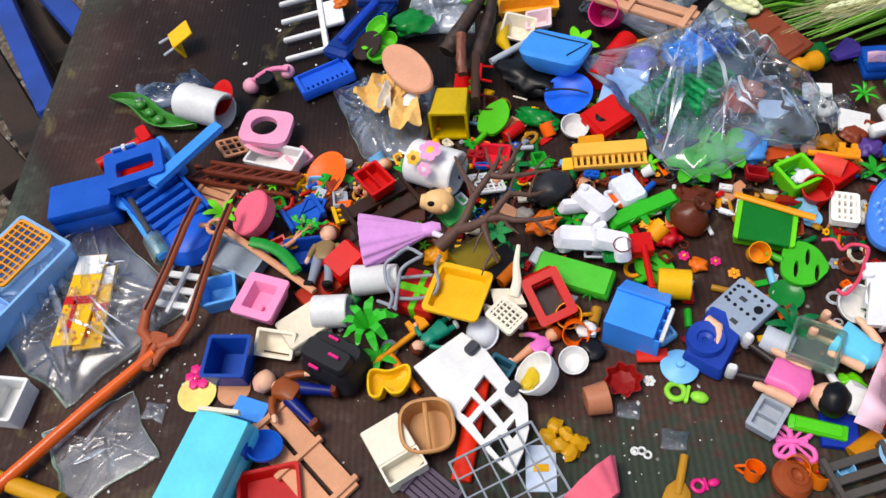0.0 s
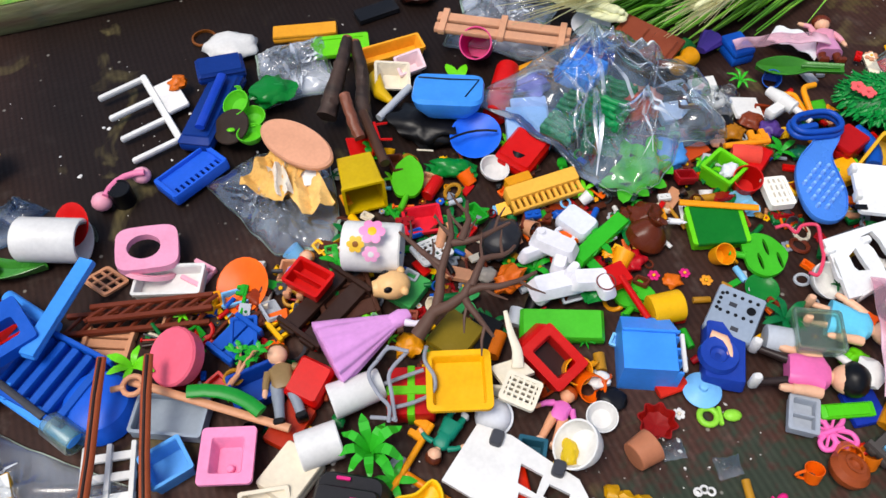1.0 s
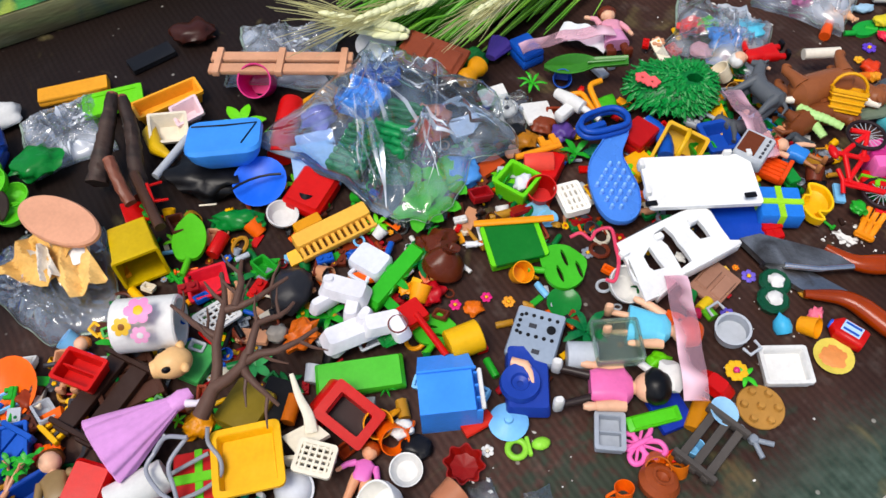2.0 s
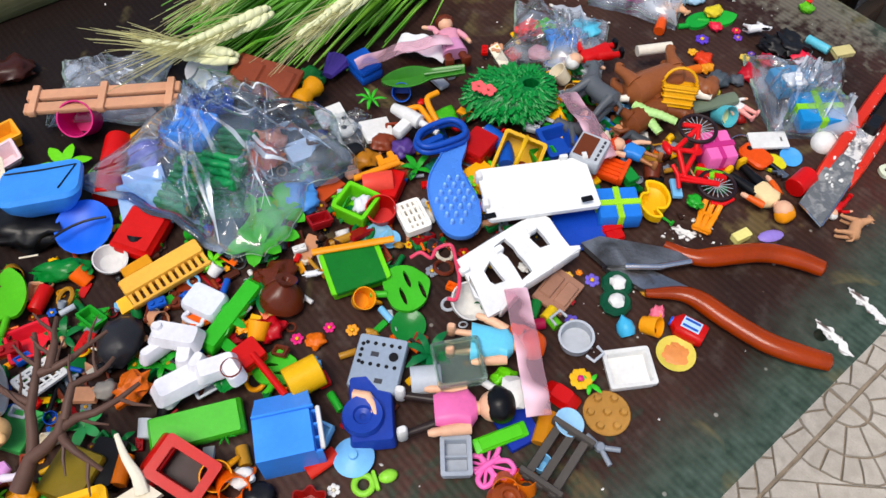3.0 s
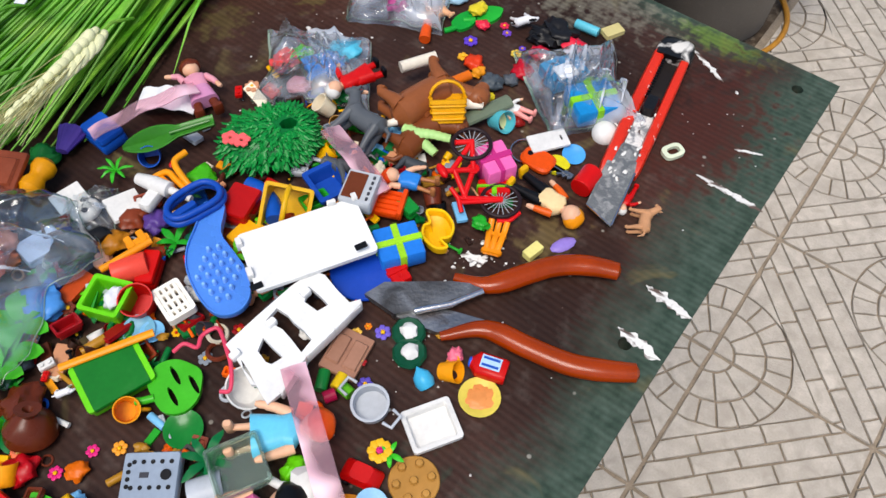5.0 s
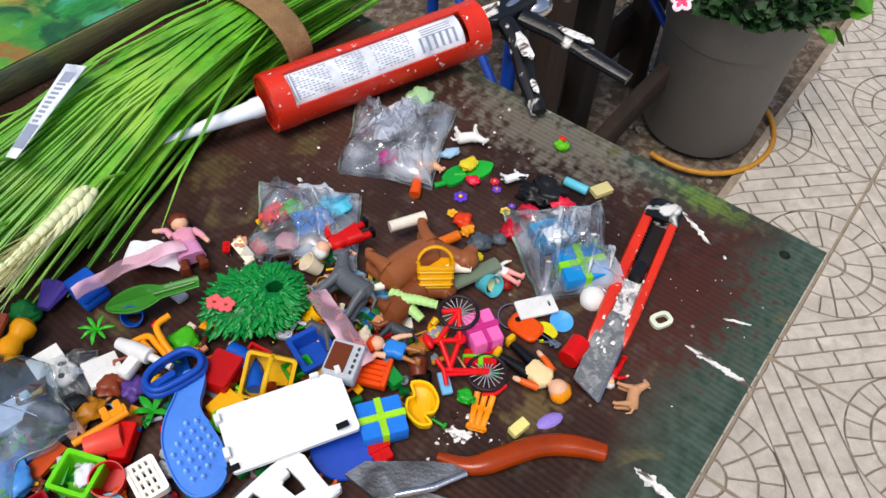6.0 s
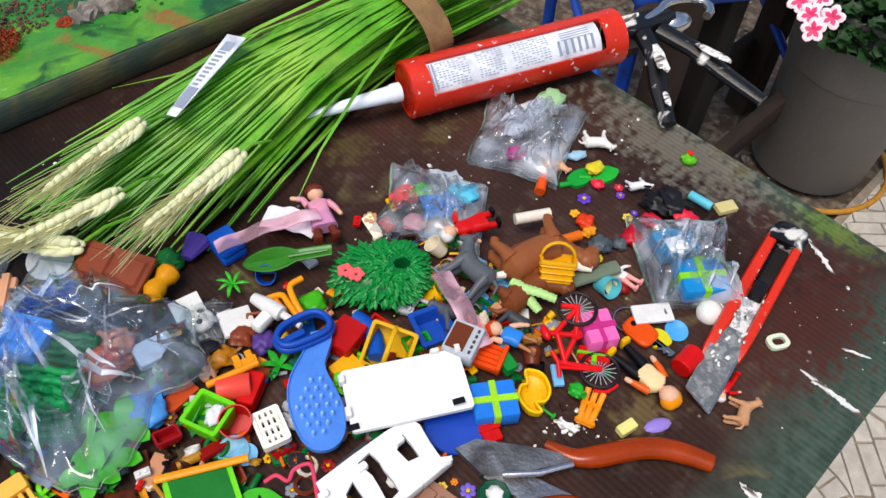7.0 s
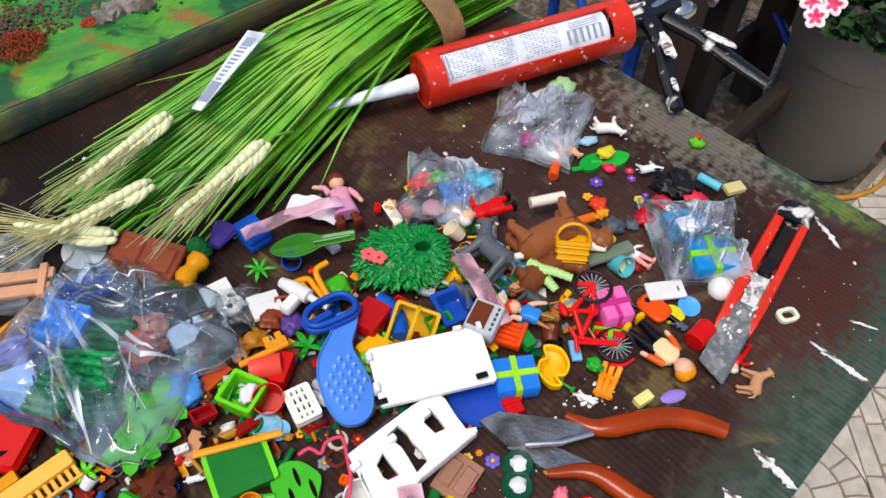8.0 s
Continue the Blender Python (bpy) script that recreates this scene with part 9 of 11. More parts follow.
scoop_spoon(-0.1226, 0.1202, 0.012, 3.5, 0.0662)
vessel(-0.1403, 0.1223, 0, 0, 0.020, CUP, BLUE, "blue_cup", "blue toy cup", "cup", (45, 0))
palm(-0.1641, 0.1080, 0.003, 8.2, 0.0260, P("3fb02c"), "green pointed toy grass", 7, 0.22, seed=51)
def skull_pack():
    film_bag(-0.1829, 0.0735, 0.002, -0.6, 0.0420, 0.040, 0.018, "clear blister with a white toy in it", 41, THINFILM, "clear_blister", fine=44, creases=14)
    t = base("white_mask", -0.1830, 0.0740, 0.004, 20, "white toy mask with two dark eye holes in the blister", "toy mask")
    bm = BM()
    ball(bm, 0.0105, (0, 0, 0.006), (1.0, 0.86, 0.6), 3)
    part("face", bm, P("e4e2dc"), t)
    for k in (-1, 1):
        bm = BM()
        ball(bm, 0.0022, (0.001 + 0.001 * k, k * 0.0042, 0.0115), (1, 1, 0.4), 2)
        part("eye", bm, DGREY, t)
    block(-0.1930, 0.0850, 0.010, 30, 0.022, 0.022, 0.004, WHITE, "white_card", "white toy card beside the blister", "toy card", (10, 0))


skull_pack()
block(-0.1573, 0.0725, 0.008, 23.5, 0.0232, 0.028, 0.004, WHITE, "white_card", "white toy card", "toy card", (0, 8))
def toy_plane(x, y, z, yaw, L):
    t = base("toy_drill", x, y, z, yaw, "small white toy drill with a grip", "toy drill")
    bm = BM()
    tube(bm, [(-L * 0.5, 0, 0.008), (-L * 0.2, 0, 0.009), (L * 0.1, 0, 0.009), (L * 0.12, 0, 0.009), (L * 0.5, 0, 0.008)], (0.004, 0.0056, 0.0056, 0.0028, 0.0024), 10)
    part("barrel", bm, WHITE, t)
    bm = BM()
    rbox(bm, L * 0.22, 0.020, 0.008, (-L * 0.1, -0.009, 0.006), bev=0.002)
    part("grip", bm, WHITE, t)
toy_plane(-0.1274, 0.0715, 0.014, -36.0, 0.0423)
chunk(-0.1372, 0.0552, 0.004, 13.7, 0.0169, P("5c4488"), "purple_lump", "purple toy piece", "toy piece", 37)
for k, (a_, c_) in enumerate((((-0.1523, 0.0622, 0.002, -29.4, 0.0194), P("7a3c22")), ((-0.1650, 0.0459, 0.002, 11.6, 0.0186), P("b07818")), ((-0.1737, 0.0362, 0.001, -26.4, 0.0139), P("e0a080")), ((-0.2144, 0.1311, 0, 11.2, 0.0221), P("1c6a34")), ((-0.1117, 0.0415, 0.001, 15.8, 0.0149), P("1d6a50")), ((-0.1925, 0.0672, 0, -16.5, 0.0133), P("1a1a1e")))):
    chunk(*a_, c_, "toy_scrap", "small rounded coloured toy piece", "toy piece", 80 + k)
stick(-0.1540, 0.0260, 0.016, 26.6, 0.0358, 0.0024, P("f0a01c"), "toy_key_tool", "orange toy key tool", "toy key", 2)
chunk(-0.188, 0.044, 0.002, 20, 0.034, P("161618"), "black_lump", "black crumpled toy piece", "toy piece", 88, (0.5, 0.34, 0.22), 0.6)
block(-0.195, 0.012, 0.002, 48, 0.040, 0.016, 0.006, P("b8501c"), "rust_plank", "rust-orange toy plank under the bag", "toy plank")
lying(-0.1531, 0.0188, 0.004, 8.4, 0.0219, 0.011, P("e85a48"), "coral_roll", "coral red toy roll", "toy roll", False)
block(-0.1422, 0.0180, 0.002, 73.2, 0.0254, 0.016, 0.016, RED, "red_block", "red toy block", "toy block")
bin_box(-0.167, -0.001, 0.002, -27.5, 0.0255, 0.031, 0.020, LIME, "lime_crate", "lime green toy crate with a white piece in it", "crate", 0.92, 0.0022)
chunk(-0.163, -0.002, 0.010, 60, 0.015, P("e4e6ea"), "white_duck", "white toy piece in the lime crate", "toy piece", 42, (0.5, 0.36, 0.3), 0.3)
grid_panel(-0.1268, -0.0115, 0.01, 24.9, 0.0190, 0.034, P("f3eee2"), 4, 3, "white_waffle", "cream toy crate lid with square holes", "lid", 0.0024, 0.006)
vessel(-0.1492, -0.0034, 0, 0, 0.028, CUP, RED, "red_cup", "red toy cup", "cup", (15, 0))
vessel(-0.1428, -0.0255, 0.004, 0, 0.02, DISH, SKY, "blue_saucer", "light blue toy saucer", "saucer", (0, 0))
vessel(-0.1506, -0.0225, 0.004, 0, 0.026, DISH, P("7ab0c8"), "blue_saucer", "clear blue toy saucer", "saucer", (10, 0))
stick(-0.1665, -0.0380, 0.014, 12.3, 0.0563, 0.0026, P("f0a010"), "orange_beam", "long orange-yellow toy rod", "toy rod", 0, 0.7)
def pad(x, y, z, yaw, L, W):
    t = bin_box(x, y, z, yaw, L, W, 0.012, LIME, "lime_tray", "lime green toy tray with a dark green floor", "tray", 0.97, 0.003, tilt=(4, 0))
    bm = BM()
    rbox(bm, L * 0.88, W * 0.84, 0.004, (0, 0, 0.0086), bev=0.0008)
    part("floor_panel", bm, P("0a6e24"), t)
pad(-0.1650, -0.0520, 0.003, 22.0, 0.0400, 0.0395)
leaf_toy(-0.129, -0.066, 0.006, 22, 0.031, 0.036, P("4cb62c"), "light green slotted toy leaf", 3)
beast(-0.1930, -0.0573, 0.004, 12.1, 0.0147, P("eeeef0"), "small white toy cat", "toy_cat", side=40)
vessel(-0.1604, -0.0734, 0.002, 0, 0.02, CUP, AMBER, "toy_cup", "orange toy cup", "cup", (20, 20), 0.007)
vessel(-0.1271, -0.0925, 0.002, 0, 0.030, DISH, P("1c7a34", 0.2), "green_dish", "dark green translucent toy dish", "dish", (6, 0))
for k, (a_, c_) in enumerate((((-0.1793, -0.0933, 0, 6.1, 0.0086), HOT), ((-0.1996, -0.1020, 0, 15.0, 0.0093), HOT), ((-0.1640, -0.0950, 0, 9.6, 0.0097), P("f0a838")), ((-0.1543, -0.1280, 0, 25.1, 0.0075), P("e8c030")))):
    flower(*a_, c_, "small bright toy flower", YEL)
chunk(-0.1870, -0.1045, 0, 13.6, 0.0124, P("e07814"), "orange_cup", "orange toy fragment", "fragment", 51)
chunk(-0.2167, -0.0972, 0, -50.4, 0.0190, P("b81424"), "red_scrap", "dark red toy fragment", "fragment", 52)
# radio, cupboard and figures
def radio(x, y, z, yaw, L, W):
    t = base("grey_console", x, y, z, yaw, "grey toy switch panel with rows of black dots", "toy panel", tilt=(4, -3))
    bm = BM()
    rbox(bm, L, W, 0.008, (0, 0, 0.005), bev=0.0014)
    part("case", bm, P("94a0ae"), t)
    for k in range(5):
        for q, b in ((0, 0.34), (1, -0.05)):
            bm = BM()
            cyl(bm, 0.0013, 0.0006, (-L * 0.3 + k * 0.0052, W * b, 0.0088), n=10, bev=0.0001)
            part("dot", bm, BLACK, t)
    for k in range(4):
        bm = BM()
        cyl(bm, 0.0013, 0.0006, (-L * 0.38, W * (0.3 - 0.11 * k), 0.0088), n=10, bev=0.0001)
        part("dot", bm, BLACK, t)
    bm = BM()
    cyl(bm, 0.003, 0.0012, (L * 0.28, W * 0.14, 0.0088), n=14, bev=0.0002)
    part("knob", bm, BLACK, t)
    for a, b in ((-0.1, 0.14), (0.1, -0.33)):
        bm = BM()
        rbox(bm, 0.005, 0.003, 0.0006, (a * L, b * W, 0.0092), bev=0.0001)
        part("mark", bm, DGREY, t)
radio(-0.144, -0.124, 0.006, -11.6, 0.0320, 0.036)
palm(-0.1125, -0.1175, 0.010, 10, 0.0330, P("0c6a3c"), "dark green star-shaped toy plant", 7, 0.30, seed=91, rise=0.35)
chrome_pipe("toy_chain", (((-0.127, -0.050, 0.020), (-0.120, -0.047, 0.022), (-0.113, -0.050, 0.020), (-0.110, -0.044, 0.021), (-0.104, -0.041, 0.022), (-0.099, -0.042, 0.022), (-0.096, -0.055, 0.021), (-0.094, -0.068, 0.022), (-0.096, -0.081, 0.020), (-0.102, -0.081, 0.020)),), 0.0013, P("d8506c"), "bent pink plastic toy cord", "toy cord")
vessel(-0.0905, -0.0775, 0.006, 60, 0.034, BOWL, WHITE, "white_shell", "white toy bowl tipped under the white wall panel", "bowl", (25, 0))
def sink(x, y, z, yaw, L, W):
    t = base("blue_stove", x, y, z, yaw, "dark blue toy stove plate with a round burner", "toy stove")
    bm = BM()
    rbox(bm, L, W, 0.012, (0, 0, 0.006), bev=0.002, top=0.94)
    part("plate", bm, P("25459a"), t)
    bm = BM()
    lathe(bm, [(0.002, 0.013), (0.005, 0.014), (0.006, 0.016), (0.012, 0.017), (0.013, 0.0125)], 24, pose(-L * 0.18, -W * 0.12, 0))
    part("burner", bm, P("2a4ca4"), t)
sink(-0.1469, -0.1539, 0.002, 6.1, 0.0280, 0.046)
bm = BM()
tube(bm, [(-0.009, 0, 0.003), (0.0, 0.001, 0.0035), (0.005, -0.003, 0.003), (0.009, -0.009, 0.003)], (0.0034, 0.0034, 0.003, 0.0024), 10)
solo("doll_limb", bm, SKIN, -0.1495, -0.1489, 0.013, -15, "loose skin-coloured doll limb on the stove", "doll part")
doll(-0.0950, -0.1545, 0.003, 5.6, 0.0723, P("ea7cb4"), P("2e2422"), BLACK, label="toy figure in a pink dress with black hair", arm=(6, 8), shoe=WHITE, sleeve=SKIN, slim=True, stride=14, crown=0.0045)
bin_box(-0.0955, -0.1820, 0.004, -87.6, 0.0228, 0.0219, 0.010, P("a4aab2"), "grey_organiser", "grey toy tray with two compartments", "tray", 0.97, 0.002, divider=1)
block(-0.0690, -0.1685, 0.003, 22.1, 0.0345, 0.012, 0.008, P("5cc81c"), "lime_comb", "lime green toy rail", "toy rail", (6, 0), 0.8)
block(-0.0581, -0.1613, 0, 29.1, 0.0219, 0.03, 0.006, P("1c3a9a"), "navy_tile", "navy blue toy tile", "toy tile")
def butterfly(x, y, z, yaw, L, mat):
    """A flat moulded butterfly of four looped wings round a body."""
    t = base("toy_butterfly", x, y, z, yaw, "pink openwork toy butterfly", "toy butterfly")
    for sx, sy, g in ((1, 1, 1.0), (-1, 1, 0.8), (1, -1, 1.0), (-1, -1, 0.8)):
        bm = BM()
        rim = smooth_loop([(0.0, 0.0), (sx * L * 0.02 * g, sy * L * 0.30 * g), (sx * L * 0.22 * g, sy * L * 0.46 * g), (sx * L * 0.44 * g, sy * L * 0.40 * g), (sx * L * 0.44 * g, sy * L * 0.18 * g), (sx * L * 0.22 * g, sy * L * 0.04 * g)], 5)
        tube(bm, [(a, b, 0.0018) for a, b in rim], 0.0017, 8, closed=True)
        tube(bm, [(0, 0, 0.0018), (sx * L * 0.2 * g, sy * L * 0.2 * g, 0.0018), (sx * L * 0.36 * g, sy * L * 0.38 * g, 0.0018)], 0.0010, 6)
        part("wing", bm, mat, t)
    bm = BM()
    tube(bm, [(-L * 0.34, 0, 0.0024), (0, 0, 0.003), (L * 0.34, 0, 0.0024)], (0.0012, 0.0020, 0.0012), 8)
    part("body", bm, mat, t)


butterfly(-0.077, -0.185, 0.002, 35, 0.0270, P("f27cc0"))
for k, (a_, c_) in enumerate((((-0.0652, -0.1920, 0, 26.7, 0.0094), ORANGE), ((-0.0570, -0.1894, 0, 6.9, 0.0083), P("d83018")), ((-0.0445, -0.1616, 0, 19.7, 0.0085), P("c01818")))):
    chunk(*a_, c_, "toy_scrap", "small orange-red toy fragment", "fragment", 55 + k)
doll(-0.0700, -0.1110, 0.006, -3.2, 0.0620, P("74cbe6"), SKIN, P("e0621c"), label="toy figure in a turquoise dress with orange hair", skirt=P("74cbe6"), arm=(14, 30), bare=True, shoe=SKIN, sleeve=SKIN, slim=True, crown=0.0045)
band_strip(-0.0528, -0.1200, 0.026, -82.8, 0.0859, 0.015, PINKFILM, "ribbed strip of pale pink translucent film over the toys")
bin_box(-0.0945, -0.1285, 0.016, 12, 0.0290, 0.036, 0.014, material("pale_green_clear", "dcf4e2", 0.16, var=0.06, clear=0.92, spec=0.5), "clear_box", "cloudy pale green clear toy box", "box", 0.95, 0.0012)
palm(-0.1131, -0.1216, 0.003, 7.1, 0.0278, P("0c6a34"), "dark green toy leaf rosette", 7, 0.4, seed=61)
lying(-0.1143, -0.1345, 0.002, 6.6, 0.0189, 0.012, LGREY, "steel_cup", "grey metallic toy cup on its side", "cup")
chunk(-0.0671, -0.1308, 0.002, 34.8, 0.0175, LIME, "lime_chair", "lime green toy piece", "toy piece", 66, (0.5, 0.3, 0.3), 0.6)
def white_bow(x, y, z, yaw, L):
    bm = BM()
    tube(bm, [(-L * 0.5, L * 0.2, 0.006), (-L * 0.2, 0, 0.008), (L * 0.2, 0.0, 0.006)], 0.0025, 7)
    ball(bm, 0.009, (L * 0.4, 0, 0.007), (1.1, 1.2, 0.6), 2, 0, 0.4, 5)
    solo("white_brush", bm, WHITE, x, y, z, yaw, "white toy brush with a curved handle", "toy brush")
white_bow(-0.0694, -0.1424, 0.01, -8.8, 0.0237)
def cooking_pot(x, y, z, yaw, L):
    t = vessel(x, y, z, yaw, L, ((0, 0), (0.4, 0), (0.44, 0.03), (0.47, 0.4), (0.5, 0.42), (0.43, 0.42), (0.41, 0.06), (0, 0.05)), LGREY, "toy_saucepan", "grey metallic toy saucepan with two handles", "saucepan", (6, 0))
    for s in (-1, 1):
        bm = BM()
        tube(bm, [(s * L * 0.46, -L * 0.16, L * 0.34), (s * L * 0.66, -L * 0.14, L * 0.36), (s * L * 0.66, L * 0.14, L * 0.36), (s * L * 0.46, L * 0.16, L * 0.34)], L * 0.035, 7)
        part("handle", bm, LGREY, t)
cooking_pot(-0.0180, -0.1020, 0.002, -50, 0.030)
bin_box(0.0139, -0.1219, 0, 8.4, 0.0291, 0.032, 0.009, WHITE, "white_tray", "white square toy tray", "tray", 0.96, 0.002)
def pie(x, y, z, L):
    t = vessel(x, y, z, 0, L, DISH, P("d9c860"), "toy_pie", "yellow toy plate with an orange pie", "toy pie")
    bm = BM()
    ball(bm, L * 0.24, (0, 0, L * 0.045), (1, 0.92, 0.12), 3, 0, 0.5, 3)
    part("filling", bm, P("e09a5c"), t)
pie(0.0458, -0.1097, 0, 0.033)
def peg_disc(x, y, z, L):
    t = vessel(x, y, z, 0, L, DISC, P("b58a48"), "peg_disc", "round tan toy board with moulded studs", "toy board")
    for k in range(7):
        bm = BM()
        a = 2 * math.pi * k / 6
        r = L * 0.27 if k < 6 else 0
        lathe(bm, [(0.0028, 0), (0.002, 0.0022), (0.0001, 0.0024)], 8, pose(r * math.cos(a), r * math.sin(a), L * 0.07))
        part("stud", bm, P("b58a48"), t)
peg_disc(-0.0024, -0.1501, 0, 0.038)
def bench_crate(x, y, z, yaw, L, W):
    t = fence(x, y, z, yaw, L, W, P("4d4844", 0.6), "grey_pallet", "dark grey wooden-look toy pallet", "toy pallet", 3, 2, 0.006, rail_w=0.2)
    return t
bench_crate(-0.0363, -0.1819, 0.006, 55.3, 0.0420, 0.034)
stick(-0.0414, -0.1617, 0.001, 71.4, 0.0215, 0.006, P("c88a14"), "amber_bar", "amber toy bar under the pallet", "toy bar", 0, 0.6)
vessel(-0.0282, -0.1608, 0.01, 0, 0.024, DISH, P("a8d4f2"), "blue_dish", "pale blue toy dish", "dish", (0, 15))
vessel(-0.0450, -0.1850, 0.002, 0, 0.014, CUP, SKY, "blue_thimble", "pale blue toy thimble", "cup")
def mini_pliers(x, y, z, yaw, L):
    bm = BM()
    for s in (-1, 1):
        tube(bm, [(-L * 0.5, s * L * 0.08, 0.003), (0, 0, 0.003), (L * 0.5, s * L * 0.28, 0.003)], 0.0017, 6)
    cyl(bm, 0.003, 0.005, (0, 0, 0.0005))
    solo("toy_spanner", bm, GREY, x, y, z, yaw, "small grey plastic toy pliers", "toy pliers")
mini_pliers(-0.0090, -0.1727, 0, -36.9, 0.0210)
def toy_car(x, y, z, yaw, L, mat):
    t = base("toy_car", x, y, z, yaw, "red toy car seat shell", "toy car")
    bm = BM()
    loft(bm, [rrect(L * 0.96, L * 0.5, L * 0.1, 0.002), rrect(L, L * 0.56, L * 0.12, L * 0.16), rrect(L * 0.92, L * 0.5, L * 0.12, L * 0.24), rrect(L * 0.5, L * 0.42, L * 0.1, L * 0.42)])
    part("body", bm, mat, t)
    for a in (-0.3, 0.3):
        for b in (-1, 1):
            bm = BM()
            cyl(bm, L * 0.1, L * 0.06, (a * L, b * L * 0.28, L * 0.1), (90, 0, 0))
            part("wheel", bm, BLACK, t)
toy_car(-0.0303, -0.1412, 0, -36.7, 0.0239, P("c01414"))
flower(-0.0182, -0.1315, 0.008, -15.5, 0.0156, P("f0c028"), "yellow and pink toy flower", HOT, 8)
palm(-0.0132, -0.1342, 0.006, 41.4, 0.0180, P("48c030"), "green toy leaves", 5, 0.35, seed=77)
def twin(x, y, z, yaw, L):
    t = base("green_twin_cup", x, y, z, yaw, "dark green toy planter with two white blooms", "toy planter")
    for k in (-1, 1):
        bm = BM()
        lathe(bm, [(0, 0), (0.009, 0), (0.011, 0.006), (0.0095, 0.008), (0, 0.006)], 10, pose(k * L * 0.25, 0, 0))
        part("cup", bm, P("0f4a34"), t)
        bm = BM()
        ball(bm, 0.0055, (k * L * 0.25, 0, 0.008), (1, 1, 0.6), 2, 0, 0.4, k)
        part("bloom", bm, WHITE, t)
twin(0.0115, -0.0669, 0, 80.7, 0.0281)
for k, (a_, c_) in enumerate((((-0.0029, -0.0544, 0, -32.5, 0.0113), P("7a6ac8")), ((-0.0191, -0.0509, 0, 2.1, 0.0077), P("f0c860")), ((-0.0168, -0.0599, 0, 3.2, 0.0065), P("50b0e0")), ((-0.0195, -0.0872, 0.002, -9.2, 0.0102), P("6a5ab8")), ((0.0606, -0.0644, 0, -22.8, 0.0084), P("e09a20")), ((-0.0111, -0.0479, 0, -14.2, 0.0054), P("e88a20")))):
    flower(*a_, c_, "tiny coloured toy flower", YEL)
door(-0.0273, -0.0652, 0.002, -37.1, 0.0239, 0.03, P("a07a66"), "brown-pink toy door lying flat", tilt=(0, 6))
for k, (a_, c_) in enumerate((((-0.0442, -0.0796, 0, 69.1, 0.0130), P("1a7a3a")), ((-0.0343, -0.0825, 0, 51.6, 0.0100), P("e0c020")), ((-0.0414, -0.0902, 0, 11.1, 0.0076), P("a01848")), ((-0.0313, -0.0889, 0, -53.4, 0.0082), P("6ab82a")))):
    lying(*a_, 0.005, c_, "toy_tin", "small printed toy tin", "toy tin", False)
vessel(0.0168, -0.0961, 0.001, 200, 0.016, ((0, 0), (0.4, 0), (0.5, 0.3), (0.42, 0.7), (0.12, 1.0), (0.0, 1.15)), P("4fb4d8"), "blue_drop", "turquoise drop-shaped toy piece", "toy piece", (60, 0))
vessel(0.0273, -0.0878, 0.001, 60, 0.018, CUP, AMBER, "toy_jug", "orange-yellow toy jug", "cup", (60, 0), 0.007)
chunk(0.0378, -0.0803, 0, 0.6, 0.0093, P("ef7f96"), "pink_bloom", "pink knobbly toy bloom", "toy bloom", 91, (0.5, 0.5, 0.4), 0.6)
def jerrycan(x, y, z, yaw, L):
    """A flat moulded bottle on its side with a neck, a cap and a printed label."""
    t = base("toy_bottle", x, y, z, yaw, "red toy bottle with a blue printed label", "toy bottle")
    bm = BM()
    loft(bm, [rrect(0.014, 0.009, 0.003, 0), rrect(0.015, 0.010, 0.003, L * 0.08), rrect(0.015, 0.010, 0.003, L * 0.7), rrect(0.008, 0.007, 0.003, L * 0.84), rrect(0.006, 0.006, 0.0028, L * 0.88)], True, True, pose(L * 0.5, 0, 0.0055, 0, -90, 0) @ pose(0, 0, 0, 0, 0, 90))
    part("bottle", bm, RED, t)
    bm = BM()
    cyl(bm, 0.0034, 0.004, (-L * 0.42, 0, 0.0055), (0, 90, 0))
    part("cap", bm, P("2f6cd8"), t)
    bm = BM()
    rbox(bm, L * 0.48, 0.0085, 0.0006, (L * 0.1, 0.001, 0.0106), bev=0.0001)
    part("label", bm, P("b8d4f0"), t)
    for k in (-1, 1):
        bm = BM()
        rbox(bm, L * 0.40, 0.0016, 0.0004, (L * 0.1, 0.001 + k * 0.0024, 0.0111), bev=0.0001)
        part("print", bm, P("2a5cb0"), t)


jerrycan(0.0540, -0.0925, 0, -31.8, 0.0260)
stick(0.0278, -0.0583, 0, -27.4, 0.0080, 0.0015, GOLD, "gold_hook", "small brass toy hook", "hook", 1)

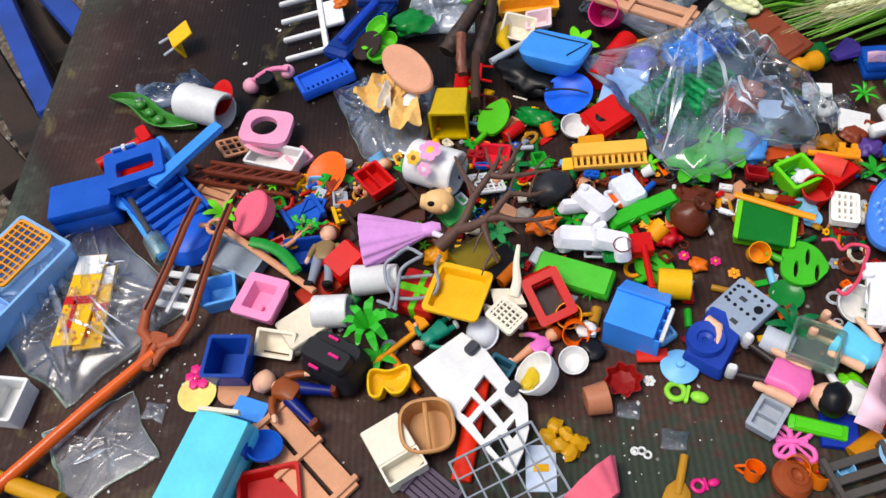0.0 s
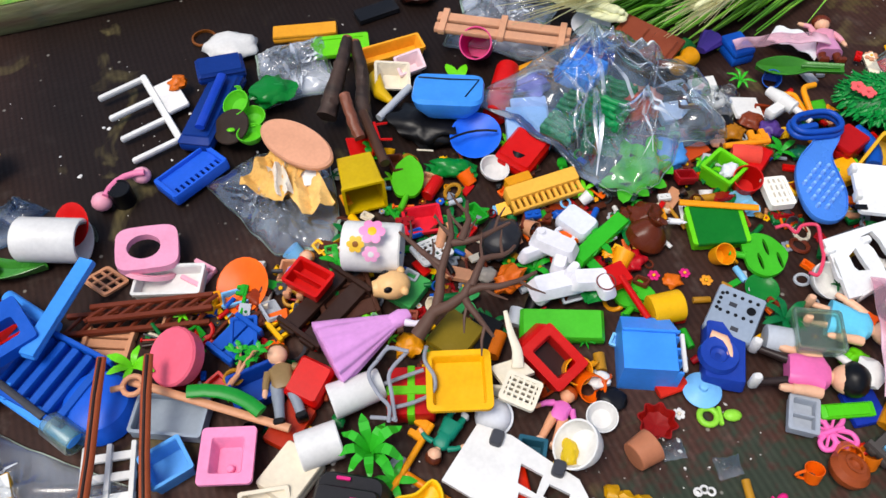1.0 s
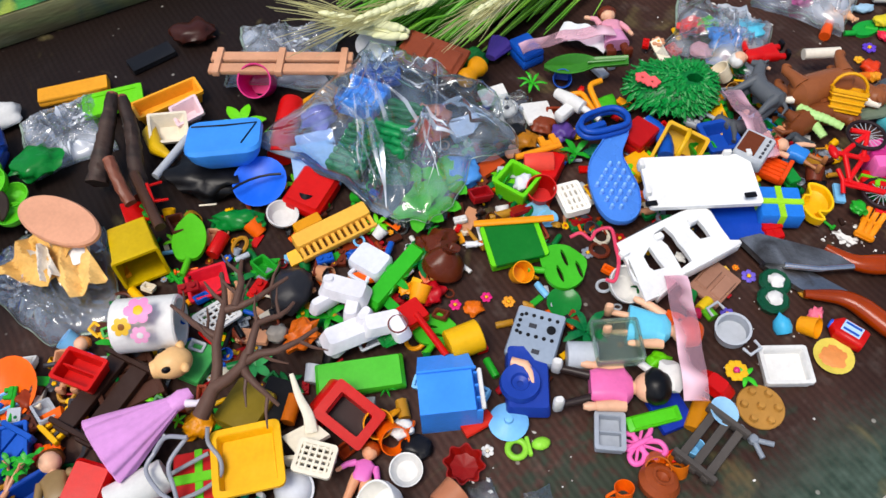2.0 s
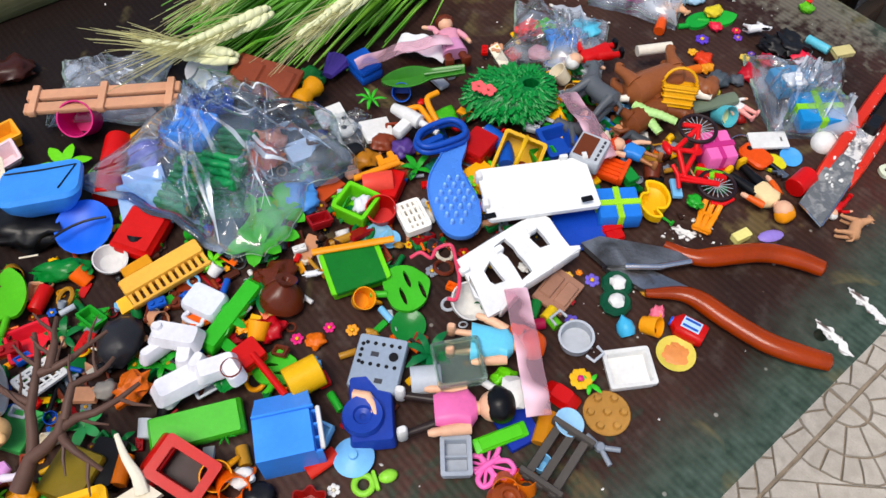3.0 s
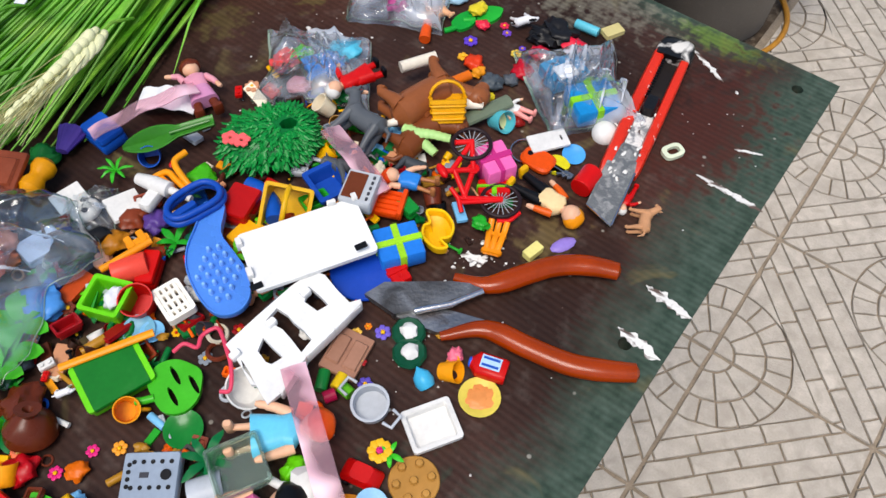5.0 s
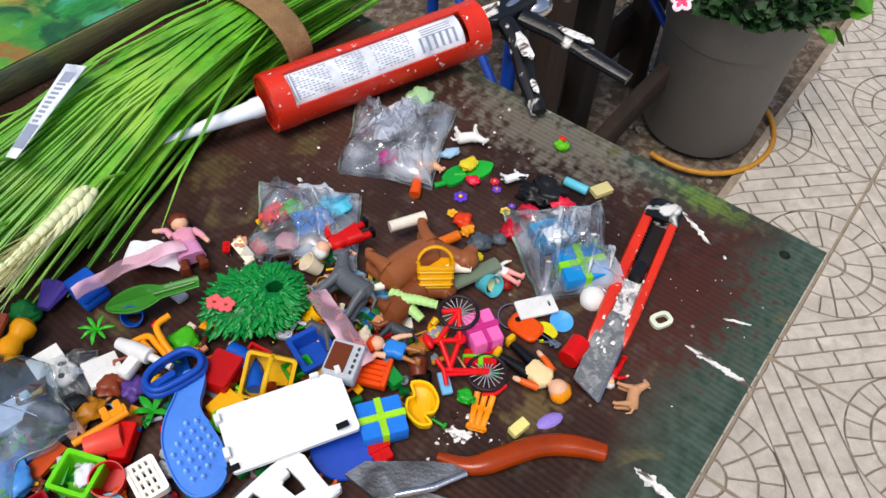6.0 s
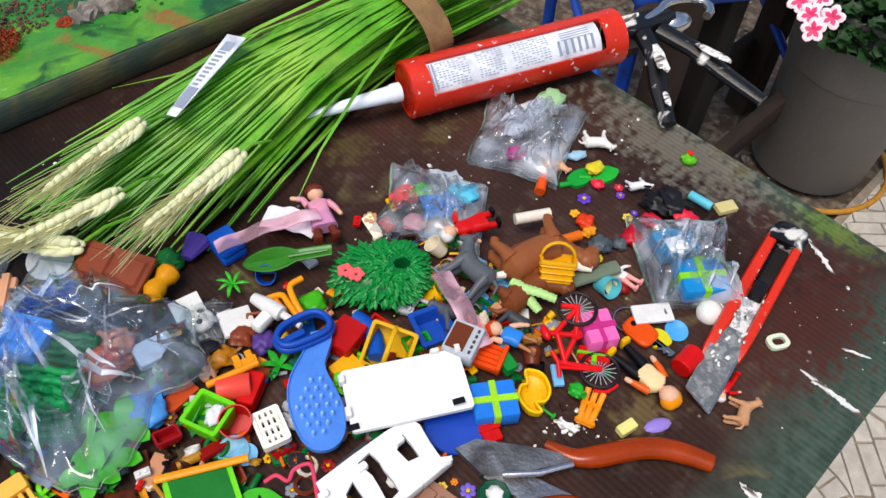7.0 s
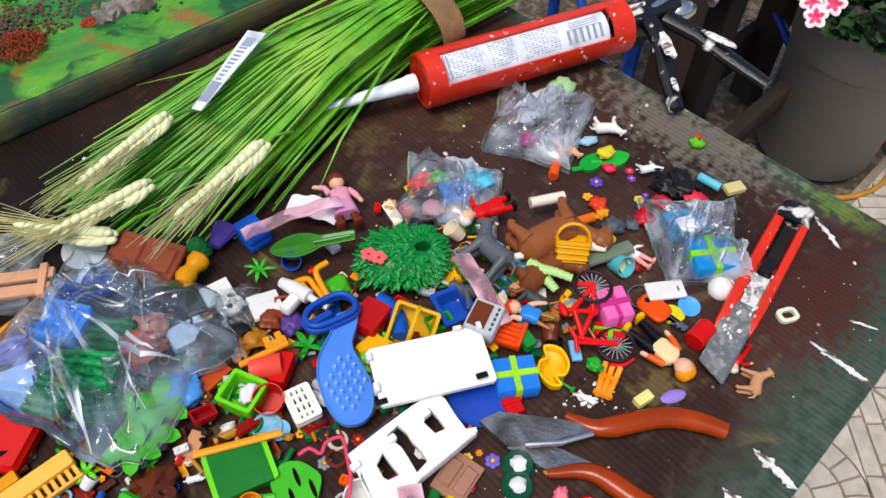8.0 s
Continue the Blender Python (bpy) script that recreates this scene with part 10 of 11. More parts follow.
# ---- blue brush, white tray and panel ----
def foot_brush(x, y, z, yaw):
    """A spoon-shaped sole with a waist, a raised rim and rows of soft studs."""
    t = base("foot_brush", x, y, z, yaw, "blue sole-shaped toy brush with rows of studs", "toy brush", tilt=(0, 5))
    skin = material("blue_soft_plastic", "5a96e6", 0.28, var=0.08, scale=30, bump=0.05, clear=0.1, deep=1.2, spec=0.4)
    out = smooth_loop([(-0.0309, -0.0106), (-0.0155, -0.0188), (0.0013, -0.0212), (0.0238, -0.0159), (0.0366, -0.0069), (0.0376, 0.0061), (0.0283, 0.0148), (0.0102, 0.0152), (-0.0063, 0.0095), (-0.0217, 0.0047), (-0.0423, 0.0104), (-0.0463, -0.0024)], 4)
    bm = BM()
    loft(bm, [[(a * k, b * k, h) for a, b in out] for k, h in ((0.94, 0.0), (0.99, 0.0015), (1.0, 0.005), (0.985, 0.0066), (0.955, 0.0066), (0.94, 0.0048))])
    part("sole", bm, skin, t)
    bm = BM()
    lathe(bm, [(0.0017, 0), (0.0014, 0.0032), (0.0011, 0.0046), (0.0005, 0.0052), (0.0001, 0.0053)], 8)
    stud = mesh_of("stud", bm, material("pale_blue_stud", "86b8f4", 0.3, var=0.06, spec=0.4))
    for i in range(7):
        for j in range(5 if i % 2 else 4):
            a, b = -0.010 + 0.0060 * i, (j - (2 if i % 2 else 1.5)) * 0.0064 - 0.002
            if ((a - 0.008) / 0.021) ** 2 + ((b + 0.002) / 0.0150) ** 2 > 1:
                continue
            ob = new("stud", stud)
            ob.parent = t
            ob.matrix_basis = pose(a, b, 0.0048)


foot_brush(-0.096, 0.008, 0.014, -85.5)
def buckle(x, y, z, rim):
    t = base("blue_clip", x, y, z, 0, "dark blue moulded toy buckle", "toy buckle")
    for h, k, r in ((0.0, 1.0, 0.0026), (0.005, 0.94, 0.0022)):
        bm = BM()
        tube(bm, [(a * k, b * k, h) for a, b in smooth_loop(rim, 5)], r, 10, closed=True)
        part("band", bm, P("1a52a8"), t)
    bm = BM()
    rbox(bm, 0.020, 0.006, 0.007, (-0.006, -0.004, 0.001), (0, 0, 30), bev=0.0016)
    part("bar", bm, P("1a52a8"), t)


buckle(-0.109, 0.051, 0.024, [(-0.017, -0.005), (-0.012, 0.006), (0.007, 0.016), (0.018, 0.011), (0.019, 0.001), (0.008, -0.006), (-0.009, -0.012)])
block(-0.0801, 0.0552, 0.004, -34.1, 0.0219, 0.034, 0.018, P("b01414"), "red_block", "dark red toy block", "toy block")
block(-0.0781, 0.0304, 0.002, -50.0, 0.0217, 0.026, 0.012, P("eab010"), "yellow_block", "yellow toy block", "toy block")
chrome_pipe("orange_gantry", (((-0.1390, 0.0860, 0.016), (-0.1260, 0.0870, 0.020), (-0.1200, 0.0790, 0.020), (-0.1130, 0.0690, 0.018)), ((-0.1300, 0.0840, 0.018), (-0.1220, 0.0730, 0.018)), ((-0.1110, 0.0970, 0.026), (-0.1190, 0.0900, 0.026), (-0.1150, 0.0780, 0.024), (-0.1090, 0.0680, 0.020)), ((-0.1090, 0.0680, 0.020), (-0.1010, 0.0700, 0.022), (-0.0930, 0.0680, 0.022))), 0.0023, P("f0a418"), "orange-yellow forked toy frame", "toy frame")
chunk(-0.1046, 0.0853, 0.004, 19.9, 0.0204, P("4fb020"), "lime_lump", "lime green toy piece", "toy piece", 29)
stick(-0.0668, 0.0560, 0.004, -66.1, 0.0369, 0.006, BLUE, "blue_bar", "blue curved toy bar", "toy bar", 0, 1, 0.006)
basket(-0.0491, 0.0525, 0.004, -19.4, 0.0317, 0.04, 0.022, P("e0b414"), "yellow toy basket on its side", "yellow_basket", False, (40, 10))
bin_box(-0.0194, 0.0611, 0.002, 20.7, 0.0255, 0.036, 0.016, P("1f52a8"), "blue_crate", "blue toy crate", "crate", 0.85, 0.003)
def wreath(x, y, z, yaw, L, W):
    """A leafy moulded hedge with a hole through its crown."""
    t = base("green_bush", x, y, z, yaw, "dark green leafy toy bush with a hole and pink flowers", "toy bush")
    rnd = random.Random(18)
    bm = BM()
    rings = []
    n = 36
    for f, h in ((1.0, 0.002), (1.02, 0.008), (0.85, 0.016), (0.55, 0.020), (0.20, 0.019), (0.17, 0.004)):
        rings.append([(L / 2 * f * math.cos(2 * math.pi * i / n) * (1 + 0.07 * math.sin(7 * 2 * math.pi * i / n)) + 0.020 * (1 - f), W / 2 * f * math.sin(2 * math.pi * i / n) * (1 + 0.07 * math.cos(5 * 2 * math.pi * i / n)), h) for i in range(n)])
    loft(bm, rings, True, True)
    part("crown", bm, P("0a6a34"), t)
    bm = BM()
    for _ in range(1100):
        w, f = rnd.uniform(0, 6.28), math.sqrt(rnd.uniform(0.06, 1.05))
        p = Vector((L / 2 * f * math.cos(w) + 0.020 * (1 - f), W / 2 * f * math.sin(w), 0.020 - 0.014 * max(0, f - 0.5) ** 1.3 * 2))
        d = Vector((math.cos(w + rnd.gauss(0, 0.5)), math.sin(w + rnd.gauss(0, 0.5)), -0.3))
        p.z += rnd.uniform(-0.003, 0.001)
        d.z += rnd.uniform(-0.3, 0.5)
        q = rnd.uniform(0.5, 0.85)
        blade(bm, [p, p + d * 0.004 * q + Vector((0, 0, 0.0012)), p + d * 0.008 * q, p + d * 0.011 * q], 0.0036 * q)
    part("leaves", bm, P("0f8a40"), t)["kind"] = "stuff"
    for a, b in ((-0.40, -0.12), (-0.28, -0.2)):
        bm = BM()
        for k in range(5):
            g = 2 * math.pi * k / 5
            ball(bm, 0.0032, (a * L + 0.0036 * math.cos(g), b * W + 0.0036 * math.sin(g), 0.022), (1, 1, 0.5), 1)
        part("flower", bm, P("ee7070"), t)
wreath(-0.0555, 0.1065, 0.008, 1.8, 0.0617, 0.050)
cut_panel(-0.0394, 0.0050, 0.024, 11.6, 0.0796, 0.056, P("e8e8e6"), [], "white_board", "flat white toy table top with small lugs", "toy tabletop", 0.0035, (2, 2),
          [(-0.5, 0.34, 0.004, 0.006), (-0.5, -0.2, 0.004, 0.007), (0.49, 0.46, 0.004, 0.006), (0.3, 0.5, 0.006, 0.003)], WHITE)
for p_ in ((-0.0066, -0.0068, 0.03), (-0.0735, -0.0210, 0.028)):
    block(*p_, 15, 0.008, 0.005, 0.002, BLACK, "black_stopper", "small black peg in the white table top", "peg")
def arched_wall(x, y, z, yaw):
    """A white toy house wall with curved openings, a folded ledge and lugs."""
    t = base("white_facade", x, y, z, yaw, "white toy wall panel with arched openings", "toy wall", tilt=(2, 0))
    skin = P("e8e8e6")
    bm = BM()
    plate(bm, [[(-0.0293, 0.026), (-0.0029, 0.0267), (0.0229, 0.0267), (0.0403, 0.0252), (0.0431, 0.0171), (0.0409, 0.0038), (0.04, -0.0078), (0.0462, -0.0111), (0.0425, -0.0146), (0.0209, -0.0138), (-0.0027, -0.0141), (-0.0282, -0.0204), (-0.0376, -0.0198), (-0.0341, -0.0063), (-0.0322, 0.0084)], [(-0.0026, 0.0204), (0.0072, 0.0219), (0.0085, 0.0136), (0.0075, 0.007), (0.008, -0.0008), (0.0072, -0.0089), (-0.0026, -0.0105), (-0.0008, 0.0006), (0.0, 0.0086)], [(-0.0194, 0.009), (-0.0115, 0.0132), (-0.0121, 0.0038), (-0.0121, -0.0048), (-0.0195, -0.0032), (-0.0208, 0.0002)], [(0.0215, 0.0128), (0.0306, 0.0186), (0.0308, 0.0086), (0.03, 0.0006), (0.0226, 0.0023)], [(-0.0293, 0.0124), (-0.0313, 0.0028), (-0.0341, -0.0063), (-0.0359, -0.0037), (-0.0337, 0.0045)]], 0.0040)
    part("panel", bm, skin, t)
    for p, q in zip([(0.0451, -0.0127), (0.0209, -0.0138), (-0.0027, -0.0141), (-0.0282, -0.0204)], [(0.0209, -0.0138), (-0.0027, -0.0141), (-0.0282, -0.0204)]):
        bm = BM()
        u, v = Vector((*p, 0.002)), Vector((*q, 0.002))
        rbox(bm, (v - u).length, 0.0024, 0.010, (u + v) / 2 - Vector((0, 0, 0.002)), (0, 0, math.degrees(math.atan2(v.y - u.y, v.x - u.x))), bev=0.0006)
        part("ledge", bm, skin, t)
    for k in range(3):
        bm = BM()
        rbox(bm, 0.007, 0.005, 0.006, (-0.030 + 0.028 * k, 0.0165, 0.004), bev=0.001)
        part("lug", bm, skin, t)


arched_wall(-0.057, -0.057, 0.018, 35.7)
vessel(-0.0083, -0.0108, 0.006, 0, 0.054, DISC, P("124cae"), "blue_disc", "dark blue round toy disc", "disc", (8, 0))
gift(0.0181, 0.0002, 0.004, 4.7, 0.0300, 0.034, 0.018, P("2f86dc"), P("a4d832"), label="blue toy gift box with a lime ribbon")
gift(0.0137, -0.0164, 0, 17.1, 0.0129, 0.024, 0.012, P("c41414"), P("c41414"), "red_box", "small red toy box")
moulded_hat(0.045, 0.007, 0.002, [(-0.003, 0.017), (0.008, 0.014), (0.012, 0.002), (0.008, -0.007), (0.001, -0.008), (0.004, -0.015), (-0.004, -0.014), (-0.01, -0.004), (-0.008, 0.005), (-0.003, 0.007)])
def toy_microwave(x, y, z, yaw, L, W):
    t = base("toy_calculator", x, y, z, yaw, "grey toy microwave front with a row of buttons", "toy microwave")
    bm = BM()
    rbox(bm, L, W, 0.012, (0, 0, 0.006), bev=0.0012)
    part("case", bm, P("b4b8bc"), t)
    bm = BM()
    rbox(bm, L * 0.58, W * 0.8, 0.001, (-L * 0.14, 0, 0.0123), bev=0.0003)
    part("window", bm, P("6a3a22", 0.2), t)
    for k in range(5):
        bm = BM()
        rbox(bm, L * 0.08, W * 0.1, 0.001, (L * 0.34, W * (0.34 - 0.17 * k), 0.0123), bev=0.0003)
        part("button", bm, DGREY, t)
toy_microwave(0.0000, 0.0400, 0.018, -28, 0.0225, 0.026)
fence(0.0183, 0.0367, 0.006, -26.2, 0.0216, 0.026, P("e85a14"), "orange_shutter", "orange ribbed toy shutter", "toy shutter", 5, 2, 0.006, rail_w=0.17)
block(0.0305, 0.0324, 0.002, 27.0, 0.0100, 0.02, 0.012, P("1c8a3c"), "green_block", "green toy block", "toy block")
doll(0.0344, 0.0485, 0.010, 149.7, 0.0400, P("3a8ed8"), P("b07a50"), P("d8521c"), label="toy figure in a striped blue shirt with red hair", arm=(40, 165), sleeve=SKIN, slim=True, crown=0.001)
band_strip(0.0004, 0.0686, 0.022, -67.4, 0.0686, 0.014, PINKFILM, "strip of pale pink translucent film over the toys")
beast(-0.0032, 0.0744, 0.004, -167.5, 0.0380, P("4e5256"), "dark grey toy wolf on its side", "toy_wolf", side=82)
beast(0.0123, 0.1031, 0.01, 127.8, 0.0524, P("585c60"), "grey toy donkey on its side", "toy_donkey", side=70)
beast(0.0403, 0.0667, 0.004, 138.5, 0.0327, P("3e4246"), "dark grey toy goat on its side", "toy_goat", side=86)
beast(0.0617, 0.1166, 0.006, 25.9, 0.0862, P("8a5634"), "brown toy horse on its side with a white mane", "toy_horse", "toy horse", P("ece4d4"), side=92, legs=0.6, thin=1.0, head=1.3)
beast(0.0517, 0.0900, 0.002, 36.2, 0.0666, P("7a4828"), "brown toy horse lying under the basket", "toy_horse", "toy horse", side=88, thin=0.98, legs=0.62, head=1.2)
stick(0.0628, 0.1534, 0.016, 10.9, 0.0287, 0.0045, P("ece4d4"), "white_horn", "cream horn-shaped toy piece", "toy horn", 0)
basket(0.0727, 0.0960, 0.016, 80, 0.0180, 0.032, 0.021, P("eab010"), "yellow woven toy basket with a handle", tilt=(0, 32))
stick(0.0819, 0.1349, 0.008, 17.0, 0.0375, 0.004, P("e07a18"), "orange_carrot", "orange toy carrot", "toy carrot", 0)
stick(0.0970, 0.1006, 0.008, 17.9, 0.0542, 0.006, P("6f7a68"), "grey_fish", "grey-green toy fish", "toy fish", 0, 0.6)
doll(0.1266, 0.1046, 0.002, 137.9, 0.0300, WHITE, P("f0a8a0"), WHITE, label="small white and pink toy figure", arm=(70, 60))
def ribbed_sleeve(runs, mat, label):
    """Soft ribbed tubes that join at one end."""
    o = Vector(runs[0][0])
    t = base("toy_sleeve", o.x, o.y, 0, 0, label, "toy sleeve")
    for run in runs:
        p = smooth_run([Vector(q) - Vector((o.x, o.y, 0)) for q in run], 12)
        bm = BM()
        tube(bm, p, [0.0042 * (1 + 0.10 * (i % 4 < 2)) * (1 - 0.25 * i / len(p)) for i in range(len(p))], 12, flat=0.75)
        part("sleeve", bm, mat, t)


ribbed_sleeve((((0.0410, 0.0940, 0.018), (0.0480, 0.0860, 0.020), (0.0580, 0.0820, 0.020), (0.0700, 0.0770, 0.018)), ((0.0480, 0.0870, 0.016), (0.0530, 0.0780, 0.014), (0.0580, 0.0710, 0.012))), P("b4d890"), "pale green ribbed toy sleeves lying on the animals")
vessel(0.1094, 0.1019, 0.002, 30, 0.022, CUP, P("66c4d0"), "cyan_cup", "turquoise toy cup", "cup", (60, 0))
vessel(0.0597, 0.1248, 0.014, 30, 0.012, CUP, SKY, "cyan_cup", "tiny light blue toy cup", "cup", (40, 0))
vessel(0.1177, 0.0988, 0.002, 30, 0.018, DISH, P("e8e0a8"), "yellow_saucer", "pale yellow toy saucer", "saucer", (50, 0))
bike(0.0875, 0.0425, 0.002, -75, 0.0787, P("d8141c"), "red toy bicycle with thin dark tyres on its side")

gift(0.0961, 0.0505, 0.006, 9.7, 0.0218, 0.034, 0.022, P("ee78b8"), P("c23a86"), label="pink toy gift box with a magenta ribbon")
gift(0.0917, 0.0350, 0.002, -11.5, 0.0224, 0.016, 0.012, P("c81818"), P("7ac828"), label="red toy gift box with a green ribbon")
doll(0.1260, 0.0175, 0.001, -54.1, 0.0580, P("f0d8a8"), BLACK, P("f0a012"), label="toy figure in a cream vest with a yellow cap", arm=(24, 20), shoe=P("e8b818"), sleeve=P("e06a1c"))
def deck_chair(x, y, z, yaw, L):
    """A small moulded deck chair on its back: a shell with three slats and two feet."""
    t = base("toy_chair", x, y, z, yaw, "small orange toy deck chair", "toy chair")
    for k in (-1, 0, 1):
        bm = BM()
        tube(bm, smooth_run([(-L * 0.5, k * L * 0.13, 0.002), (-L * 0.1, k * L * 0.17, 0.005), (L * 0.2, k * L * 0.19, 0.004), (L * 0.5, k * L * 0.21, 0.007)], 5), 0.0021, 8, flat=0.6)
        part("slat", bm, P("f09a18"), t)
    for a in (-0.42, 0.12):
        bm = BM()
        rbox(bm, 0.0035, L * 0.56, 0.004, (L * a, 0, 0.003), bev=0.001)
        part("crossbar", bm, P("f09a18"), t)


deck_chair(0.0830, -0.0030, 0.001, 62, 0.0255)
def key_ring(x, y, z, yaw, L):
    t = base("key", x, y, z, yaw, "orange-headed metal key on a ring with a white tag", "key")
    bm = BM()
    cuts = [(0.0, 0.0042), (0.5, 0.0042), (0.5, 0.0), (0.46, -0.002), (0.42, 0.0004), (0.38, -0.0026), (0.33, -0.0006), (0.28, -0.003), (0.22, -0.001), (0.17, -0.0034), (0.10, -0.0042), (0.0, -0.0042)]
    plate(bm, [[(a * L, b) for a, b in cuts]], 0.002, pose(0, 0, 0.003))
    rbox(bm, L * 0.42, 0.0012, 0.0006, (L * 0.24, 0.0016, 0.0052), bev=0.0002)
    part("blade", bm, STEEL, t)
    bm = BM()
    loft(bm, [[(p[0] - L * 0.14, p[1], h) for p in rrect(a, b, 0.006, 0)] for a, b, h in ((0.022, 0.015, 0.0016), (0.025, 0.018, 0.003), (0.025, 0.018, 0.0055), (0.022, 0.015, 0.007))])
    part("head", bm, P("e8600c"), t)
    bm = BM()
    cyl(bm, 0.0022, 0.0006, (-L * 0.30, 0.0, 0.0068), n=12, bev=0.0001)
    part("eyelet", bm, BLACK, t)
    bm = BM()
    tube(bm, arc(0.011, 0, 345, 20, (-L * 0.42, 0.002, 0.003)), 0.0007, 6, closed=True)
    part("ring", bm, CHROME, t)


key_ring(0.1342, 0.0512, 0, -50.6, 0.0434)
cut_panel(0.1415, 0.0690, 0.006, 3.9, 0.0291, 0.020, WHITE, [hole(0.34, 0.02, 0.03, 0.16, 8, 6)], "white_tag", "white key tag with a slot", "tag", 0.002)
leaf_toy(0.1430, 0.0491, 0.002, -23.8, 0.0168, 0.016, P("d8d028"), "yellow and green toy scrap")
vessel(0.1575, 0.0567, 0.001, 0, 0.022, DISH, P("58a8e0"), "blue_saucer", "blue toy saucer", "saucer", (8, 0))
lying(0.1573, 0.0286, 0, 41.7, 0.0183, 0.010, P("c81414"), "red_boot", "red toy boot", "toy boot", True)
helmet(0.1863, 0.0715, 0.001, 0, 0.026, WHITE, "white toy helmet")
doll(0.1804, 0.0095, 0.001, -127.3, 0.0273, P("c81414"), P("c81414"), WHITE, label="small red and white toy figure by the cutter", arm=(60, 60))
beast(0.1858, -0.0120, 0, 60, 0.0280, P("c89a74"), "small tan toy dog on its side", "toy_dog", side=70)
block(0.1054, -0.0176, 0, 28.8, 0.0140, 0.010, 0.008, P("e4dc90"), "yellow_bone", "pale yellow toy bone", "toy bone")
bm = BM()
ball(bm, 0.010, (0, 0, 0.002), (1, 0.5, 0.2), 2)
solo("lilac_petal", bm, P("9a86cc"), 0.1271, -0.0161, 0, 15, "lilac flat toy petal", "toy petal")
cut_panel(0.2290, 0.0440, 0.001, 12.5, 0.0165, 0.0155, P("dfe6cc"), [hole(0.02, 0.0, 0.30, 0.26, 16, 3)], "green_tag", "pale green rounded toy tag with an opening", "toy tag", 0.003, out=hole(0, 0, 0.5, 0.5, 24, 3.2))
# ---- bags and small animals at the far end ----
film_bag(-0.0133, 0.1785, 0, -17.7, 0.0915, 0.08, 0.026, "crumpled clear bag with small bright toys in it", 21, CLOUDY, fine=90)
for k, (a_, c_) in enumerate((((-0.0358, 0.1900, 0.003, 21.3, 0.0233), P("e05858")), ((-0.0215, 0.1917, 0.006, 17.9, 0.0178), P("58b84a")), ((-0.0077, 0.1751, 0.004, 15.0, 0.0296), P("4a98e0")), ((0.0099, 0.1890, 0.004, -21.4, 0.0243), P("60c0d8")), ((-0.0274, 0.1624, 0.002, -15.0, 0.0187), P("d8a0a8")))):
    chunk(*a_, c_, "toy_scrap", "small bright toy piece in the clear bag", "toy piece", 120 + k, (0.5, 0.4, 0.22), 0.6)
doll(0.0120, 0.1435, 0.016, -158.9, 0.0472, P("cc1818"), P("cc1818"), WHITE, label="red and white toy figure with black boots", arm=(80, 60), shoe=BLACK, skirt=P("cc1818"))
film_bag(0.1811, 0.1148, 0, -2.7, 0.0822, 0.095, 0.03, "crumpled clear bag holding blue toy gifts", 23, CLOUDY, fine=90)
gift(0.1830, 0.0950, 0.004, 3.2, 0.0343, 0.040, 0.018, P("1f8cc4"), P("8ac832"), label="blue toy gift box with a green ribbon in the bag")
gift(0.1720, 0.1300, 0.004, 13.2, 0.0314, 0.032, 0.014, P("2a9cc8"), P("2488b4"), label="turquoise toy gift box with a white label in the bag")
block(0.171, 0.125, 0.0160, 13.2, 0.016, 0.018, 0.002, P("f0f2f4"), "white_label", "white label on the turquoise gift box", "label")
film_bag(0.0709, 0.2554, 0, -20.8, 0.0904, 0.10, 0.032, "crumpled clear bag with pink and white toys", 24, CLOUDY, fine=90)
chunk(0.0748, 0.2733, 0.003, 52.2, 0.0537, P("e8eaf0"), "white_scrap", "white toy piece in the clear bag", "toy piece", 131, (0.5, 0.24, 0.16), 0.4)
chunk(0.0617, 0.2369, 0.002, 22.4, 0.0165, P("c83a90"), "pink_scrap", "magenta toy piece in the clear bag", "toy piece", 132)
chunk(0.1011, 0.3000, 0.004, 29.1, 0.0224, P("a8cc9c"), "green_scrap", "pale green toy piece in the clear bag", "toy piece", 133)
beast(0.1333, 0.2464, 0, -1.8, 0.0316, P("eeeae2"), "white toy cow on its side", "toy_cow", side=78)
beast(0.0925, 0.2214, 0, -5.3, 0.0279, P("e0b08a"), "peach toy dog on its side", "toy_dog", side=78)
beast(0.1583, 0.1945, 0, 11.0, 0.0231, P("e8e8e8"), "white and black toy dog", "toy_dog", mane=BLACK, side=60)
chunk(0.1140, 0.2347, 0, 11.4, 0.0171, P("a8c8dc"), "blue_fish", "pale blue toy fish", "toy fish", 141, (0.5, 0.3, 0.2), 0.3)
leaf_toy(0.1138, 0.2107, 0, 34.0, 0.0273, 0.016, P("1c9a3c"), "green toy leaf")
leaf_toy(0.1335, 0.2132, 0, 17.1, 0.0272, 0.018, P("2aa83c"), "green toy leaf")
chunk(0.1257, 0.2160, 0.003, 17.3, 0.0135, P("d8c838"), "yellow_bird", "yellow and white toy bird", "toy bird", 142)
chunk(0.1257, 0.2014, 0, -48.0, 0.0111, P("e03050"), "red_bloom", "red and white toy bloom", "toy bloom", 143)
lying(0.0790, 0.2023, 0, 70.5, 0.0206, 0.006, P("e0601c"), "orange_bottle", "orange toy bottle", "bottle", False, 0.8)
chunk(0.1718, 0.1763, 0, -12.1, 0.0249, P("141416"), "black_gear", "black tangled toy wheels", "toy wheels", 144, (0.55, 0.4, 0.2), 0.9)
chunk(0.1826, 0.1774, 0, -70.0, 0.0300, P("18181a"), "black_gear", "black tangled toy wheels", "toy wheels", 145, (0.5, 0.3, 0.22), 0.9)
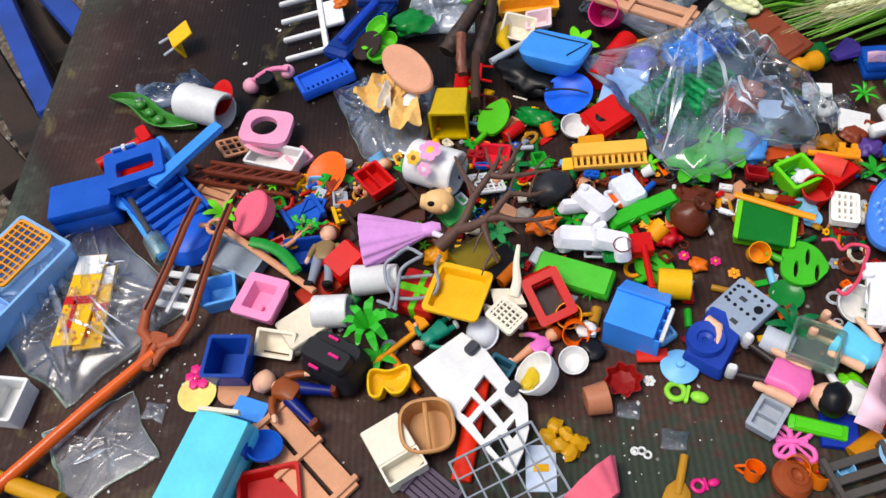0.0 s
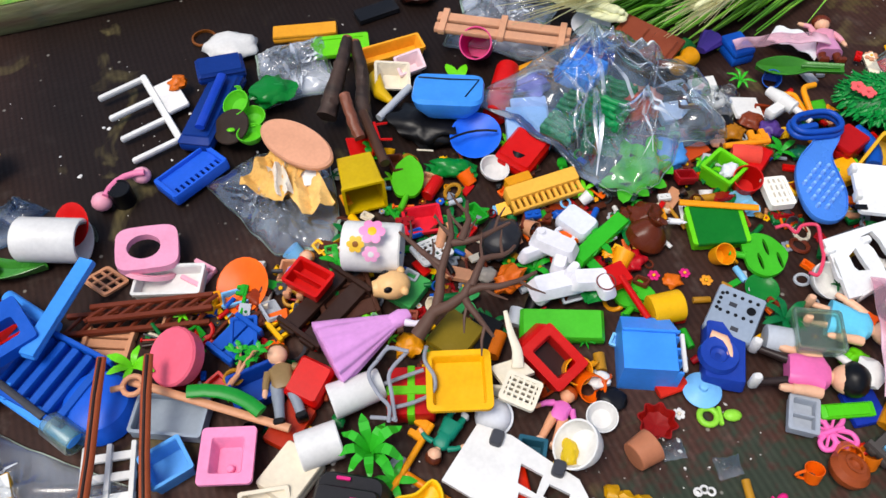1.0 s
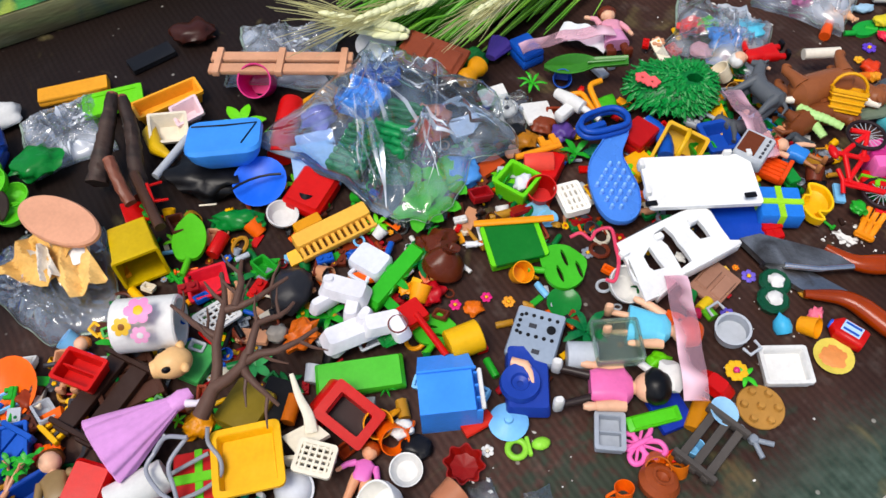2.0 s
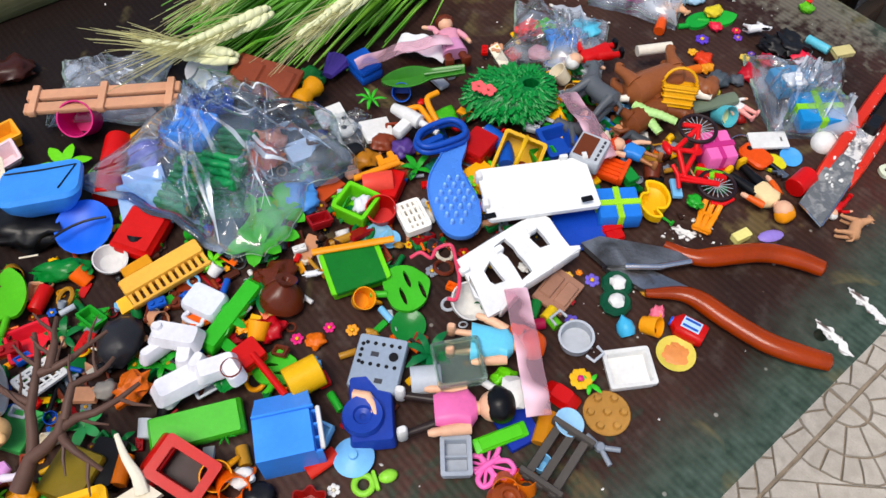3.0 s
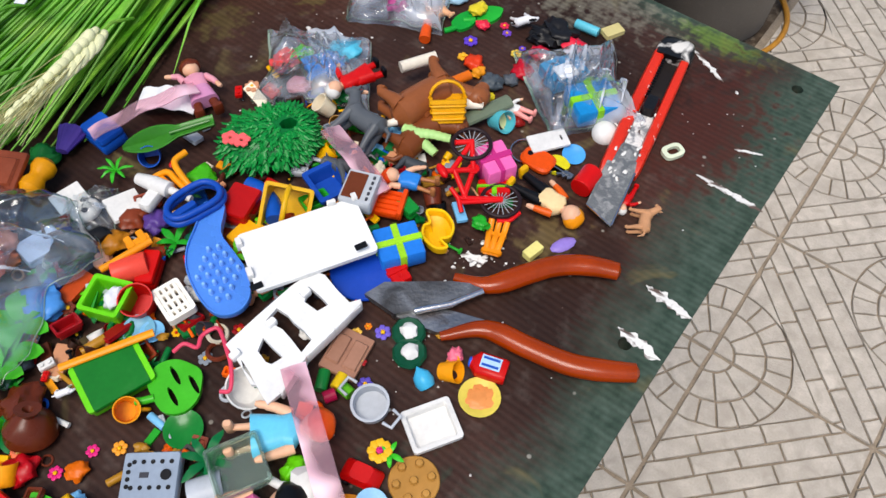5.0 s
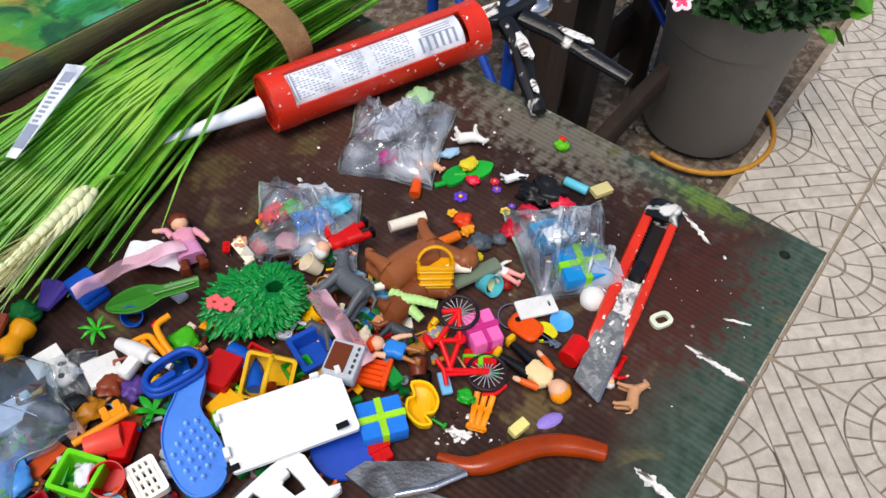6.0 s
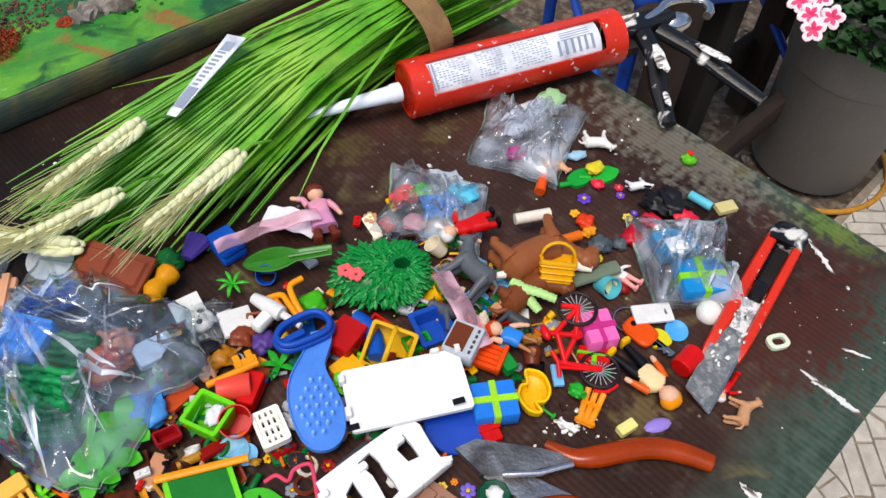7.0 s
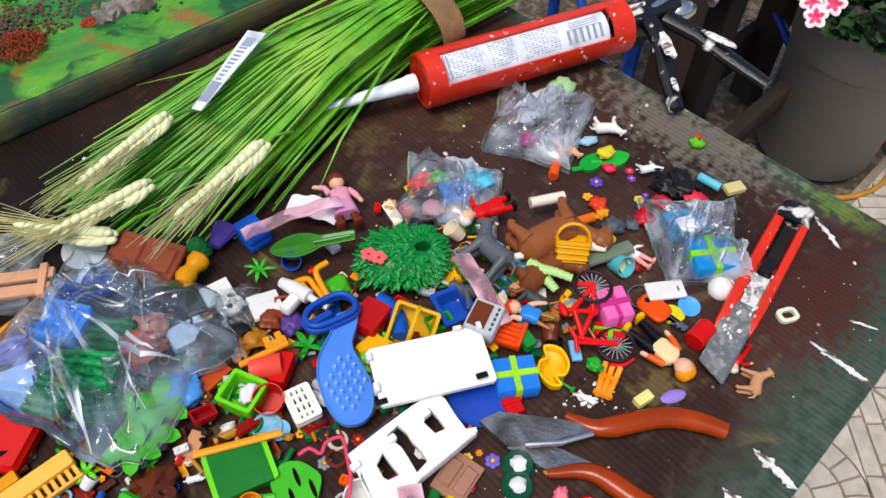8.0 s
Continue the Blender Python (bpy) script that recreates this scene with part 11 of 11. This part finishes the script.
lying(0.2077, 0.1794, 0, -44.6, 0.0204, 0.005, P("6cc4d4"), "cyan_tube", "turquoise toy tube", "toy tube", False)
block(0.2274, 0.1724, 0, 14.1, 0.0174, 0.014, 0.006, P("cfc48c"), "beige_soap", "beige toy soap block", "toy soap")
for k, (a_, c_) in enumerate((((0.1123, 0.1868, 0, 17.6, 0.0127), P("6a4ac0")), ((0.1437, 0.1987, 0, 1.0, 0.0086), P("d0305a")), ((0.1434, 0.1899, 0, 5.9, 0.0083), P("7a50b8")), ((0.1022, 0.1715, 0, 6.6, 0.0095), P("f0b838")), ((0.1445, 0.1656, 0, 6.5, 0.0097), P("e8c858")), ((0.1510, 0.1705, 0, 16.9, 0.0064), P("6a4ac0")))):
    flower(*a_, c_, "tiny coloured toy flower", YEL)
for k, (a_, c_) in enumerate((((0.1084, 0.1600, 0, -46.9, 0.0158), P("d8481c")), ((0.1095, 0.1507, 0, 2.8, 0.0114), P("e8a02c")), ((0.1426, 0.1436, 0, -74.2, 0.0167), P("b81430")), ((0.1610, 0.1596, 0, 11.8, 0.0151), P("d82848")), ((0.1760, 0.1706, 0, 0.7, 0.0142), P("ece8e4")), ((0.1895, 0.1613, 0, -2.5, 0.0185), P("d82848")), ((0.1158, 0.1359, 0, 6.1, 0.0184), P("4a5258")), ((0.1317, 0.1369, 0, -58.9, 0.0120), P("545a60")), ((0.1105, 0.1239, 0, 5.9, 0.0091), P("d8c830")), ((0.0991, 0.1177, 0, 2.4, 0.0110), P("d8401c")), ((0.1258, 0.0952, 0, -66.5, 0.0100), P("8a2018")))):
    chunk(*a_, c_, "toy_scrap", "small bright toy piece on the table", "toy piece", 150 + k)
chunk(0.2097, 0.2261, 0, -46.1, 0.0124, P("6ab828"), "toy_sprout", "small green toy sprout with a red bloom", "toy plant", 170)
chunk(0.2116, 0.2308, 0.006, -50.4, 0.0057, P("d8381c"), "red_bud", "small red toy bud", "toy bud", 171)
smear(0.0662, -0.0124, 0, -27.7, 0.0187, 0.012, 8)
smear(0.0645, -0.0164, 0, 37.0, 0.0058, 0.006, 9)


# ---- small pieces strewn through the pile ----
SPINE = ((-0.56, -0.20), (-0.47, -0.20), (-0.38, -0.15), (-0.28, -0.10), (-0.20, -0.05), (-0.11, 0.0), (-0.03, 0.07), (0.03, 0.12))
CRIMSON = P("9a1820")
COLOURS = (RED, GREY, LGREY, YEL, AMBER, GREEN, CHOC, DGREEN, BLUE, RUST, WHITE, CREAM, BROWN, TAN, CRIMSON, ORANGE, BLACK, DGREY, DBROWN, GOLD, DGREEN, SKY)
SHADES = ("red", "grey", "light grey", "yellow", "amber", "green", "chocolate brown", "dark green", "blue", "rust", "white", "cream", "brown", "tan", "crimson", "orange", "black", "dark grey", "dark brown", "gold", "dark green", "sky blue")


def studded_brick(x, y, z, yaw, L, mat, shade):
    t = base("toy_brick", x, y, z, yaw, "small " + shade + " toy brick with round studs", "toy brick", "small toy bricks")
    bm = BM()
    rbox(bm, L, L * 0.55, L * 0.35, (0, 0, L * 0.175), bev=0.0004)
    part("body", bm, mat, t)
    for k in (-1, 1):
        bm = BM()
        cyl(bm, L * 0.14, L * 0.12, (k * L * 0.24, 0, L * 0.35), n=10, bev=0.0002)
        part("stud", bm, mat, t)


def strewn():
    rnd = random.Random(77)
    taken = list(TAKEN)
    OPEN.append((0.018, -0.033, 0.02))
    for k in range(1500):
        i = rnd.randrange(len(SPINE) - 1)
        f = rnd.random()
        x = SPINE[i][0] * (1 - f) + SPINE[i + 1][0] * f
        y = SPINE[i][1] * (1 - f) + SPINE[i + 1][1] * f
        o = max(-0.115, min(0.10, rnd.gauss(0, 0.055)))
        x, y = x - 0.62 * o, y + 0.78 * o
        c = rnd.randrange(len(COLOURS))
        mat, shade = COLOURS[c], SHADES[c]
        yaw, L, z = rnd.uniform(0, 360), 0.006 + 0.010 * rnd.random() ** 1.8, rnd.choice((0, 0, 0.003, 0.006))
        kind = rnd.randrange(19) // 2
        if math.hypot(x - (-0.531), y - (-0.185)) < 0.05 or math.hypot(x - (-0.585), y - (-0.145)) < 0.045 or math.hypot(x - (-0.480), y - (-0.130)) < 0.052 or math.hypot(x - (-0.127), y - (-0.067)) < 0.022 or math.hypot(x - (-0.186), y - (-0.084)) < 0.02 or (kind == 4 and k % 2):
            continue
        if any(math.hypot(x - a, y - b) < 0.0085 for a, b in taken):
            continue
        if any(math.hypot(x - a, y - b) < r + 0.004 for a, b, r in OPEN):
            continue
        if kind == 0:
            flower(x, y, z, yaw, L * 0.8, mat, "small " + shade + " toy flower", YEL if mat is not YEL else RED)
        elif kind == 1:
            studded_brick(x, y, z, yaw, L, mat, shade)
        elif kind == 2:
            vessel(x, y, z, yaw, L * 1.2, CUP, mat, "toy_beaker", "small " + shade + " toy beaker", "beaker", (rnd.uniform(30, 80), 0), 0, 14, "small toy beakers")
        elif kind == 3:
            lying(x, y, z, yaw, L * 1.2, L * 0.3, mat, "toy_roller", "small " + shade + " toy roller", "toy roller", rnd.random() < 0.5)
        elif kind == 4:
            chunk(x, y, z, yaw, L * 1.1, mat, "toy_scrap", "small rounded " + shade + " toy piece", "toy piece", k, (0.5, 0.36, 0.25), 0.6)
        elif kind == 5:
            bin_box(x, y, z, yaw, L * 1.2, L, L * 0.6, mat, "toy_box", "small open " + shade + " toy box", "box", 0.9, 0.001, (rnd.uniform(-20, 20), rnd.uniform(-20, 20)))
        elif kind == 6:
            stick(x, y, z + 0.002, yaw, L * 1.9, L * 0.11, mat, "toy_rod", "small " + shade + " toy rod", "toy rod", rnd.choice((0, 2, 4)), 0.8)
        elif kind == 7:
            bm = BM()
            tube(bm, arc(L * 0.45, 0, 345, 15, (0, 0, L * 0.12)), L * 0.11, 6, closed=True)
            solo("toy_loop", bm, mat, x, y, z, yaw, "small " + shade + " toy ring", "toy ring", "small toy rings", tilt=(rnd.uniform(-25, 25), rnd.uniform(-25, 25)))
        elif kind == 8:
            block(x, y, z, yaw, L * 1.5, L * 0.9, L * 0.35, mat, "toy_plate", "small flat " + shade + " toy plate", "toy plate", (rnd.uniform(-20, 20), rnd.uniform(-20, 20)))
        else:
            palm(x, y, z, yaw, L * 1.8, rnd.choice((GREEN, LIME, DGREEN)), "small green toy sprig", 5, 0.35, "toy_sprig", 0.3, k)


strewn()


def filler_crumbs():
    """Dry white crumbs of filler and dust over the bare parts of the table, too many to count."""
    rnd = random.Random(91)
    bm = BM()
    for cu, cv, su, sv, n in CRUMB_FIELDS:
        for _ in range(n):
            u, v = rnd.gauss(cu, su), rnd.gauss(cv, sv)
            if not (U0 + 0.01 < u < U1 - 0.01 and V0 + 0.01 < v < 0.44):
                continue
            x, y, _z = uv(u, v)
            r = 0.0004 + 0.0015 * rnd.random() ** 4
            ball(bm, r, (x, y, r * 0.3), (rnd.uniform(0.8, 1.7), rnd.uniform(0.7, 1.2), 0.5), 1, 0, 0.6, rnd.random() * 99, (0, 0, rnd.uniform(0, 180)))
    solo("filler_crumb", bm, PUTTY, 0, 0, 0, 0, "scattered white crumbs of dry filler on the table", "crumbs", kind="stuff")


CRUMB_FIELDS = ((-0.594, -0.01, 0.02, 0.02, 45),
                (-0.535, 0.347, 0.09, 0.05, 60),
                (-0.263, -0.078, 0.03, 0.02, 30),
                (0.153, 0.166, 0.07, 0.03, 50),
                (0.299, 0.1, 0.05, 0.04, 30),
                (0.221, -0.124, 0.06, 0.04, 22),
                (0.037, -0.053, 0.015, 0.012, 35),
                (-0.038, 0.387, 0.05, 0.04, 40),
                (-0.624, -0.067, 0.06, 0.05, 60),
                (-0.034, -0.087, 0.04, 0.03, 40),
                (-0.452, -0.012, 0.06, 0.04, 30))
filler_crumbs()


# ---- paving stones, last ----
def paving():
    """Square cement slabs with moulded stones: quarter fans at two corners and rows between."""
    s, j = 0.2685, 0.0015
    slab = base("pavement", *uv(0.505, -0.232, GROUND), 41, "pale cement paving slabs moulded with fans and rows of stones", "pavement")
    slab["kind"] = "structure"
    bm = BM()
    rbox(bm, 14 * s, 8 * s + 0.24, 0.012, (3 * s, -4 * s + 0.12, -0.0085), bev=0.001)
    part("bed", bm, JOINT, slab)
    R0, R1, R2 = 0.035, 0.086, 0.128
    shapes = []

    def poly(pts):
        shapes.append([Vector((p[0], p[1])) for p in pts])

    def sector(r0, r1, a0, a1, k=4):
        da0, da1 = j / max(r0, 0.02), j / r1
        pts = [(r1 * math.cos(a0 + da1 + (a1 - a0 - 2 * da1) * i / k), r1 * math.sin(a0 + da1 + (a1 - a0 - 2 * da1) * i / k)) for i in range(k + 1)]
        pts += [(r0 * math.cos(a1 - da0 - (a1 - a0 - 2 * da0) * i / k), r0 * math.sin(a1 - da0 - (a1 - a0 - 2 * da0) * i / k)) for i in range(k + 1)]
        return pts

    def clip(pts):
        """Cuts a convex outline to the slab's square."""
        for ax_, lim, keep in ((0, 2 * j, 1), (0, s - 2 * j, -1), (1, 2 * j, 1), (1, s - 2 * j, -1)):
            out = []
            for a, b in zip(pts, pts[1:] + pts[:1]):
                ia, ib = keep * (a[ax_] - lim) >= 0, keep * (b[ax_] - lim) >= 0
                if ia:
                    out.append(a)
                if ia != ib:
                    f = (lim - a[ax_]) / (b[ax_] - a[ax_])
                    out.append((a[0] + f * (b[0] - a[0]), a[1] + f * (b[1] - a[1])))
            pts = out
            if len(pts) < 3:
                return []
        return pts

    rnd = random.Random(4)
    q = math.pi / 2
    for flip in (False, True):
        def put(pts):
            pts = clip(pts)
            if len(pts) > 2:
                poly([(s - a, s - b) for a, b in pts] if flip else pts)
        put(sector(0.003, R0, 0.02, q - 0.02))
        for k in range(3):
            put(sector(R0 + 2 * j, R1 - j, q * k / 3, q * (k + 1) / 3))
        for k in range(6):
            put(sector(R1 + j, R2 - j, q * k / 6, q * (k + 1) / 6, 3))
        # the corners between the fan and the first straight row
        d = R2 + j
        for side in (0, 1):
            arc_ = [(d * math.cos(w), d * math.sin(w)) for w in (q * 0.5 * i / 6 for i in range(7))]
            pts = arc_ + [(d * math.sqrt(2) - 0.004, 0.002)]
            pts = [(b, a) for a, b in pts] if side else pts
            pts = clip(pts)
            if len(pts) > 2:
                poly([(s - a, s - b) for a, b in pts] if flip else pts)
    D = s * math.sqrt(2)
    lo, hi = R2 + j, D - R2 - j
    rows = 4
    for k in range(rows):
        a, b = lo + (hi - lo) * k / rows + j, lo + (hi - lo) * (k + 1) / rows - j
        e, step = -D / 2 - (0.05 if k % 2 else 0.01), 0.088
        while e < D / 2:
            c0, c1 = e + j, e + step * rnd.uniform(0.72, 1.28) - j
            pts = [((m - t_) / math.sqrt(2), (m + t_) / math.sqrt(2)) for m, t_ in ((a, c0), (b, c0), (b, c1), (a, c1))]
            pts = clip([(p[0], p[1]) for p in pts])
            if len(pts) > 2:
                poly(pts)
            e = c1 + j
    meshes = []

    def stone(pts):
        bm = BM()
        c = sum(pts, Vector((0, 0))) / len(pts)
        ar = sum(a.x * b.y - b.x * a.y for a, b in zip(pts, pts[1:] + pts[:1]))
        if ar < 0:
            pts = pts[::-1]
        fine = []
        for u, v in zip(pts, pts[1:] + pts[:1]):
            fine += [u, (u + v) / 2] if (v - u).length > 0.022 else [u]
        pts = [w + Vector((noise.noise(Vector((w.x * 70, w.y * 70, 1))), noise.noise(Vector((w.x * 70, w.y * 70, 7))))) * 0.0016 for w in fine]
        lowr = [(p.x, p.y, -0.002) for p in pts]
        mid = [(*(c + (p - c) * 0.992), 0.0018) for p in pts]
        top = [(*(c + (p - c) * 0.955), 0.0032) for p in pts]
        loft(bm, [lowr, mid, top], False, True)
        return bm

    for pts in shapes:
        meshes.append(mesh_of("stone", stone(pts), CEMENT))
    rest = BM()
    made = 0
    for iu in range(-4, 10):
        for iv in range(-8, 1):
            cu, cv = iu * s, iv * s
            near = 0 <= iu <= 2 and -2 <= iv <= -1
            turn = (iu + iv) % 2
            # fans stand at corners whose sum is even
            m = pose(cu, cv, 0) if turn == 0 else pose(cu + s, cv, 0, 0, 0, 90)
            if iv == 0 and cv > 0.23:
                continue
            for me in meshes:
                if near and made < 290:
                    ob = new("stone", me)
                    ob.parent = slab
                    ob.matrix_basis = m @ pose(0, 0, rnd.uniform(-0.0003, 0.0003))
                    made += 1
                else:
                    mm = m @ pose(0, 0, rnd.uniform(-0.0003, 0.0003))
                    at = [mm @ v.co for v in me.vertices]
                    if min(q.y for q in at) > 0.212:
                        continue
                    for q in at:
                        q.y = min(q.y, 0.222)
                    vs = [rest.verts.new(q) for q in at]
                    for f in me.polygons:
                        rest.faces.new([vs[i] for i in f.vertices])
    rob = part("paving_stones", rest, CEMENT, slab)
    rob["kind"] = "stuff"


paving()
